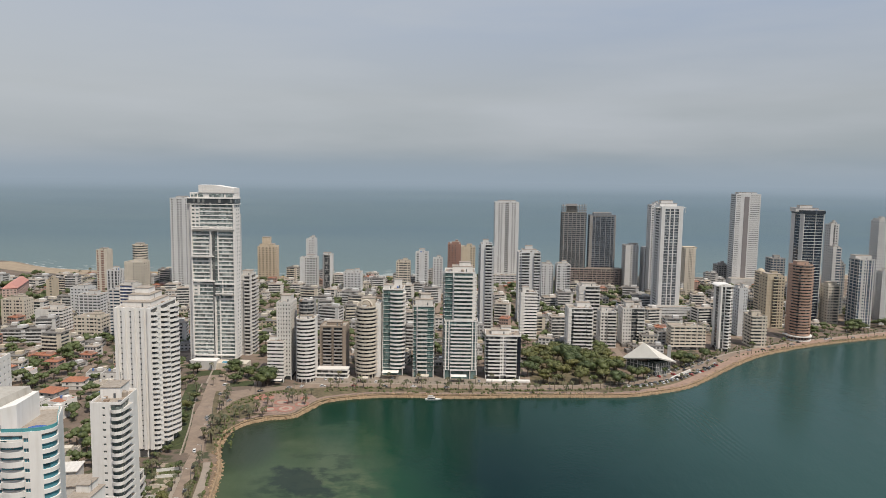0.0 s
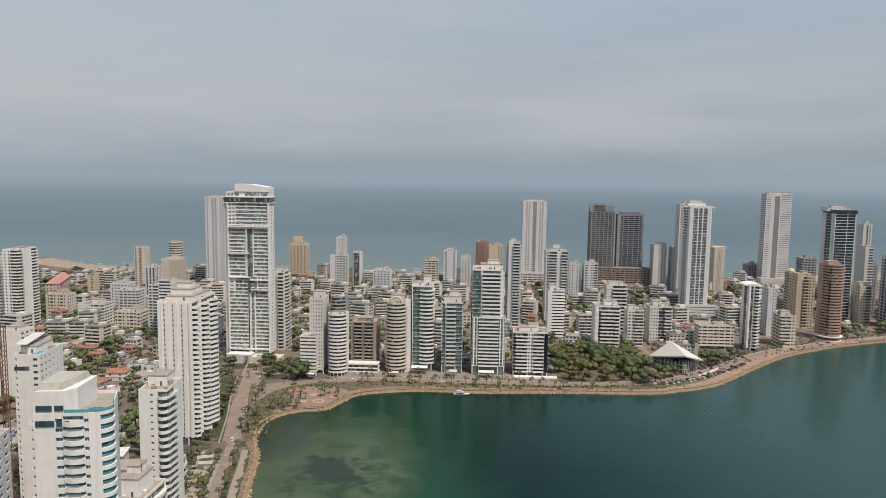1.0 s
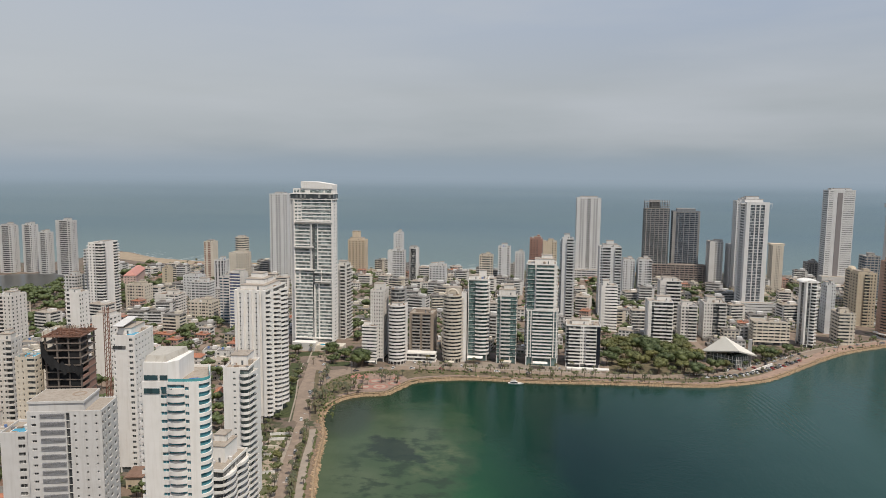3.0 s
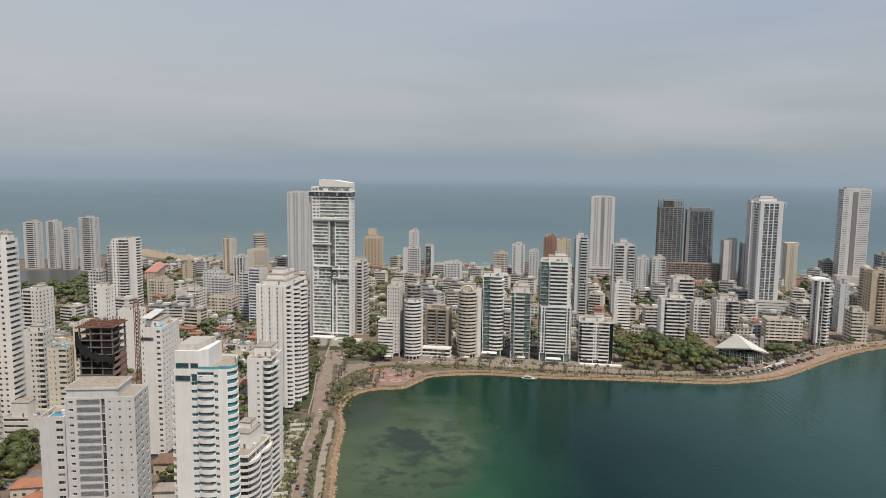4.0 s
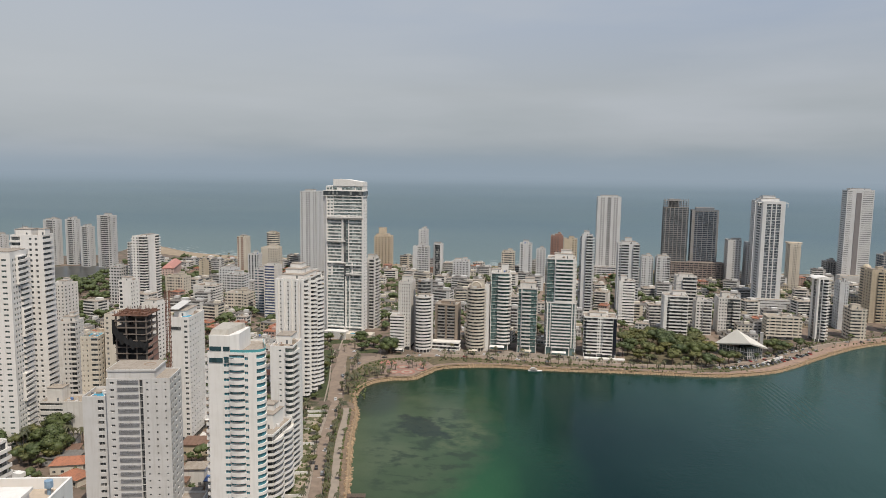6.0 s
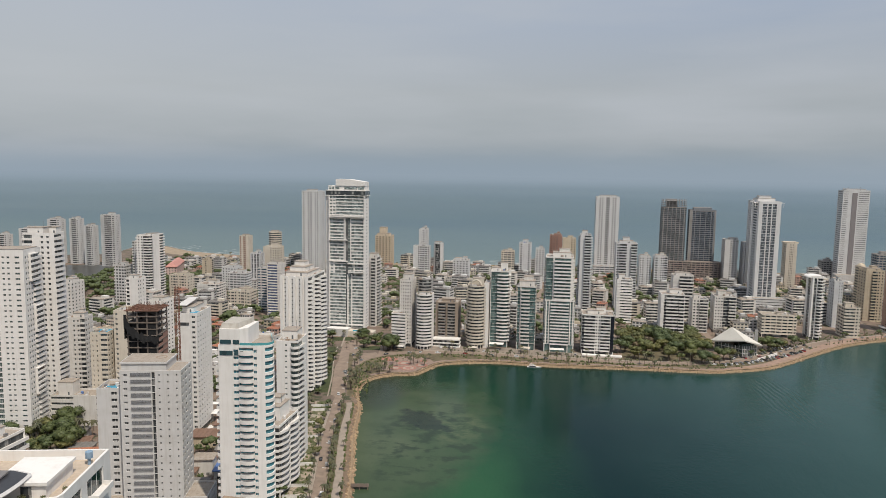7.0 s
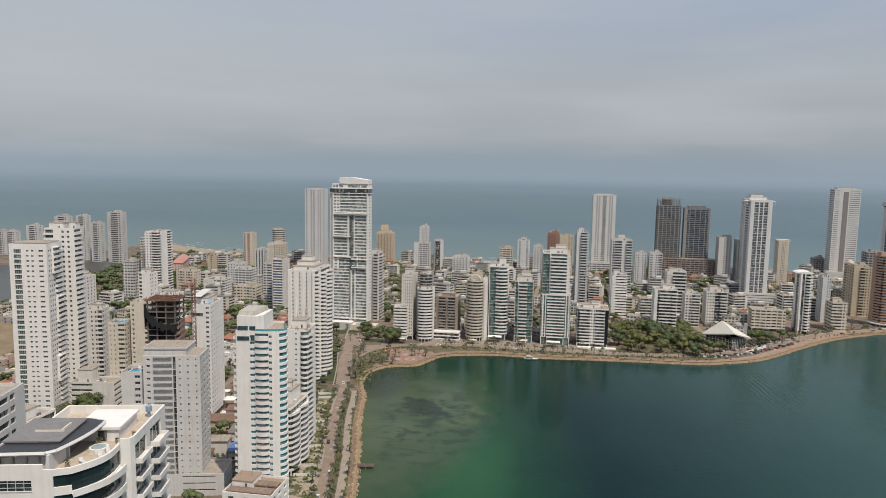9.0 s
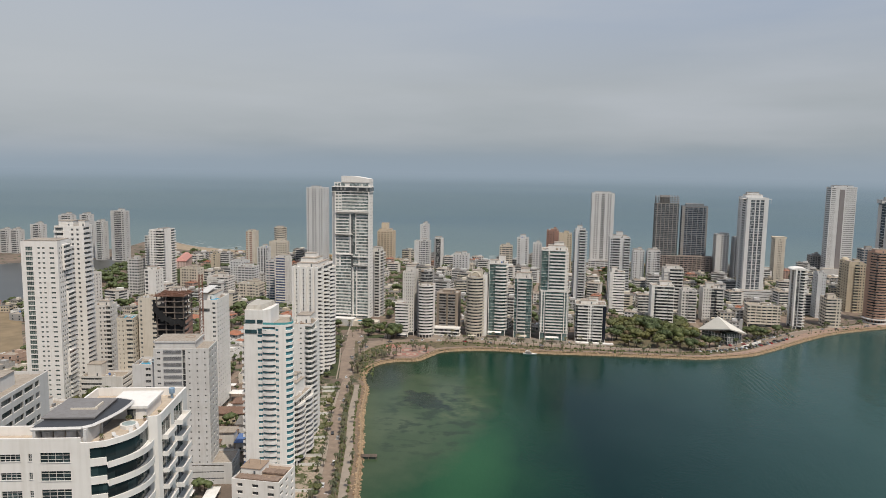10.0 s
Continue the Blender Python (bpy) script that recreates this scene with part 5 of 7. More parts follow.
s.prism([(-9.6, -10.4), (-1.0, -10.4), (1.5, -7.0), (2.0, 6), (-9.6, 6)], ZR, ZR + 7.6)
s.prism([(-9.6, -9.5), (-2.0, -9.5), (0.5, 5), (-9.6, 5)], ZR + 7.6, ZR + 9.6, 0, [(-9.0, -8.5), (-2.6, -8.5), (0.0, 4.6), (-9.0, 4.6)])
s.m[7:] = [1] * (len(s.m) - 7)
pent_ = part("penthouse", s.mesh("penthouse", [BRIGHT, paint("grey_beige_roof_coat", (0.43, 0.40, 0.355), 0.4)]), r)
PENTG = glazing("dark_teal_band", (0.035, 0.075, 0.085), (0.07, 0.11, 0.12), 0.3)
for wx, wy, wz, ww, wh in ((-7.0, -10.5, 1.4, 4.6, 1.7), (-2.6, -10.5, 1.4, 2.6, 1.7), (-6.6, -11.1, -3.2, 5.4, 1.8), (-1.4, -11.1, -3.2, 3.6, 1.8)):
    s = Shape()
    s.box(wx, wy, ZR + wz, ww, 0.3, wh)
    part("penthouse_window", s.mesh("penthouse_window", PENTG), pent_)
s = Shape()
s.prism([(-1.0, -10.2), (1.2, -7.4), (3.5, -8.5), (2.2, -10.4)], ZR + 0.1, ZR + 0.4)
part("red_terrace", s.mesh("red_terrace", PLAZA), r)
s = Shape()
s.prism(arc(6.6, -6.2, 2.7, 2.0, 0, 340, 16), ZR + 0.1, ZR + 0.5)
part("roof_pool", s.mesh("roof_pool", plain("deep_blue_pool", (0.02, 0.10, 0.35), 0.08, var=0.1)), r)
s = Shape()
pr = [(-1.0, -10.9), (5.0, -10.9)] + arc(7.4, -6.4, 4.5, 4.1, 280, 372, 12) + [(8.8, 2.0), (6.9, 8.0)]
for a, b in zip(pr, pr[1:]):
    s.prism([a, b, (b[0] * 0.985, b[1] * 0.985), (a[0] * 0.985, a[1] * 0.985)], ZR + 1.0, ZR + 2.0)
part("glass_rail", s.mesh("glass_rail", RAILT), r)
# stepped white blocks between them
tower("white slab with side balconies and pool terrace", -144.5, -132.5, 262, 18, 68, 22, [(0.36, BL), (0.16, grid(1, 0.6, 0.4, 0.7)), (0.14, BL), (0.34, balc(1.5, 0, 1, "bow", 0.2, 0.42))], [(0.5, balc(1.6, 0, 1, "rise")), (0.5, BL)], wall=BRIGHT, glass=GREENG, panes=True, boxes=[(-1, 4, 8, 10, 4.5)], rot=6, pin=True)
tower("white terraced building with curved dark balconies", -138, -126, 222, 24, 37, 11, [(1, balc(2.0, 0, 1, "bow"))], [(0.5, balc(2.2, 0, 1, "bow")), (0.5, balc(2.2, 0, 1, "bow"))], wall=BRIGHT, boxes=[(-1.5, 3, 8, 12, 7), (-2, 5, 5, 6, 10)], base=3)
tower("white low terraced villa block", -159, -149, 300, 16, 17, 4, balc(1.8, 0, 1, "bow"), balc(1.8, 0, 1, "bow"), wall=WHITE, boxes=[(0, 2, 6, 6, 3)])
# louvred tower
LV = [(0.17, grid(1, 0.4, 0.4, 0.72)), (0.35, BL), (0.05, ("band", 0.02)), (0.43, grid(3, 0.2, 0.42, 0.7))]
r = tower("pale grey-white tower with louvred centre bays", -185.3, -159, 188, 16, 70.5, 22, LV, [(0.3, grid(2, 0.5)), (0.7, grid(2, 0.5))], wall=GREYW, glass=DARK, panes=True, boxes=[], parapet=0.6, tanks=0, rot=14, pin=True)
s = Shape()
s.box(-3.2, 0.6, 68.6, 19.4, 14.6, 3.2, 0)
s.box(-3.2, 0.6, 71.8, 20.2, 15.4, 0.8, 0)
s.box(-3.2, 0.6, 72.6, 19.4, 14.6, 0.1, 1)
block_ = part("roof_block", s.mesh("roof_block", [GREYW, ROOFC]), r)
s = Shape()
ring_o, ring_i = arc(2, 1.5, 2.6, 2.6, 0, 340, 17), arc(2, 1.5, 1.9, 1.9, 0, 340, 17)
for i in range(18):
    j = (i + 1) % 18
    s.prism([ring_o[i], ring_o[j], ring_i[j], ring_i[i]], 72.7, 72.78)
part("roof_circle", s.mesh("roof_circle", BROWN), block_)
LOUV = plain("grey_louvre_slats", (0.30, 0.30, 0.31), 0.5, var=0.15)
s = Shape()
s.box(0, 0.25, 0, 8.6, 0.3, 1.5, 1)
for q in range(5):
    s.box(0, -0.05, 0.06 + q * 0.3, 8.6, 0.3, 0.14, 0)
for q in range(4):
    s.box(-4.2 + q * 2.8, -0.12, 0, 0.12, 0.2, 1.5, 0)
lm = s.mesh("louvre_panel", [LOUV, DARK])
for q in range(1, 22):
    part("louvre_panel", lm, r, (-4.2, -8.12, q * 3.12 + 1.2))
r = tower("lower wing of the louvred tower with a roof pool", -197.6, -187.5, 189, 14, 61, 19, [(0.5, BL), (0.5, grid(1, 0.5))], grid(3), wall=GREYW, panes=True, boxes=[], name="tower_wing", roofm=ROOFC, rot=14, pin=True)
roof_pool(r, 0.4, -2.4, 59.12, 5.0, 6.0)
# concrete frame under construction with rusty top
CF = paint("raw_concrete_frame", (0.165, 0.135, 0.115), 0.55)
root = thing("building_shell", -204.0, 238.5, G, 12, "unfinished concrete tower with rusty top deck and torn black netting", "construction site")
FOOT.append((-204, 238.5, 12, 12))
fl_ = Shape()
fl_.box(0, 0, 0, 15.6, 15, 0.35)
for x in (-7.2, -2.4, 2.4, 7.2):
    for y in (-6.9, 0, 6.9):
        fl_.box(x, y, 0.35, 0.6, 0.6, 2.9)
fl_.box(1.5, 2, 0.35, 6, 6, 2.9)
fl_.box(-4.6, 4, 0.35, 0.3, 5, 2.9)
fm = fl_.mesh("floor_frame", CF)
for k in range(27):
    part("floor_frame", fm, root, (0, 0, k * 3.2))
s = Shape()
s.box(0, 0, 86.2, 16.8, 16.2, 0.35)
rng = random.Random(3)
for _ in range(90):
    s.box(rng.uniform(-7.5, 7.5), rng.uniform(-7.3, 7.3), 86.5, rng.uniform(0.3, 2.2), rng.uniform(0.2, 1.6), rng.uniform(0.1, 0.9))
deck_ = part("top_deck", s.mesh("top_deck", RUST), root)
s = Shape()
for _ in range(90):
    x, y = rng.uniform(-7.8, 7.8), rng.choice((-7.4, -2.4, 2.4, 7.4)) + rng.uniform(-0.3, 0.3)
    s.bar((x, y, 86.4), (x + rng.uniform(-.2, .2), y, 86.9 + rng.uniform(0.6, 1.9)), 0.05)
tagged(part("rebar", s.mesh("rebar", RUST), deck_), kind="stuff")
s = Shape()
K = 40
us = [k / K for k in range(K + 1)]
sag = lambda t: 70.5 + 7.0 * (1.0 - t) ** 3 + 0.7 * math.sin(t * 19) + 0.5 * math.sin(t * 41)
tp = lambda t: 73.6 + 11.0 * (1.0 - t) ** 3.2 + 0.6 * math.sin(t * 27) + 0.4 * math.sin(t * 53)
s.sheet([(-8.7 + 17.2 * u, -8.3 - 0.8 * math.sin(math.pi * u), sag(u)) for u in us], [(-8.7 + 17.2 * u, -8.2, max(tp(u), sag(u) + 1.5)) for u in us], (0, 0.12, 0))
for k in range(4):
    y = -8 + k * 2.6
    s.prism([(-8.6, y), (-8.4, y), (-8.4, y + 2.6), (-8.6, y + 2.6)], 72 - k, 84 - k * 2)
part("safety_net", s.mesh("safety_net", NETSHADE), root)
bw = Shape()
bw.box(7.4, 3.4, 0.3, 0.4, 6.4, 2.9)
bw.box(7.4, -3.4, 0.3, 0.4, 6.2, 1.2)
bwm = bw.mesh("brick_infill", BRICK)
for k in range(23):
    part("brick_infill", bwm, root, (0, 0, k * 3.2))
# near-black panels added behind the front for the shade inside the open floors
bw = Shape()
bw.box(-4.8, -6.3, 0.3, 4.4, 0.3, 2.6)
bw.box(0, -6.0, 0.3, 4.4, 0.3, 2.9)
bw.box(4.8, -6.9, 0.3, 4.2, 0.3, 2.9)
bwm = bw.mesh("dark_infill", NETSHADE)
for k in range(4, 25):
    part("dark_infill", bwm, root, (0, 0, k * 3.2))
# hoist mast beside it
root = thing("construction_hoist", -194.5, 250.5, G, 12, "rust-red lattice hoist mast beside the unfinished tower", "crane")
s = Shape()
for x, y in ((-0.9, -0.9), (0.9, -0.9), (0.9, 0.9), (-0.9, 0.9)):
    s.box(x, y, 0, 0.25, 0.25, 96)
for k in range(48):
    z = k * 2.0
    s.bar((-0.9, -0.9, z), (0.9, -0.9, z + 2), 0.09)
    s.bar((0.9, -0.9, z), (0.9, 0.9, z + 2), 0.09)
part("mast", s.mesh("mast", CRANE), root)
# white tower with flat wing roof
r = tower("white tower with pool terrace and sloping roof canopy", -216, -204.5, 286, 23, 74.5, 23, [(0.16, grid(1, 0.5)), (0.5, BL), (0.34, grid(1, 0.5, 0.35, 0.8))], grid(6, 0.35, 0.4, 0.72), wall=BRIGHT, panes=True, boxes=[(-1.5, 2, 7, 16, 3.5)], base=3, rot=8, pin=True, glass=NEARG)
roof_pool(r, 2.6, -6.5, 72.62, 4.6, 8.0)
s = Shape()
s.box(-2.2, -11.62, 66.4, 6.6, 0.3, 1.6)
part("window_band", s.mesh("window_band", DARK), r)
s = Shape()
s.prism([(-6.5, -9), (-1.0, -9), (-1.0, 9), (-6.5, 9)], 77.4, 77.8)
s.v = [(x, y, z + 1.6 * (y + 9) / 18) for x, y, z in s.v]
part("roof_canopy", s.mesh("roof_canopy", GREYW), r)
tower("cream tower with loggia column", -272.4, -259.5, 307, 16, 69, 21, [(0.25, grid(1, 0.5)), (0.45, BL), (0.3, band(0.5))], grid(3), wall=CREAM, panes=True, boxes=[], rot=12, pin=True, glass=NEARG)
tower("cream lower tower with a roof pool", -284, -273.5, 300, 13, 56, 17, [(0.5, grid(2, 0.3)), (0.1, BL), (0.4, band(0.5))], grid(3), wall=CREAM, boxes=[], roofm=POOL, rot=12, pin=True, glass=NEARG)
# the tall pair at the far side of the gardens
N2F = [(0.12, BL), (0.2, grid(1, 0.95, 0.12, 0.9)), (0.1, BL), (0.26, grid(2, 0.5, 0.45, 0.8)), (0.06, BL), (0.2, grid(1, 0.6, 0.45, 0.8)), (0.06, BL)]
r = tower("tall white slab tower with stacked side balconies", -315.3, -293.8, 256, 19, 109.5, 35, N2F, [(0.08, BL), (0.42, grid(3, 0.6, 0.3, 0.75)), (0.5, balc(1.2, 0, 1, "flat", 0.5, 0.5))], wall=BRIGHT, glass=GREENG, panes=True, boxes=[(0, 1, 19, 15, 3)], parapet=3.0, rot=14, pin=True)
s = Shape()
prof, edge = [(-0.95, 0.0)], []
for q in range(5):
    z_ = q * 3.07
    prof += [(0.95, z_), (0.95, z_ + 1.35), (0.4, z_ + 1.35), (0.4, z_ + 3.07)]
    edge += [0, 0, 0, 1]
s.strip(prof + [(0.95, 15.35), (0.95, 15.9)], [(-0.95, 15.9)], -3.8, 3.8, edge)
s.v = [(x, y, z) for x, z, y in s.v]
bay_ = s.mesh("projecting_bay", [BRIGHT, NEARG])
for yy, z0 in ((1.5, 24.6), (3.5, 61.4), (0.0, 92.0)):
    part("projecting_bay", bay_, r, (11.6, yy, z0))
tower("tall white tower with corner balconies and open top", -319.5, -301, 290, 13, 118, 36, [(0.30, balc(1.0, 0, 1)), (0.12, BL), (0.1, BL), (0.36, grid(2, 0.45)), (0.12, BL)], [(0.75, balc(1.3, 0, 1, "rise", 0.5, 0.48)), (0.25, BL)], wall=BRIGHT, boxes=[(-3, 1, 9, 9, 4), (6, 2, 4, 6, 4)], rot=14, pin=True, glass=NEARG)
tower("white lower tower with small windows", -316, -303, 318, 12, 60, 18, [(0.35, BL), (0.4, grid(2, 0.4)), (0.25, balc(1, 0, 1))], grid(3, 0.4), wall=WHITE, rot=14, pin=True, glass=NEARG)
tower("white terraced low block with stepped decks", -300, -272, 283, 14, 20, 5, [(0.5, band(0.6)), (0.5, BL)], band(0.6), wall=WHITE, boxes=[(-6, 0, 9, 8, 8)], rot=10, pin=True, glass=NEARG)
tower("white tower with black glass corner stripe", -336.6, -326, 413, 11, 71, 22, [(0.3, ("band", 0.4)), (0.4, BL), (0.3, BL)], [(0.5, grid(2, 0.5)), (0.5, grid(1, 0.3))], wall=BRIGHT, boxes=[(-1, 0, 6, 6, 3)])
tower("white block with sculpted roof screens", -330, -316, 432, 15, 50, 15, BL, grid(3), wall=BRIGHT, boxes=[(0, 0, 10, 9, 3)])
tower("white L-shaped tower with window columns", -471, -455, 630, 28, 82.5, 26, [(0.5, grid(2, 0.5)), (0.5, balc(1.2, 0, 1))], [(0.2, balc(1.0, 0, 1)), (0.5, BL), (0.3, balc(1.0, 0, 1))], wall=BRIGHT, boxes=[(4, 0, 6, 12, 2)], true=True)
tower("grey-white banded wing block", -484, -471, 640, 18, 74, 23, band(0.45, 2), wall=GREYW, true=True)
tower("grey-white banded block by the park", -512, -486, 640, 16, 45, 12, band(0.5, 4), wall=GREYW)
for x0, x1, y, t, lab in ((-717.5, -692.4, 905, 83, "tall white tower with beige side by the lagoon"), (-747.7, -732, 905, 64.5, "grey-white tower by the lagoon"), (-781.7, -764.8, 915, 74.5, "slim white tower with rounded head by the lagoon"),
                          (-813.4, -790.5, 905, 73.5, "white tower with tinted bays by the lagoon"), (-941, -921, 940, 42, "white balconied tower by the lagoon"), (-962, -942, 940, 41, "white balconied twin tower by the lagoon"), (-915, -893, 960, 51, "white stepped tower by the lagoon")):
    tower(lab, x0, x1, y, 14, t, int((t - 2) / 3.1), [(0.25, BL), (0.5, balc(1.2, 0, 1)), (0.25, grid(1, 0.5))], [(0.3, BL), (0.4, grid(2, 0.5)), (0.3, BL)], wall=GREYW, glass=SHADE, true=True)
tower("white apartment block with dark corner balconies", -470.7, -454.5, 500, 19, 49, 14, [(0.5, balc(1.2, 0, 1)), (0.5, grid(2, 0.35))], grid(4, 0.4), wall=WHITE, true=True)
tower("cream apartment block with square windows", -464, -440, 682, 16, 29.5, 8, [(0.1, BL), (0.35, band(0.5, 2)), (0.1, BL), (0.35, band(0.5, 2)), (0.1, BL)], grid(4, 0.5), wall=CREAM, true=True)
tower("tan tower with brown loggia stripe", -464, -457.5, 760, 14, 38, 12, [(0.6, BL), (0.4, band(0.5))], BL, wall=BEIGE, true=True)
tower("white block with blue top storeys", -410, -385, 725, 18, 28, 8, band(0.48, 5), band(0.5, 3), wall=WHITE, glass=NEARG, true=True)
tower("beige block with balcony bands", -370, -343, 649, 18, 19.5, 5, [(0.35, band(0.5, 2)), (0.1, BL), (0.35, band(0.5, 2)), (0.2, grid(1))], band(0.5, 3), wall=CREAM, true=True)
tower("grey and cream mid-rise", -416, -389, 661, 20, 24, 7, [(0.5, BL), (0.5, band(0.5, 2))], band(0.5, 4), wall=WHITE, true=True)
tower("white mid-rise blocks near the street", -430, -400, 745, 18, 32, 9, grid(5, 0.5), grid(4), wall=WHITE)
tower("low white office block with ribbon windows", -372, -350, 748, 16, 18, 5, band(0.5, 4), band(0.5, 3), wall=WHITE, true=True)
# long hotel with salmon roof
r = tower("long pale pink hotel with steep salmon-tiled roof", -590, -520, 838, 16, 18, 5, grid(14, 0.5), grid(4), wall=paint("pale_pink_render", (0.55, 0.41, 0.36), 0.25), boxes=[], parapet=0, roofm=PINK, name="hotel", rot=112, true=True)
s = Shape()
s.prism([(-35.6, -8.6), (35.6, -8.6), (35.6, 8.6), (-35.6, 8.6)], 17, 22.5, 0, [(-32, -2), (32, -2), (32, 2), (-32, 2)])
part("hipped_roof", s.mesh("hipped_roof", PINK), r)


# ---- near building at the road with roof terrace and curved balconies ----
root = thing("apartment_building", -72.5, -2.5, G, 14, "large white apartment building with roof terrace and curved corner balconies", "building", TOWERS)
FOOT.append((-88, 11, 22, 22))
bow = [(0.0 + 4.0 * t + 1.5 * math.sin(math.pi * t), 0.8 + 10.2 * t - 0.5 * math.sin(math.pi * t)) for t in [k / 9 for k in range(10)]]
ring = [(-34, 0), (-18.5, 0), (-14.2, 0), (-11.6, 0), (-5.6, 0), (-4.2, 0), (-2.6, 0)] + bow + [(5.6, 11.4), (6.0, 12.6), (6.0, 18.4), (6.0, 20.4), (6.0, 26.6), (6.0, 29.5), (-13.2, 29.5), (-13.2, 7.0), (-34, 7.0)]
DTG = glazing("deep_teal_glass", (0.016, 0.030, 0.034), (0.05, 0.085, 0.09), 0.25)
stl = [balc(1.0, 0.1, 0.9, "flat", 0.38, 0.4), grid(1, 0.82, 0.34, 0.74), grid(1, 0.22, 0.36, 0.74), grid(1, 0.86, 0.26, 0.80), BL, BL, ("band", 0.42)] + [("cbal", 0.12, 1.3, 0.30)] * 9 + [BL, BL, balc(1.2, 0.02, 0.98, "flat", 0.04, 0.24), BL, balc(1.7, 0.02, 0.98, "flat", 0.04, 0.26), BL, grid(4, 0.4), BL, BL, BL]
SHF = 3.45
storeys(root, ring, stl, 18, SHF, BRIGHT, DTG, 0.0, BRIGHT, False, 0.5, joined=True)
storeys(root, ring, stl, 13, SHF, BRIGHT, DTG, 18 * SHF, BRIGHT, True, 0.5, mull=GREYW)
ZT = 31 * SHF - 1.9
s = Shape()
s.prism(inset(ring, 0.55), ZT + 1.6, ZT + 2.0)
part("roof_terrace", s.mesh("roof_terrace", plain("terrace_tiles", (0.50, 0.41, 0.32), 0.85, var=0.2)), root)
ZT += 2.0
s = Shape()
ii = inset(ring, 0.4)
for i in range(len(ring)):
    k2 = (i + 1) % len(ring)
    s.prism([ring[i], ring[k2], ii[k2], ii[i]], ZT - 0.1, ZT + (1.9 if i < 5 else 1.0 if i < 16 else 1.7))
part("parapet", s.mesh("parapet", BRIGHT), root)
s = Shape()
s.box(-12.6, 4.4, ZT, 0.5, 6.6, 3.0)
s.box(-3.8, 4.0, ZT, 0.5, 6.0, 3.0)
s.box(-8, 7.4, ZT, 9.6, 0.4, 3.0)
part("tank_room", s.mesh("tank_room", GREYW), root)
for q in range(4):
    t_ = Shape()
    t_.prism(arc(0, 0, 1.0, 1.0, 0, 345, 23), 0, 2.2)
    t_.prism(arc(0, 0, 1.0, 1.0, 0, 345, 23), 2.2, 2.6, 0, arc(0, 0, 0.5, 0.5, 0, 345, 23))
    part("water_tank", t_.mesh("water_tank", GREYW), root, (-11.3 + q * 2.15, 3.4, ZT))
cv = [(-13.2, 1.3), (-4.4, 1.6), (-3.2, 2.6)] + [(-3.2 + 2.6 * math.sin(math.pi * t * 0.6), 2.6 + 13.6 * t) for t in (0.15, 0.3, 0.45, 0.6, 0.75, 0.9, 1.0)] + [(-3.5, 17.4), (-11.5, 17.8)]
s = Shape()
s.prism(cv, ZT + 3.05, ZT + 3.35)
canopy_ = part("black_canopy", s.mesh("black_canopy", BLACKR), root, label="black curved sheet roof over the tanks")
s = Shape()
for a, b in zip(cv[:10], cv[1:11]):
    s.bar((*a, ZT + 3.1), (*b, ZT + 3.1), 0.26)
part("canopy_edge", s.mesh("canopy_edge", GREYW), canopy_)
s = Shape()
s.box(-8.6, 11.0, ZT, 9.0, 10.5, 3.5)
s.box(-8.6, 11.0, ZT + 3.5, 9.6, 11.0, 0.25)
part("grey_roof_room", s.mesh("grey_roof_room", paint("grey_roof_sheet", (0.20, 0.19, 0.19), 0.4)), root)
s = Shape()
s.box(-7.5, 9.8, ZT + 3.75, 5.0, 0.25, 0.3)
s.box(-5.4, 11.6, ZT + 3.75, 0.3, 3.4, 0.4)
part("roof_curb", s.mesh("roof_curb", CREAM), root)
s = Shape()
s.box(-1.2, 18.9, ZT, 7.4, 9.0, 2.3, 0)
s.box(-1.2, 18.9, ZT + 2.3, 8.2, 9.8, 0.5, 0)
s.box(-0.4, 14.35, ZT, 1.6, 0.1, 2.0, 1)
part("lift_house", s.mesh("lift_house", [BRIGHT, DARK]), root)
s = Shape()
s.prism(arc(0.6, 10.2, 1.7, 1.7, 0, 315, 7), ZT, ZT + 0.7)
tub_ = part("hot_tub", s.mesh("hot_tub", BRIGHT), root)
s = Shape()
s.prism(arc(0.6, 10.2, 1.3, 1.3, 0, 315, 7), ZT + 0.7, ZT + 0.75)
part("tub_water", s.mesh("tub_water", plain("pale_tub_cover", (0.35, 0.42, 0.42), 0.4)), tub_)
for x, y, a in ((3.0, 8.6, 35), (2.4, 6.6, 30), (0.4, 4.6, 50)):
    s = Shape()
    s.box(0, 0, 0.25, 0.7, 1.3, 0.12)
    s.prism([(-0.35, 0.65), (0.35, 0.65), (0.35, 0.75), (-0.35, 0.75)], 0.25, 0.85, 0, [(-0.35, 1.1), (0.35, 1.1), (0.35, 1.2), (-0.35, 1.2)])
    for dx in (-0.3, 0.3):
        for dy in (-0.55, 0.55):
            s.box(dx, dy, 0, 0.06, 0.06, 0.25)
    part("sun_lounger", s.mesh("sun_lounger", GREYW), root, (x, y, ZT), radians(a))
s = Shape()
s.prism(arc(0, 0, 0.3, 0.3, 0, 315, 7), 0, 1.2)
s.prism(arc(0, 0, 0.65, 0.65, 0, 315, 7), 1.2, 2.3)
part("blue_tank", s.mesh("blue_tank", plain("pale_blue_tank", (0.25, 0.36, 0.48), 0.5)), root, (3.6, 27.0, ZT))

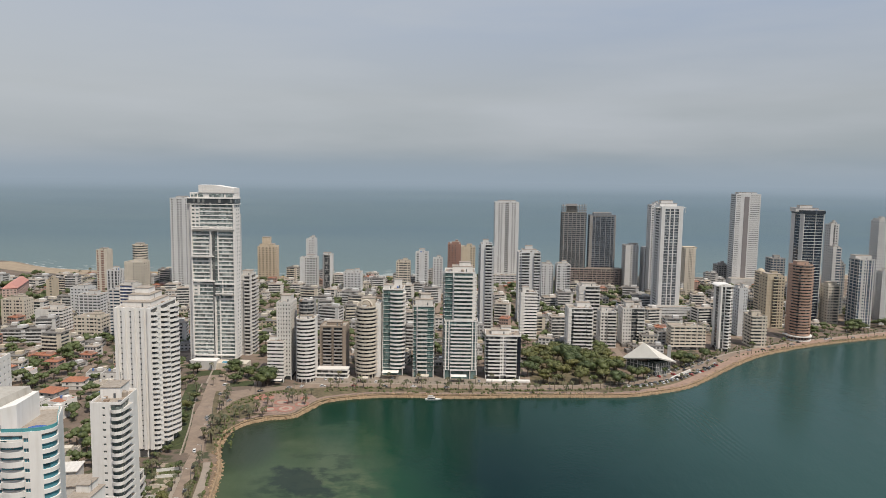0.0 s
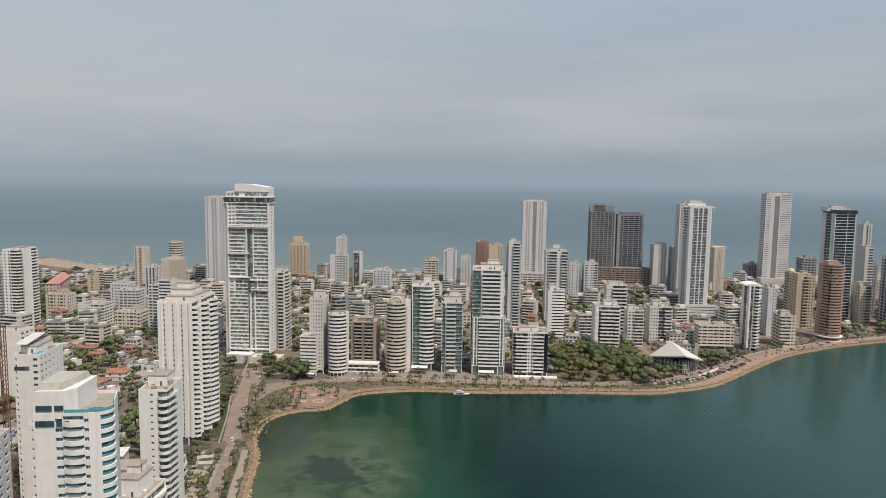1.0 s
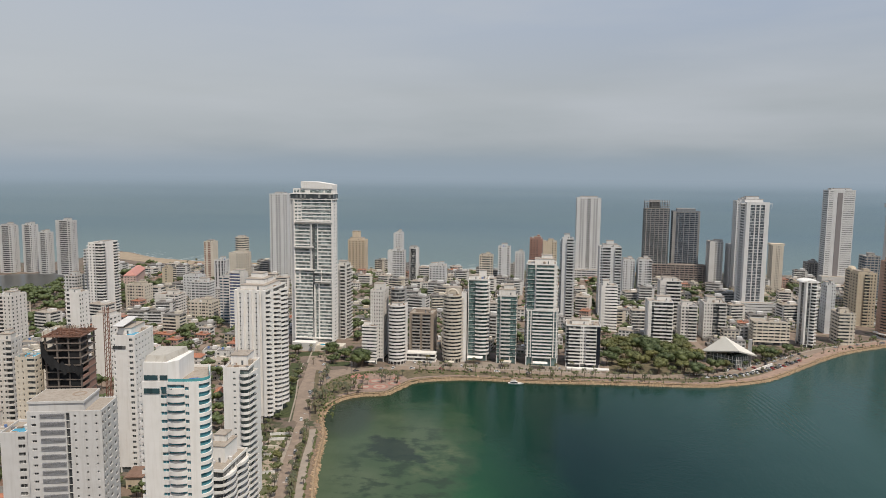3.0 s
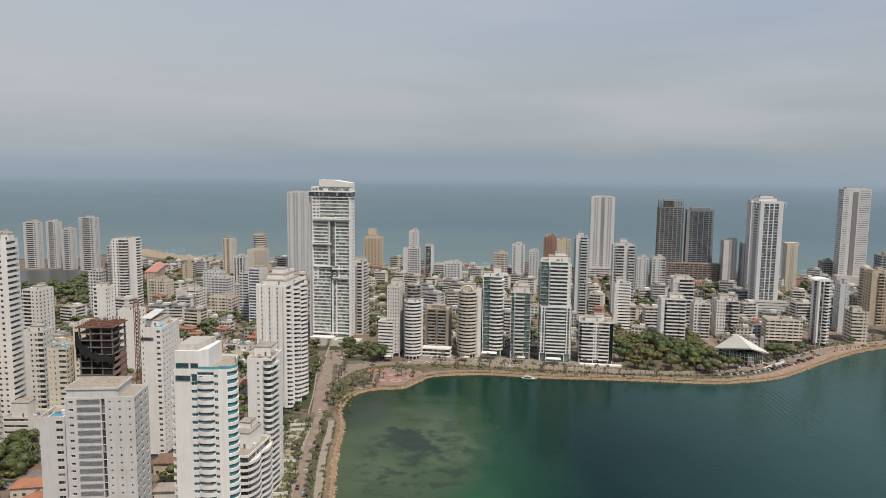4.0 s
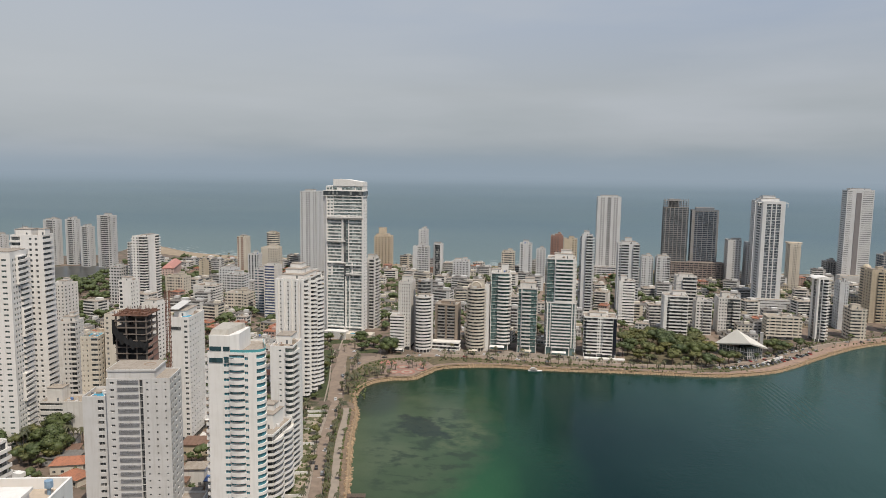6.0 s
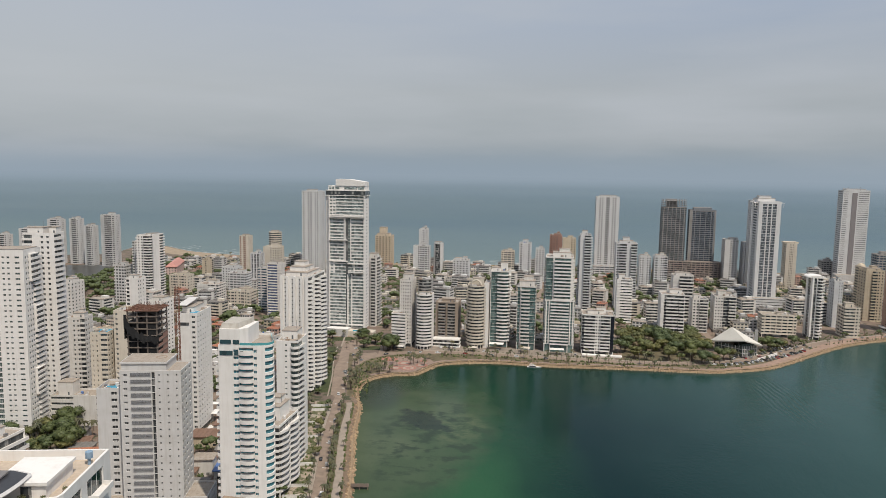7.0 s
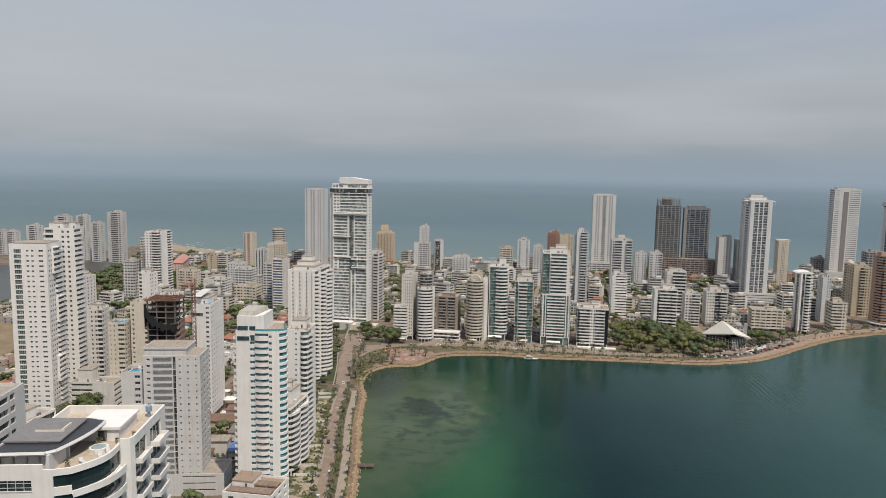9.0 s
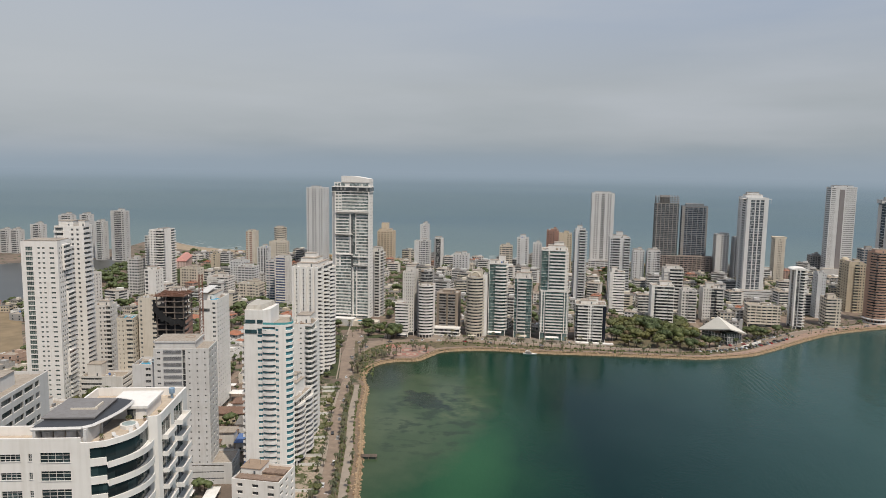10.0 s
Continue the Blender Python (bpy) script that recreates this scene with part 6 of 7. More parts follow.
# neighbour behind it with long window bands
tower("white stepped building with long dark window bands", -160, -133.5, 28.5, 34, 97, 28, band(0.5, 5), [(0.85, ("band", 0.5, 5)), (0.15, BL)], wall=GREYW, glass=DARK, boxes=[(0, -4, 18, 22, 4)], rot=14, pin=True, name="apartment_building")
tower("white terraced building with roof decks", -240, -216, 140, 28, 49, 14, balc(1.6, 0, 1), balc(1.8, 0, 1), wall=BRIGHT, boxes=[(2, 2, 12, 12, 4)], name="apartment_building")
r = tower("low white block with red-brown tiled roof sheds", -128.5, -107, 154, 18, 25, 7, grid(3, 0.4), grid(3, 0.5), wall=BRIGHT, boxes=[(-5, 2, 9, 9, 3)], name="apartment_building", roofm=BROWN)
tl_ = Shape()
nr = 16
saw = [(-9.6, 0), (9.6, 0)] + [(9.6 - 19.2 * q / nr, 0.55 + 0.22 * (q % 2)) for q in range(nr + 1)]
tl_.prism(saw, 0, 4.4)
tl_.v = [(x, y, z) for x, z, y in tl_.v]
tm_ = tl_.mesh("tiled_shed_roof", paint("weathered_brown_tiles", (0.24, 0.17, 0.13), 0.6))
for yy in (-8.0, -0.6):
    part("tiled_shed_roof", tm_, r, (0, yy, 23.6))
tower("white garage block with slit windows", -199.5, -148, 183.4, 17, 12, 3, [(0.12, BL), (0.2, band(0.8)), (0.3, BL), (0.3, band(0.8)), (0.08, BL)], band(0.8), wall=GREYW, rot=14, pin=True, boxes=[], name="garage_block", tanks=0)

# ---- pavilion with white tent roof ----
root = thing("pavilion", 161, 563, G, -13, "glass pavilion under a white folded tent roof", "pavilion")
FOOT.append((161, 563, 24, 22))
s = Shape()
EV = [(-20.5, -1, 9.6), (8.5, -18, 16.2), (23, -4, 10.6), (-8, 18, 13.0)]
s.v = [*EV, (-3, -1, 24.0), *[(x * 0.985, y * 0.985, z - 1.1) for x, y, z in EV]]
s.f = [(0, 1, 4), (1, 2, 4), (2, 3, 4), (3, 0, 4), (0, 5, 6, 1), (1, 6, 7, 2), (2, 7, 8, 3), (3, 8, 5, 0), (8, 7, 6, 5)]
s.m = [0] * 9
part("tent_roof", s.mesh("tent_roof", paint("tent_membrane", (0.62, 0.59, 0.53), 0.2)), root)
s = Shape()
s.prism([(x * 0.78, y * 0.78) for x, y, z in EV], 0.6, 9.2)
s.prism([(x * 0.70, y * 0.78) for x, y, z in EV[1:3]] + [(0, 4)], 9.2, 11.4)
glass_ = part("glass_wall", s.mesh("glass_wall", glazing("grey_green_pavilion_glass", (0.085, 0.10, 0.092), (0.18, 0.20, 0.18), 0.4)), root)
ml_ = Shape()
ml_.box(0, 0, 0, 0.3, 0.5, 9.6)
mm_ = ml_.mesh("mullion", GREYW)
for (ax, ay, _), (bx, by, _) in ((EV[0], EV[1]), (EV[1], EV[2])):
    for q in range(9):
        part("mullion", mm_, glass_, ((ax + (bx - ax) * q / 8) * 0.79, (ay + (by - ay) * q / 8) * 0.79, 0.4), math.atan2(by - ay, bx - ax))
    for q in (3.6, 7.0):
        rl = Shape()
        rl.bar((ax * 0.79, ay * 0.79, q), (bx * 0.79, by * 0.79, q), 0.14)
        part("transom", rl.mesh("transom", GREYW), glass_)
s = Shape()
s.prism([(x * 0.92, y * 0.92) for x, y, z in EV], 0, 0.6)
part("plinth", s.mesh("plinth", WALK), root)
s = Shape()
s.box(0, 0, 0, 2.8, 3.2, 22.5)
part("concrete_pylon", s.mesh("concrete_pylon", GREY), root, (17.5, 2, 0))

root = thing("ramp_wall", 186, 551, G, 38, "low white wall of a ramp beside the pavilion", "wall")
s = Shape()
s.prism([(-13, -0.3), (13, -0.3), (13, 0.3), (-13, 0.3)], 0, 1.6)
s.v = [(x, y, z if z < 0.1 else 0.9 + 2.6 * (x + 13) / 26) for x, y, z in s.v]
part("wall", s.mesh("wall", BRIGHT), root)

# ---- plaza at the corner, lawns, park floor ----
s = Shape()
s.prism([(-133, 441), (-120, 441), (-108, 444.5), (-101, 459), (-96, 472), (-104, 484), (-124, 486), (-138, 478), (-138, 462)], G - 0.3, G + 0.2)
tagged(new("pavement_plaza", s.mesh("pavement_plaza", PAVE)), "paved corner plaza with red circles", "plaza", "", "structure")
WORN = plain("pale_plaza_paving", (0.40, 0.31, 0.25), 0.85, var=0.25, scale=0.4)
for x, y, r, rm in ((-114, 451, 6.5, 1), (-114, 451, 4.6, 0), (-114, 451, 2.4, 1), (-105, 461, 5.0, 1), (-105, 461, 3.2, 0), (-124, 449, 4.6, 1), (-124, 449, 2.6, 0), (-120, 464, 5.4, 1), (-120, 464, 3.4, 0), (-135, 474, 7.0, 1), (-106, 474, 3.4, 1)):
    s = Shape()
    s.prism(arc(0, 0, r, r, 0, 345, 23), 0, 0.16 - 0.012 * r)
    o = tagged(new("pavement_circle", s.mesh("pavement_circle", PLAZA if rm else WORN)), "round red paving in the plaza" if rm else "pale ring of paving in the plaza", "paving", "", "structure")
    o.location = (x, y, G + 0.19)
s = Shape()
s.prism([(60, 517), (132, 521), (140, 560), (120, 610), (64, 612)], G - 0.3, G + 0.08)
tagged(new("ground_park", s.mesh("ground_park", VERGE)), "dry park floor under the trees", "park", "", "structure")
for q, (x, y, w, d) in enumerate(((-131, 222, 10, 22), (-146, 285, 9, 14), (-163, 345, 12, 14), (-168, 322, 14, 16), (-196, 532, 18, 14), (-290, 268, 34, 26), (-160, 505, 16, 12))):
    s = Shape()
    s.box(0, 0, 0, w, d, 0.12)
    o = tagged(new("ground_lawn", s.mesh("ground_lawn", LAWN)), "small front garden lawn", "lawn", "", "structure")
    o.location, o.rotation_euler = (x, y, G - 0.02), (0, 0, radians(14))
s = Shape()
s.prism([(150, 535), (176, 537), (200, 556), (196, 566), (160, 545)], G - 0.3, G + 0.09)
tagged(new("ground_car_park", s.mesh("ground_car_park", ASPH)), "asphalt car park by the pavilion", "car park", "", "structure")
# white angular retaining wall below the very tall tower
s = Shape()
s.prism([(-8, -4), (9, -5), (10, 4), (-8, 4)], 0, 7.5, 0, [(-12, -5), (10, -6), (10, 4), (-10, 4)])
o = tagged(new("retaining_wall", s.mesh("retaining_wall", BRIGHT)), "white angular retaining wall below the tall tower", "wall")
o.location = (-203, 546, G)
s = Shape()
s.box(0, 0, 0, 34, 12, 5.0)
o = tagged(new("pool_deck", s.mesh("pool_deck", CREAM)), "raised cream pool deck before the tall tower", "terrace")
o.location = (-186, 549, G)
s = Shape()
s.box(0, 0, 0, 12, 4, 0.1)
o = tagged(new("swimming_pool", s.mesh("swimming_pool", POOL)), "blue swimming pool on the raised deck", "pool")
o.location = (-184, 547, G + 5.0)

# low white walls between the front gardens
rng = random.Random(63)
GW = [q for q in SH if 165 < q[1] < 372]
for q in range(0, len(GW) - 1):
    a, b = Vector(GW[q]), Vector(GW[q + 1])
    e = (b - a).normalized()
    nrm = Vector((-e.y, e.x))
    for k in range(2):
        c_ = a.lerp(b, 0.25 + 0.5 * k + rng.uniform(-0.1, 0.1)) + nrm * 26.5
        if rng.random() < 0.55 or any(abs(c_.x - fx) < hx + 1 and abs(c_.y - fy) < hy + 1 for fx, fy, hx, hy in FOOT):
            continue
        s = Shape()
        s.box(0, 0, 0, 11.0, 0.25, 1.5)
        s.box(0, 0, 1.5, 11.2, 0.4, 0.12)
        o = tagged(new("garden_wall", s.mesh("garden_wall", rng.choice((BRIGHT, CREAM, WHITE)))), "low white wall between front gardens", "wall")
        o.location, o.rotation_euler = (c_.x, c_.y, G), (0, 0, math.atan2(nrm.y, nrm.x))

# ---- pier and boat ----
root = thing("pier", -96, 243, 0, 12, "small dark timber pier at the sea wall", "pier")
s = Shape()
for q in range(16):
    s.box(-1.5 + q * 0.62, 0, 1.5, 0.55, 4.0, 0.15)
part("deck", s.mesh("deck", paint("dark_weathered_timber", (0.11, 0.08, 0.06), 0.4)), root)
for x in (0, 3.5, 7.5):
    for y in (-1.6, 1.6):
        s = Shape()
        s.prism(arc(0, 0, 0.18, 0.18, 0, 315, 7), -1, 1.5)
        part("pile", s.mesh("pile", BROWN), root, (x, y, 0))
root = thing("motor_boat", -15, 482, 0.06, 3, "small white motor boat with canopy at the sea wall", "boat")
s = Shape()
s.prism([(-7, -1.4), (5, -1.6), (8.5, 0), (5, 1.6), (-7, 1.4)], 0, 1.1, 0, [(-7.2, -2), (5.5, -2.1), (9.8, 0), (5.5, 2.1), (-7.2, 2)])
part("hull", s.mesh("hull", BRIGHT), root)
s = Shape()
s.prism([(-4.5, -1.5), (3, -1.5), (3, 1.5), (-4.5, 1.5)], 1.1, 2.4, 1, [(-4.5, -1.3), (1.8, -1.3), (1.8, 1.3), (-4.5, 1.3)])
s.box(-1.2, 0, 2.4, 7.6, 3.2, 0.2, 0)
part("cabin", s.mesh("cabin", [BRIGHT, DARK]), root)
s = Shape()
s.box(-1.6, 0, 3.7, 5, 3.0, 0.12)
root.scale = (0.72, 0.72, 0.8)
for x in (-3.8, 0.6):
    for y in (-1.3, 1.3):
        s.box(x, y, 2.5, 0.07, 0.07, 1.2)
part("canopy", s.mesh("canopy", GREYW), root)


# ---- vegetation ----
CROWN_N = {}


PHI = (1 + 5 ** 0.5) / 2
ICO = [Vector(v).normalized() for v in ((-1, PHI, 0), (1, PHI, 0), (-1, -PHI, 0), (1, -PHI, 0), (0, -1, PHI), (0, 1, PHI), (0, -1, -PHI), (0, 1, -PHI), (PHI, 0, -1), (PHI, 0, 1), (-PHI, 0, -1), (-PHI, 0, 1))]
ICOF = [(a, b, c) for a, b, c in itertools.combinations(range(12), 3) if all((ICO[i] - ICO[j]).length < 1.1 for i, j in ((a, b), (b, c), (a, c)))]
ICOF = [(a, b, c) if (ICO[b] - ICO[a]).cross(ICO[c] - ICO[a]).dot(ICO[a]) > 0 else (a, c, b) for a, b, c in ICOF]


def crown_mesh(seed, r, h, mat, n=230, size=1.0, clumps=0):
    """A crown of many small leaf tufts over uneven clumps, shaded as one mass."""
    rng = random.Random(seed)
    lobes = [(rng.uniform(-0.6, 0.6) * r, rng.uniform(-0.6, 0.6) * r, h * rng.uniform(-0.25, 0.35), r * rng.uniform(0.28, 0.6)) for _ in range(9)]
    s, nrm = Shape(), []
    for q in range(clumps):
        lx, ly, lz, lr = lobes[q] if q < len(lobes) else (*(rng.uniform(-0.75, 0.75) * r for _ in "ab"), h * rng.uniform(-0.3, 0.3), r * rng.uniform(0.22, 0.36))
        k, spin = len(s.v), Euler((rng.uniform(0, 6), rng.uniform(0, 6), rng.uniform(0, 6))).to_matrix()
        for v in ICO:
            d = spin @ v
            s.v.append((lx + d.x * lr * rng.uniform(0.55, 1.1), ly + d.y * lr * rng.uniform(0.55, 1.1), lz + d.z * lr * rng.uniform(0.4, 0.8)))
            nrm.append(d)
        s.f += [tuple(k + i for i in f) for f in ICOF]
        s.m += [0] * 20
    for _ in range(n):
        lx, ly, lz, lr = rng.choice(lobes)
        d = Vector((rng.gauss(0, 1), rng.gauss(0, 1), rng.gauss(0.35, 0.9))).normalized()
        c = Vector((lx, ly, lz)) + Vector((d.x * lr, d.y * lr, d.z * lr * 0.7)) * (1.08 - 0.45 * rng.random() ** 2)
        q = (rng.uniform(0.02, 0.036) * r + 0.10) * size
        f_ = (d * 0.8 + Vector((rng.gauss(0, 1), rng.gauss(0, 1), rng.gauss(0.4, 0.8))) * 0.55).normalized()
        u = f_.orthogonal().normalized()
        u.rotate(Matrix.Rotation(rng.uniform(0, 6.28), 3, f_))
        w = f_.cross(u)
        k = len(s.v)
        fold = f_ * q * 0.35
        s.v += [tuple(c + u * q * rng.uniform(0.8, 1.3)), tuple(c + w * q * rng.uniform(0.6, 1.1) - fold), tuple(c - u * q * rng.uniform(0.8, 1.3)), tuple(c - w * q * rng.uniform(0.6, 1.1) - fold)]
        s.f += [(k, k + 1, k + 2), (k, k + 2, k + 3)]
        s.m += [0, 0]
        nrm += [(d * 0.75 + f_ * 0.45).normalized()] * 4
    me = s.mesh("crown", mat)
    me.polygons.foreach_set("use_smooth", [True] * len(me.polygons))
    me.normals_split_custom_set_from_vertices(nrm)
    CROWN_N[me.name] = nrm
    return me


for lx, ly, r_ in ((-1.6, 3.0, 0.7), (-0.6, 13.0, 0.9), (4.6, 16.0, 0.6), (2.6, 13.4, 0.5)):
    ca, sa = math.cos(radians(14)), math.sin(radians(14))
    root = thing("potted_plant", -72.5 + ca * lx - sa * ly, -2.5 + sa * lx + ca * ly, G + ZT, 0, "leafy potted plant on the roof terrace", "plant")
    s = Shape()
    s.prism(arc(0, 0, 0.3, 0.3, 0, 315, 7), 0, 0.55, 0, arc(0, 0, 0.42, 0.42, 0, 315, 7))
    part("pot", s.mesh("pot", BROWN), root)
    part("foliage", crown_mesh(int(lx * 10) + 90, r_, r_, LEAFM, 120, 0.7), root, (0, 0, 0.6 + r_ * 0.5))


def trunk_mesh(h, r, spread, seed):
    rng = random.Random(seed)
    s = Shape()
    s.bar((0, 0, -0.2), (0.1 * h, 0, h * 0.55), r, 0, r * 0.7)
    for q in range(5):
        a = rng.uniform(0, 6.28)
        s.bar((0.09 * h, 0, h * 0.5), (spread * math.cos(a), spread * math.sin(a), h * rng.uniform(0.85, 1.1)), r * 0.55, 0, r * 0.15)
    return s.mesh("trunk", BARK)


TREES, FARCROWN = [], []
ft_ = Shape()
ft_.bar((0, 0, -0.2), (0.3, 0, 5.0), 0.3, 0, 0.15)
FARTRUNK = ft_.mesh("trunk", BARK)
for q in range(7):
    r_, h_ = (3.2, 4.5, 5.5, 4.0, 6.5, 3.6, 5.0)[q], (5.5, 7, 8, 6, 9, 6, 7.5)[q]
    root = thing("tree", 0, 0, -400, 0, ("dry olive-brown street tree" if q == 5 else "yellow-green leafy shade tree" if q in (1, 3, 6) else "broad dark green leafy tree"), "tree", "trees of the peninsula")
    part("trunk", trunk_mesh(h_, 0.28 + 0.02 * q, r_ * 0.5, q), root)
    part("crown", crown_mesh(q, r_, h_ * 0.5, (LEAF, LEAFM, LEAF, LEAFM, LEAF, LEAFD, LEAFY)[q], 560 + int(r_ * 135), 1.2, 9), root, (0, 0, h_ * 0.82))
    TREES.append(root)
    FARCROWN.append(crown_mesh(q + 40, r_, h_ * 0.5, LEAF, 64, 1.7, 9))


def palm_meshes(seed, h):
    rng = random.Random(seed)
    t = Shape()
    pts = [Vector((0.25 * math.sin(q * 0.5 + seed), 0.2 * math.cos(q * 0.6), h * q / 6)) for q in range(7)]
    pts = [v - Vector((pts[0].x, pts[0].y, 0.1 if i == 0 else 0)) for i, v in enumerate(pts)]
    for i, (a, b) in enumerate(zip(pts, pts[1:])):
        t.bar(a, b, 0.2 - 0.015 * i, 0, 0.2 - 0.015 * (i + 1))
    top = pts[-1]
    c = Shape()
    for f in range(17):
        a = f * 2.4 + rng.uniform(-0.2, 0.2)
        up, L = rng.uniform(-0.1, 0.95), rng.uniform(2.0, 2.9)
        d, side = Vector((math.cos(a), math.sin(a), 0)), Vector((-math.sin(a), math.cos(a), 0))
        prev = None
        for q in range(6):
            u = q / 5
            p_ = top + d * (L * u) + Vector((0, 0, up * L * u - 1.5 * u * u * L * 0.75))
            w_ = 0.42 * math.sin(math.pi * min(0.97, 0.12 + u * 0.86))
            row = [p_ + side * w_ - Vector((0, 0, 0.22 * w_ / 0.42)), p_, p_ - side * w_ - Vector((0, 0, 0.22 * w_ / 0.42))]
            k = len(c.v)
            c.v += [tuple(v) for v in row]
            if prev is not None:
                c.f += [(prev, prev + 1, k + 1, k), (prev + 1, prev + 2, k + 2, k + 1)]
                c.m += [0, 0]
            prev = k
    return t.mesh("trunk", BARK), c.mesh("crown", FROND)


PALMS = []
for q in range(4):
    tm, cm = palm_meshes(q + 1, 5.2 + 1.1 * q)
    root = thing("palm_tree", 0, 0, -400, 0, "thin coconut palm with drooping fronds", "palm", "palms along the shore road")
    part("trunk", tm, root)
    part("crown", cm, root)
    PALMS.append(root)
rng = random.Random(21)
COUNT = {"tree": 0, "palm": 0}
FARN = []
FARTREE = {(a, b): Shape() for a in ("tree", "palm") for b in ("trunk", "crown")}


def plant(x, y, kinds, z=G, smin=0.8, smax=1.25):
    src = rng.choice(kinds)
    sc = rng.uniform(smin, smax)
    kind_ = "palm" if src in PALMS else "tree"
    if COUNT[kind_] > (195 if kind_ == "tree" else 205) or y > (625 if x > 40 or kind_ == "palm" else 548):
        turn = pose(x, y, z, 0, 0, rng.uniform(0, 360)) @ Matrix.Diagonal((sc, sc, sc, 1))
        for ch in src.children:
            key_ = (kind_, ch.name.split(".")[0])
            tgt = FARTREE[key_]
            k, mt = len(tgt.v), turn @ Matrix.Translation(ch.location)
            me = ch.data if kind_ == "palm" else FARCROWN[TREES.index(src)] if ch.name.startswith("crown") else FARTRUNK
            tgt.v += [tuple(mt @ v.co) for v in me.vertices]
            tgt.f += [tuple(k + i for i in f.vertices) for f in me.polygons]
            tgt.m += [0] * len(me.polygons)
            if key_ == ("tree", "crown"):
                rot_ = turn.to_3x3().normalized()
                FARN.extend(rot_ @ v for v in CROWN_N[me.name])
        return
    COUNT[kind_] += 1
    o = copy_thing(src, pose(x, y, z, 0, 0, rng.uniform(0, 360)))
    o.scale = (sc, sc, sc * rng.uniform(0.9, 1.1))
    return o


# palms along the planted strips
def strip_plants(line, lo, hi, gap0, gap1, kinds, smin, smax, near=1.0):
    """Plants in a row beside a line, unevenly spaced."""
    total = sum((Vector(b) - Vector(a)).length for a, b in zip(line, line[1:]))
    d = rng.uniform(0, gap1)
    while d < total:
        p_, e = along(line, d)
        if p_ is None:
            break
        q = p_ + Vector((-e.y, e.x)) * rng.uniform(lo, hi)
        if rng.random() < near:
            plant(q.x, q.y, kinds, smin=smin, smax=smax)
        d += rng.uniform(gap0, gap1)


def along(line, dist):
    for a, b in zip(line, line[1:]):
        a, b = Vector(a), Vector(b)
        if dist <= (b - a).length:
            e = (b - a).normalized()
            return a + e * dist, e
        dist -= (b - a).length
    return None, None


ROW = [q for q in NEAR if q[1] > 120]
strip_plants(ROW, 9.4, 11.8, 4.5, 8.5, PALMS, 0.75, 1.1)
strip_plants(ROW, 4.0, 5.0, 16, 34, PALMS, 0.6, 0.9)
strip_plants(ROW, 18.9, 21.5, 4.0, 9.0, PALMS + TREES[:2], 0.5, 0.9)
FR = [q for q in RF if -105 < q[0] < 150]
strip_plants(FR, -6.6, -5.0, 6.5, 13, PALMS, 0.7, 1.1)
strip_plants(FR, -14, -9, 10, 22, PALMS, 0.6, 1.0)
strip_plants(FR, 6.0, 9.5, 10, 24, PALMS + TREES[:1], 0.7, 1.15)
strip_plants([q for q in RF if 150 < q[0] < 470], -7.5, -5.2, 20, 44, PALMS, 0.6, 0.9)
strip_plants([q for q in RF if 150 < q[0] < 470], 6.5, 12, 9, 20, PALMS + TREES[:4], 0.6, 1.0)
for _ in range(18):
    t_ = rng.random()
    plant(-143 + 24 * t_ + rng.uniform(-5, 5), 428 + 46 * t_ * rng.uniform(0.2, 1.0) + rng.uniform(-7, 10), PALMS, smin=0.65, smax=1.0)
for _ in range(10):
    plant(rng.uniform(-150, -142), rng.uniform(388, 420), PALMS, smin=0.7)
for _ in range(9):
    plant(rng.uniform(-122, -100), rng.uniform(456, 484), PALMS, smin=0.7, smax=1.1)
# clipped shrubs and hedges on the verges and in front gardens
sh_rng = random.Random(41)
hs = Shape()


def shrub(x, y, r, h):
    ring_ = [(x + r * sh_rng.uniform(0.6, 1.2) * math.cos(radians(60 * k)), y + r * sh_rng.uniform(0.6, 1.2) * math.sin(radians(60 * k))) for k in range(6)]
    hs.prism(ring_, G, G + h * 0.55, 0, [((px - x) * 1.15 + x, (py - y) * 1.15 + y) for px, py in ring_])
    hs.prism([((px - x) * 1.15 + x, (py - y) * 1.15 + y) for px, py in ring_], G + h * 0.55, G + h, 0, [((px - x) * 0.45 + x, (py - y) * 0.45 + y) for px, py in ring_])


def hedge(line, bands, each):
    """Shrubs scattered over bands beside a line."""
    for (a, b) in zip(line, line[1:]):
        a, b = Vector(a), Vector(b)
        e = (b - a).normalized()
        for _ in range(int((b - a).length * each + sh_rng.random())):
            lo, hi = sh_rng.choice(bands)
            q = a + e * sh_rng.uniform(0, (b - a).length) + Vector((-e.y, e.x)) * sh_rng.uniform(lo, hi)
            if not any(abs(q.x - fx) < hx and abs(q.y - fy) < hy for fx, fy, hx, hy in FOOT):
                shrub(q.x, q.y, sh_rng.uniform(0.3, 0.9), sh_rng.uniform(0.5, 1.7))


hedge(ROW, ((9.2, 12.0), (9.2, 12.0), (4.0, 4.6), (21, 36), (21, 27)), 2.2)
hedge(FR, ((-6.8, -5.0), (-8, -5), (-16, -12), (7.2, 9.5)), 1.6)
hedge([q for q in RF if -165 < q[0] < -105], ((-20, -8),), 1.2)
hedge([q for q in RF if 150 < q[0] < 480], ((-6.5, -5.2), (6, 14), (7, 18)), 0.9)
tagged(new("shrubs", hs.mesh("shrubs", LEAF)), "clipped shrubs and hedges along the road", "shrubs", "", "stuff")
for _ in range(46):
    plant(rng.uniform(-318, -262), rng.uniform(238, 282), TREES[:5] + PALMS[2:], smin=0.9, smax=1.4)
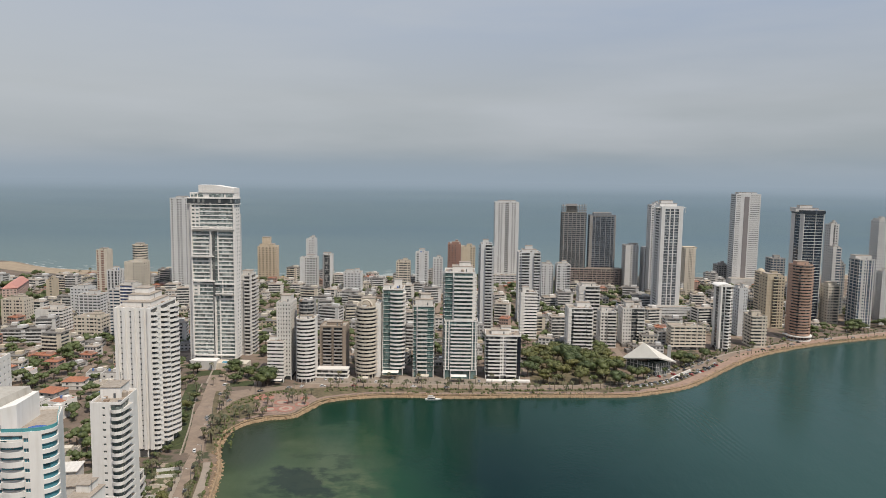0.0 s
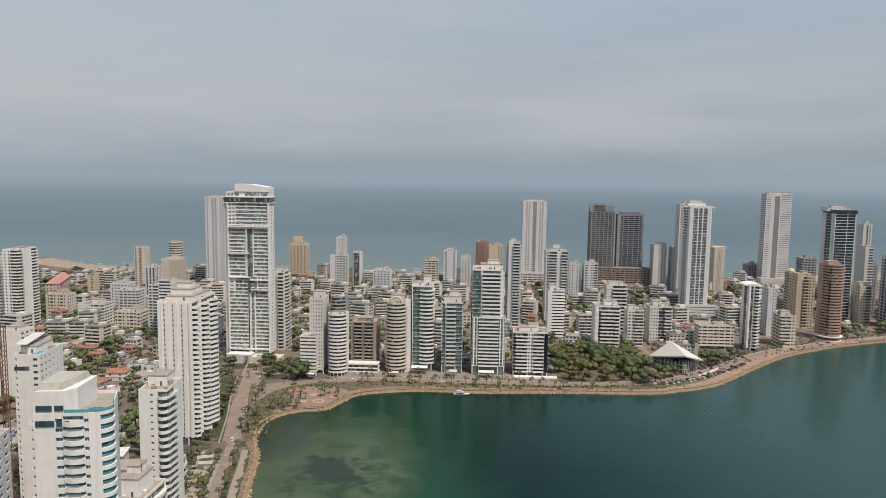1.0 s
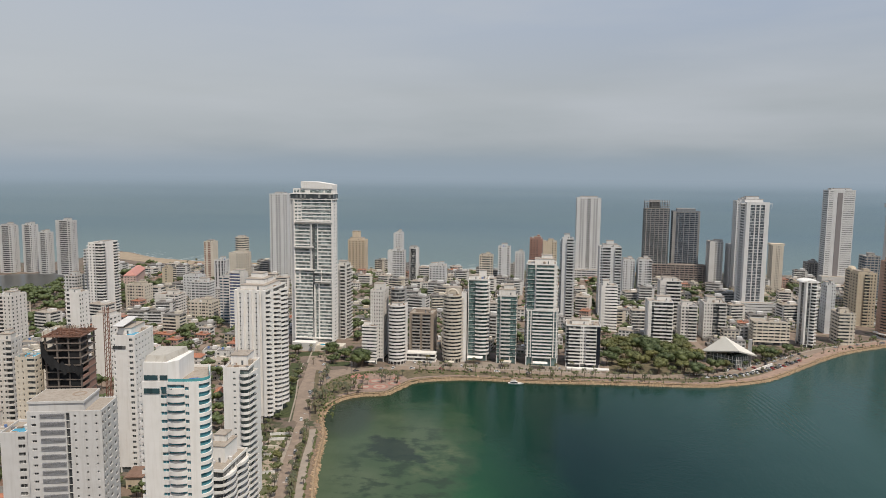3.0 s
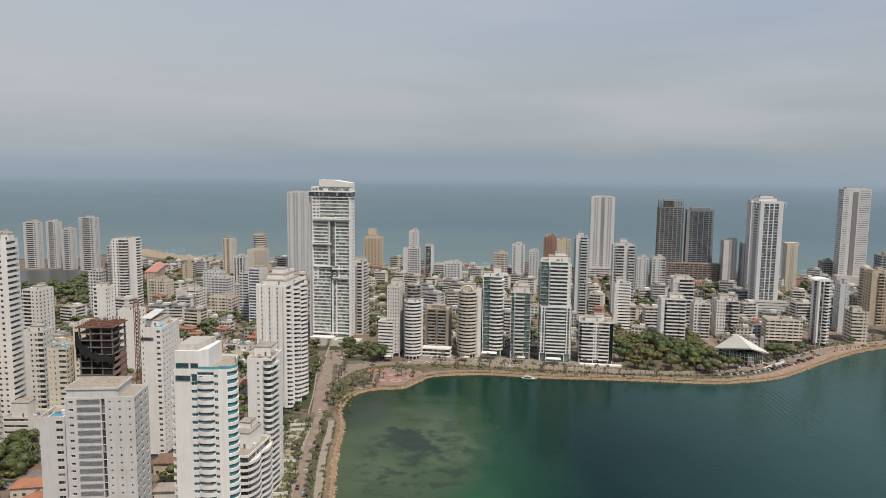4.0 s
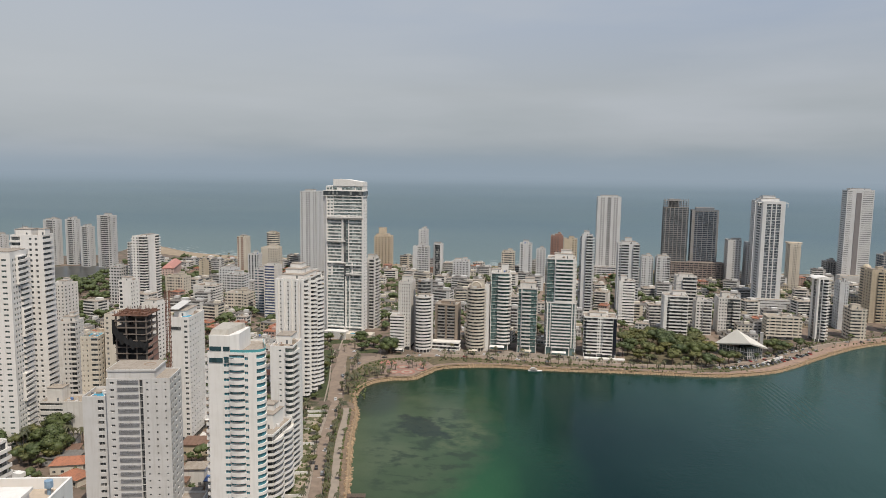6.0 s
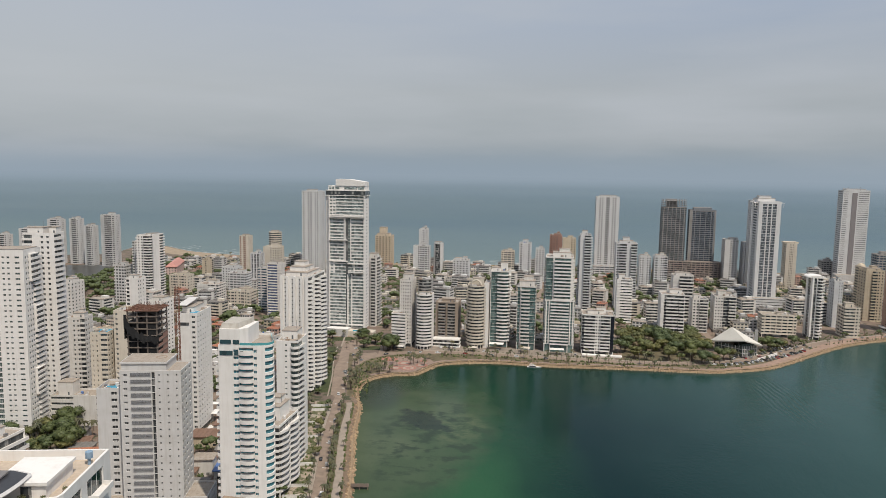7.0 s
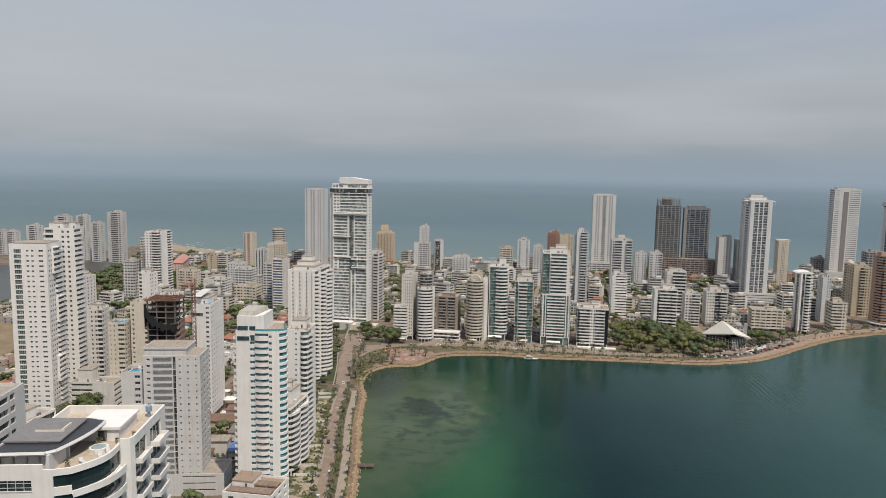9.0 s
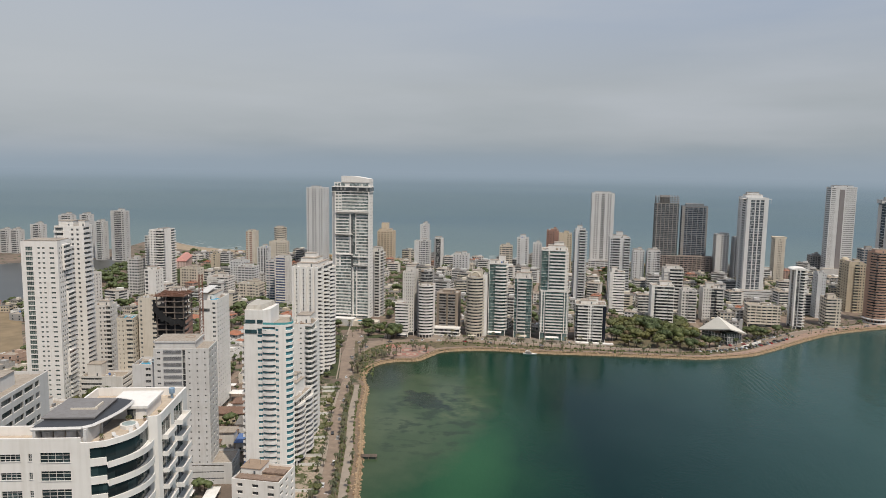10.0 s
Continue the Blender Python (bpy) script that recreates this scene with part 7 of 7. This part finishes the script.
# park by the pavilion
for _ in range(80):
    x, y = rng.uniform(58, 138), rng.uniform(517, 610)
    plant(x, y, [TREES[q] for q in (1, 3, 6, 5, 5, 2, 4, 1, 6)], smin=0.95, smax=1.5)
for x, y in ((146, 532), (152, 537), (143, 541), (196, 575), (203, 584), (190, 580), (210, 590), (140, 575), (128, 590), (222, 598), (198, 590)):
    plant(x, y, TREES[1:5], smin=1.0, smax=1.3)
for _ in range(26):
    t_ = rng.random()
    plant(368 + 110 * t_ + rng.uniform(-6, 6), 708 + 46 * t_ + rng.uniform(-4, 14), TREES, smin=0.7, smax=1.2)
for _ in range(16):
    t_ = rng.random()
    plant(-160 - 20 * t_ + rng.uniform(-12, -3), 385 + 125 * t_, TREES[:5] + PALMS, smin=0.6, smax=1.0)
for _ in range(12):
    t_ = rng.random()
    plant(-151 - 14 * t_ + rng.uniform(-1, 1), 410 + 85 * t_, PALMS, smin=0.7, smax=1.0)
for _ in range(70):
    t_ = rng.random()
    plant(-160 - 30 * t_ + rng.choice((-1, 1)) * rng.uniform(5, 8), 575 + 305 * t_, TREES, smin=0.7, smax=1.1)
# grove at the corner and gardens
for _ in range(24):
    plant(rng.uniform(-183, -157), rng.uniform(496, 546), [TREES[0], TREES[2], TREES[0], TREES[4], PALMS[3]], smin=0.7, smax=1.1)
for _ in range(12):
    plant(rng.uniform(-206, -193), rng.uniform(470, 540), TREES[:5] + PALMS, smin=0.6, smax=1.0)
for _ in range(8):
    plant(rng.uniform(-148, -140), rng.uniform(500, 512), TREES[2:5:2], smin=0.9, smax=1.25)
for _ in range(70):
    t_ = rng.random()
    plant(-123 - 42 * t_ + rng.uniform(-8, 2), 200 + 180 * t_, TREES[:4] + PALMS, smin=0.5, smax=0.95)
for _ in range(230):
    x, y = rng.uniform(-660, -470), rng.uniform(640, 850)
    if not inside(LAGOON, x, y) and not any(abs(x - fx) < hx + 4 and abs(y - fy) < hy + 4 for fx, fy, hx, hy in FOOT):
        plant(x, y, TREES[1:], smin=1.0, smax=1.6)
for _ in range(34):
    t_ = rng.random()
    plant(-600 + 480 * t_, 1040 + rng.uniform(-14, 6), PALMS[1:] + TREES[5:6], smin=0.9, smax=1.4)
for _ in range(22):
    plant(rng.uniform(-700, -600), rng.uniform(900, 1040), TREES, smin=1.0, smax=1.4)

# ---- houses ----
WALLS = [WHITE, WHITE, BRIGHT, GREYW, CREAM, CREAM, BEIGE, GREY, paint("faded_salmon_render", (0.46, 0.33, 0.26), 0.3)]


def house(i):
    rng_ = random.Random(100 + i)
    w, d, n = rng_.uniform(11, 17), rng_.uniform(10, 16), rng_.choice((1, 1, 2, 2, 2, 2, 3, 4))
    wall = WALLS[i % len(WALLS)]
    hip = i % 6 == 1 and n < 4
    root = thing("house", 0, 0, -400, 0, ("low house with terracotta hip roof" if hip else "plain flat-roofed house with water tank on top" if n < 4 else "plain flat-roofed walk-up block with small windows"), "house", "houses between the streets")
    h = n * 3.1
    s = Shape()
    s.box(0, 0, -0.3, w, d, h + 0.3)
    for k in range(1, n):
        s.box(0, 0, k * 3.1 - 0.1, w + 0.5, d + 0.5, 0.2)
    part("wall", s.mesh("wall", wall), root)
    s = Shape()
    if hip:
        s.prism([(-w / 2 - 0.6, -d / 2 - 0.6), (w / 2 + 0.6, -d / 2 - 0.6), (w / 2 + 0.6, d / 2 + 0.6), (-w / 2 - 0.6, d / 2 + 0.6)], h, h + 2.4, 0, [(-w * 0.25, -0.2), (w * 0.25, -0.2), (w * 0.25, 0.2), (-w * 0.25, 0.2)])
        part("roof", s.mesh("roof", TERRA), root)
    else:
        s.box(0, 0, h, w - 0.5, d - 0.5, 0.15, 0)
        eo = [(-w / 2, -d / 2), (w / 2, -d / 2), (w / 2, d / 2), (-w / 2, d / 2), (-w / 2, -d / 2)]
        s.strip(eo, [(x * (1 - 0.48 / w), y * (1 - 0.48 / d)) for x, y in eo], h, h + 0.8, None, 1)
        s.box(w * 0.2, d * 0.15, h + 0.15, w * 0.3, d * 0.3, 2.4, 1)
        part("roof", s.mesh("roof", [rng_.choice((ROOFC, ROOFG, ROOFC, ROOFG, TERRA)), wall]), root)
        s = Shape()
        s.prism(arc(0, 0, 0.9, 0.9, 0, 315, 7), 0, 1.7)
        part("water_tank", s.mesh("water_tank", rng_.choice((ROOFG, GREYW, GREYW, ROOFG, ROOFC, BLUE))), root, (-w * 0.25, d * 0.2, h + 0.15))
    wn_ = Shape()
    wn_.box(0, 0, 0, 1.6, 0.16, 1.3, 0)
    wn_.box(0, -0.1, -0.12, 1.9, 0.3, 0.12, 1)
    wm_ = wn_.mesh("window", [DARK, wall])
    for k in range(n):
        for q in range(2):
            part("window", wm_, root, (-w / 2 + (q + 0.5) * w / 2, -d / 2 - 0.03, k * 3.1 + 1.0))
        part("window", wm_, root, (w / 2 + 0.03, -d * 0.2, k * 3.1 + 1.0), math.pi / 2)
    return root, w, d


HOUSES = [house(i) for i in range(18)]
SHEET = paint("rusty_roof_sheets", (0.20, 0.12, 0.085), 0.6)


def low_building(x, y, w, d, h, rot, wall, roofm, label, hip=False, name="house"):
    root = thing(name, x, y, G, rot, label, "house")
    FOOT.append((x, y, w / 2 + 1, d / 2 + 1))
    s = Shape()
    s.box(0, 0, -0.3, w, d, h + 0.3)
    part("wall", s.mesh("wall", wall), root)
    s = Shape()
    e_ = [(-w / 2 - 0.7, -d / 2 - 0.7), (w / 2 + 0.7, -d / 2 - 0.7), (w / 2 + 0.7, d / 2 + 0.7), (-w / 2 - 0.7, d / 2 + 0.7)]
    if hip:
        s.prism(e_, h, h + min(w, d) * 0.22, 0, [(-w * 0.3, -0.15), (w * 0.3, -0.15), (w * 0.3, 0.15), (-w * 0.3, 0.15)])
    else:
        nr = max(4, int(w // 1.2))
        saw = [(-w / 2 - 0.7, 0), (w / 2 + 0.7, 0)] + [(w / 2 + 0.7 - (w + 1.4) * q / nr, 0.34 + 0.14 * (q % 2)) for q in range(nr + 1)]
        s.prism(saw, -d / 2 - 0.7, d / 2 + 0.7)
        s.v = [(x, y, h + z) for x, z, y in s.v]
    part("roof", s.mesh("roof", roofm), root)
    wn_ = Shape()
    wn_.box(0, 0, 0, 1.5, 0.16, 1.2)
    wm_ = wn_.mesh("window", DARK)
    for q in range(max(2, int(w // 4))):
        part("window", wm_, root, (-w / 2 + (q + 0.5) * w / max(2, int(w // 4)), -d / 2 - 0.03, 1.0))


for args in ((-247, 241, 16, 11, 5, 20, CREAM, TERRA, "villa with bright terracotta hip roof among trees", True), (-234, 229, 12, 9, 4, -15, CREAM, TERRA, "small villa with terracotta roof", True), (-257, 249, 18, 10, 4, 12, GREY, ROOFG, "grey-roofed low shed among trees"),
             (-229, 244, 9, 9, 6, 10, WHITE, ROOFC, "white flat-roofed annex among trees"), (-236, 258, 14, 8, 4, 12, GREYW, ROOFG, "grey low outbuilding under a flat roof"), (-192, 277, 20, 12, 6, 12, BEIGE, SHEET, "low building with rusty roof sheets"),
             (-186, 291, 18, 10, 8, 12, WHITE, SHEET, "half-finished low block with rusty top"), (-186, 320, 14, 12, 7, 12, WHITE, ROOFC, "white low house by the street"), (-200, 335, 16, 12, 7, 12, WHITE, WHITE, "white-roofed low deck building"),
             (-152, 232, 12, 14, 5, 14, WHITE, ROOFC, "low white annex beside the road tower"), (-170, 262, 16, 14, 7, 14, GREYW, ROOFG, "grey low block between the towers"), (-163, 240, 10, 12, 5, 14, WHITE, BLUE, "small shed under a blue tarpaulin roof"),
             (-168, 300, 12, 14, 6, 14, CREAM, TERRA, "small house with terracotta roof", True), (-175, 240, 10, 8, 9, 14, WHITE, ROOFC, "white stair block between low roofs")):
    low_building(*args)
for args in ((-181, 249, 14, 8, 4, 14, WHITE, SHEET, "low shed with stained roof sheets"), (-170, 222, 12, 8, 4, 14, GREYW, ROOFG, "grey flat-roofed utility shed"), (-206, 258, 12, 10, 5, 12, WHITE, ROOFC, "white low house behind the shell"),
             (-180, 232, 9, 7, 5, 14, BEIGE, SHEET, "beige hut with stained roof sheets"), (-273, 268, 16, 9, 5, 12, GREYW, ROOFG, "long grey house with ruined roof"), (-262, 257, 14, 8, 4, 25, BEIGE, SHEET, "old house with brown sheet roof")):
    low_building(*args)


def canopy(x, y, w, d, h, rot, mat, label):
    root = thing("shade_canopy", x, y, G, rot, label, "canopy")
    for dx in (-1, 1):
        for dy in (-1, 1):
            s = Shape()
            s.box(0, 0, 0, 0.16, 0.16, h)
            part("post", s.mesh("post", METAL), root, (dx * (w / 2 - 0.3), dy * (d / 2 - 0.3), 0))
    s = Shape()
    s.prism([(-w / 2, -d / 2), (w / 2, -d / 2), (w / 2, d / 2), (-w / 2, d / 2)], h, h + 0.5, 0, [(-w * 0.3, -d * 0.2), (w * 0.3, -d * 0.2), (w * 0.3, d * 0.2), (-w * 0.3, d * 0.2)])
    part("roof_sheet", s.mesh("roof_sheet", mat), root)


for args in ((-203, 312, 11, 9, 6, 12, BRIGHT, "white fabric shade canopy over a court"), (-217, 325, 10, 5, 6, 12, BRIGHT, "white shade canopy beside the tower"), (-151, 178, 6, 12, 4, 14, BRIGHT, "long white canopy over parked cars"),
             (-167, 174, 16, 7, 4, 14, BRIGHT, "white entrance canopy beside the garage"), (-146, 210, 7, 9, 6, 14, BLUE, "blue tarpaulin roof over a yard"), (-197, 292, 8, 6, 4, 12, WHITE, "small white garden canopy"),
             (-140, 196, 5, 9, 4, 14, WHITE, "white car-port roof beside the tower"), (-50, 527, 13, 8, 5.5, 0, BRIGHT, "white entrance canopy before the teal tower"), (-24, 522, 9, 7, 4.5, 0, CREAM, "cream entrance canopy over steps"),
             (4, 521, 12, 7, 5, 0, BRIGHT, "white entrance canopy before the tall teal tower"), (-70, 515, 8, 6, 4, 0, CREAM, "cream entrance canopy before the rounded tower"), (-134, 504, 8, 5, 4, 0, WHITE, "white canopy before the small apartment block")):
    canopy(*args)
for x, y in ((-183, 263), (-187, 261), (-179, 265), (-191, 263), (-160, 184), (-163, 187), (-157, 182), (-172, 230), (-178, 241), (-206, 270), (-166, 285), (-190, 305), (-196, 301), (-152, 250), (-158, 255), (-222, 262), (-214, 330), (-240, 235), (-228, 262), (-150, 274)):
    plant(x, y, TREES[:5], smin=0.6, smax=1.0)
far = [Shape() for _ in range(5)]
FARMAT = [[WHITE, ROOFC, DARK], [CREAM, ROOFG, DARK], [BEIGE, ROOFG, DARK], [GREYW, ROOFG, SHADE], [paint("faded_pink_render", (0.45, 0.31, 0.26), 0.35), TERRA, DARK]]
PARK = [(54, 505), (150, 512), (195, 560), (190, 600), (150, 618), (60, 618)]
rng = random.Random(77)
gy = 150.0
while gy < 1040:
    gx = -640.0
    while gx < 520:
        x, y = gx + rng.uniform(-3, 3), gy + rng.uniform(-3, 3)
        gx += 16.5
        if y < 470 and x > -178 or y < 200 and x > -210:
            continue
        if not inside(LAND, x, y) or inside(LAGOON, x, y) or inside(SANDLOT, x, y) or inside(PARK, x, y):
            continue
        if dist_line(SH, x, y) < (62 if y < 500 or x > 130 else 70) or dist_line(STRAIGHT + INLAND, x, y) < 11.0 or dist_line(RC, x, y) < 16:
            continue
        if -222 < x and 440 < y < 548 and x < -120:
            continue
        if -330 < x < -255 and 225 < y < 285 or x < -470 and 620 < y < 850 or x < -430 and y < 480:
            continue
        if y > 1010 and x < -250 or y > 960 and x < -560:
            continue
        if any(abs(x - fx) < hx + 7.0 and abs(y - fy) < hy + 7.0 for fx, fy, hx, hy in FOOT):
            continue
        if any(dist_line(ln, x, y) < 9.0 for ln in LANES):
            if rng.random() < 0.7:
                plant(x + rng.uniform(-4, 4), y + rng.uniform(-4, 4), TREES, smin=0.7, smax=1.1)
            continue
        if rng.random() < 0.27:
            for _ in range(rng.choice((2, 3, 4))):
                plant(x + rng.uniform(-7, 7), y + rng.uniform(-7, 7), TREES, smin=0.8, smax=1.3)
            continue
        if y < 510:
            src, w, d = rng.choice(HOUSES)
            copy_thing(src, pose(x, y, G, 0, 0, rng.uniform(-14, 14)))
        else:
            q = rng.choice((0, 0, 1, 1, 2, 2, 3, 3, 4))
            big = rng.random() < 0.2 and y > 570
            if big:
                q = rng.choice((0, 0, 3, 3, 1))
            s = far[q]
            w, d, n = rng.uniform(9, 17), rng.uniform(9, 15), rng.choice((1, 1, 1, 2, 2, 2, 2, 3, 3, 4))
            if big:
                w, d, n = rng.uniform(15, 22), rng.uniform(13, 17), rng.choice((4, 4, 5, 6, 7))
            h, k0 = n * 3.1, len(s.v)
            s.box(x, y, G - 0.3, w, d, h + 0.3, 0)
            s.box(x, y, G + h, w + 0.5, d + 0.5, 0.3, 1)
            s.box(x + w * 0.2, y + 1, G + h + 0.3, w * 0.35, d * 0.35, 2.3, 0)
            s.box(x - w * 0.25, y + d * 0.2, G + h + 0.3, w * 0.2, d * 0.3, rng.uniform(0.6, 1.6), 1)
            s.box(x - w * 0.5 - 2.4, y + rng.uniform(-2, 3), G - 0.3, 5.5, d * 0.7, rng.uniform(2.6, 3.6), rng.choice((0, 1)))
            for k in range(n):
                if big:        # balcony tiers with dark recesses between them
                    s.box(x - w * 0.08, y - d / 2 - 0.3, G + k * 3.1 + 1.15, w * 0.8, 0.8, 1.7, 2)
                    s.box(x - w * 0.08, y - d / 2 - 0.6, G + k * 3.1 - 0.1, w * 0.82, 1.6, 1.15, 0)
                    s.box(x + (w / 2 if x < 0 else -w / 2), y, G + k * 3.1 + 1.0, 0.2, d * 0.7, 1.5, 2)
                    continue
                for t_ in range(4):
                    s.box(x - w / 2 + (t_ + 0.5) * w / 4, y - d / 2, G + k * 3.1 + 1.0, w / 4 * 0.62, 0.2, 1.4, 2)
                s.box(x + (w / 2 if x < 0 else -w / 2), y, G + k * 3.1 + 1.0, 0.2, d * 0.6, 1.4, 2)
            ct_, st_2 = math.cos(turn_ := rng.uniform(-0.3, 0.3)), math.sin(turn_)
            s.v[k0:] = [(x + (vx - x) * ct_ - (vy - y) * st_2, y + (vx - x) * st_2 + (vy - y) * ct_, vz) for vx, vy, vz in s.v[k0:]]
        for _ in range(rng.choice((1, 1, 1, 2, 2)) if y < 700 else rng.choice((1, 1, 2))):
            plant(x + rng.choice((-9, 9)), y + rng.uniform(-8, 8), TREES, smin=0.6, smax=1.0)
    gy += 17.0
for q, s in enumerate(far):
    tagged(new("distant_houses", s.mesh("distant_houses", FARMAT[q])), "distant low houses crowded between the streets", "houses", "", "stuff")


# ---- cars and lamps ----
def car(col, label):
    root = thing("car", 0, 0, -400, 0, label, "car", "cars on the shore road")
    s = Shape()
    s.prism([(-2.15, -0.85), (2.15, -0.85), (2.15, 0.85), (-2.15, 0.85)], 0.3, 0.85)
    part("body", s.mesh("body", col), root)
    s = Shape()
    s.prism([(-1.7, -0.78), (1.1, -0.78), (1.1, 0.78), (-1.7, 0.78)], 0.85, 1.4, 0, [(-1.3, -0.62), (0.4, -0.62), (0.4, 0.62), (-1.3, 0.62)])
    part("window_glass", s.mesh("window_glass", DARK), root)
    s = Shape()
    s.box(-0.45, 0, 1.4, 1.7, 1.22, 0.06)
    part("car_roof", s.mesh("car_roof", col), root)
    wm_ = Shape()
    wm_.prism(arc(0, 0, 0.32, 0.32, 0, 315, 7), -0.1, 0.1)
    wm_.v = [(x, z, y) for x, y, z in wm_.v]
    me = wm_.mesh("wheel", BLACKR)
    for x in (-1.35, 1.35):
        for y in (-0.8, 0.8):
            part("wheel", me, root, (x, y, 0.32))
    return root


CARS = [car(plain("white_car_paint", (0.75, 0.75, 0.75), 0.25, var=0.05), "white parked saloon car"), car(plain("silver_car_paint", (0.42, 0.43, 0.44), 0.3, 0.5, 0.05), "silver-grey car"),
        car(plain("red_car_paint", (0.40, 0.03, 0.03), 0.25, var=0.05), "red car"), car(plain("black_car_paint", (0.03, 0.03, 0.035), 0.2, var=0.05), "black car")]
for c_, lab in zip(CARS, ("white saloon car on asphalt", "silver-grey saloon car on asphalt", "red saloon car on asphalt", "black saloon car on asphalt")):
    c_["label"] = lab
rng = random.Random(9)


def put_car(dist, off, z=G + 0.045, turn=0.0):
    p_, e = along(RC, dist)
    if p_:
        q = p_ + Vector((-e.y, e.x)) * off
        copy_thing(rng.choice(CARS[:2] * 3 + CARS[1:2] + CARS[3:] * 3 + CARS[2:3]), pose(q.x, q.y, z, 0, 0, math.degrees(math.atan2(e.y, e.x)) + turn))


arc_to = lambda test: sum((Vector(b) - Vector(a)).length for a, b in itertools.takewhile(lambda ab: not test(ab[1]), zip(RC, RC[1:])))
S0, S1, S2 = arc_to(lambda q: q[1] > 190), arc_to(lambda q: q[0] > 138), arc_to(lambda q: q[0] > 262)
for d_ in (8, 31, 58, 92, 99, 122, 158, 187, 210, 262, 301, 330, 352, 377, 401, 424, 446, 471):
    put_car(S0 + d_, rng.choice((-1.7, 1.7)))
for q in range(22):
    put_car(S1 + q * 6.4 + rng.uniform(-0.9, 0.9), rng.choice((-4.0, 4.0)), turn=rng.uniform(-4, 4))
for q in range(20):
    put_car(S1 + 8 + q * 5.4 + rng.uniform(-0.6, 0.6), -7.2 + rng.uniform(-0.5, 0.5), z=G + 0.1, turn=62)
for q in range(13):
    put_car(S1 + 26 + q * 7.0, 8.2 + rng.uniform(0, 3), z=G + 0.16, turn=70)
for q in range(9):
    put_car(S2 + 20 + q * rng.uniform(14, 24), rng.choice((-1.9, 1.9)))
for x, y in ((-92, 521), (-87, 521), (-70, 515), (-100, 520), (-48, 526), (-160, 430), (-168, 478), (-172, 500), (-114, 500), (-60, 516), (20, 522), (156, 540), (166, 545), (172, 548), (180, 552)):
    copy_thing(rng.choice(CARS), pose(x, y, G + 0.17, 0, 0, rng.uniform(60, 120)))

root = thing("street_lamp", 0, 0, -400, 0, "grey steel street lamp on the promenade", "street lamp", "lamps along the promenade")
s = Shape()
s.bar((0, 0, 0), (0, 0, 9), 0.1, 0, 0.06)
part("pole", s.mesh("pole", METAL), root)
s = Shape()
s.bar((0, 0, 8.9), (1.8, 0, 9.3), 0.05)
arm_ = part("arm", s.mesh("arm", METAL), root)
s = Shape()
s.box(2.0, 0, 9.22, 0.8, 0.3, 0.14)
part("lamp_head", s.mesh("lamp_head", GREYW), arm_)
LAMP = root
d_ = S0 - 60
while d_ < S2 + 230:
    p_, e = along(RC, d_)
    if p_:
        q = p_ + Vector((-e.y, e.x)) * (-3.6 if d_ < S0 + 170 else -5.2)
        copy_thing(LAMP, pose(q.x, q.y, G + 0.05, 0, 0, math.degrees(math.atan2(e.y, e.x)) + 90))
    d_ += 32

# beach huts: rows of orange-yellow awnings on the sand
AWN = plain("orange_awning", (0.62, 0.36, 0.10), 0.8, var=0.3)
rng = random.Random(31)
s = Shape()
for _ in range(260):
    p_, e = along(CO, rng.uniform(780, 1560))
    if p_ is None:
        continue
    q = p_ + Vector((-e.y, e.x)) * rng.uniform(14, 34)
    for dx, dy in ((-1.4, -1.4), (1.4, -1.4), (1.4, 1.4), (-1.4, 1.4)):
        s.box(q.x + dx, q.y + dy, G, 0.1, 0.1, 2.1)
    s.box(q.x, q.y, G + 2.1, 3.4, 3.4, 0.15)
tagged(new("beach_awnings", s.mesh("beach_awnings", AWN)), "rows of orange shade awnings on the beach", "awnings", "", "stuff")

for (a, b), s in FARTREE.items():
    if s.v:
        me = s.mesh("distant_" + a + "_" + b, BARK if b == "trunk" else (LEAF if a == "tree" else FROND))
        if (a, b) == ("tree", "crown"):
            me.polygons.foreach_set("use_smooth", [True] * len(me.polygons))
            me.normals_split_custom_set_from_vertices(FARN)
        tagged(new("distant_" + a + "_" + b, me), "distant " + a + " greenery between the houses", "trees", "", "stuff")

# masters of the copied things are taken out again
for root in TREES + PALMS + [h[0] for h in HOUSES] + CARS + [LAMP]:
    for o in list(root.children_recursive) + [root]:
        bpy.data.objects.remove(o)
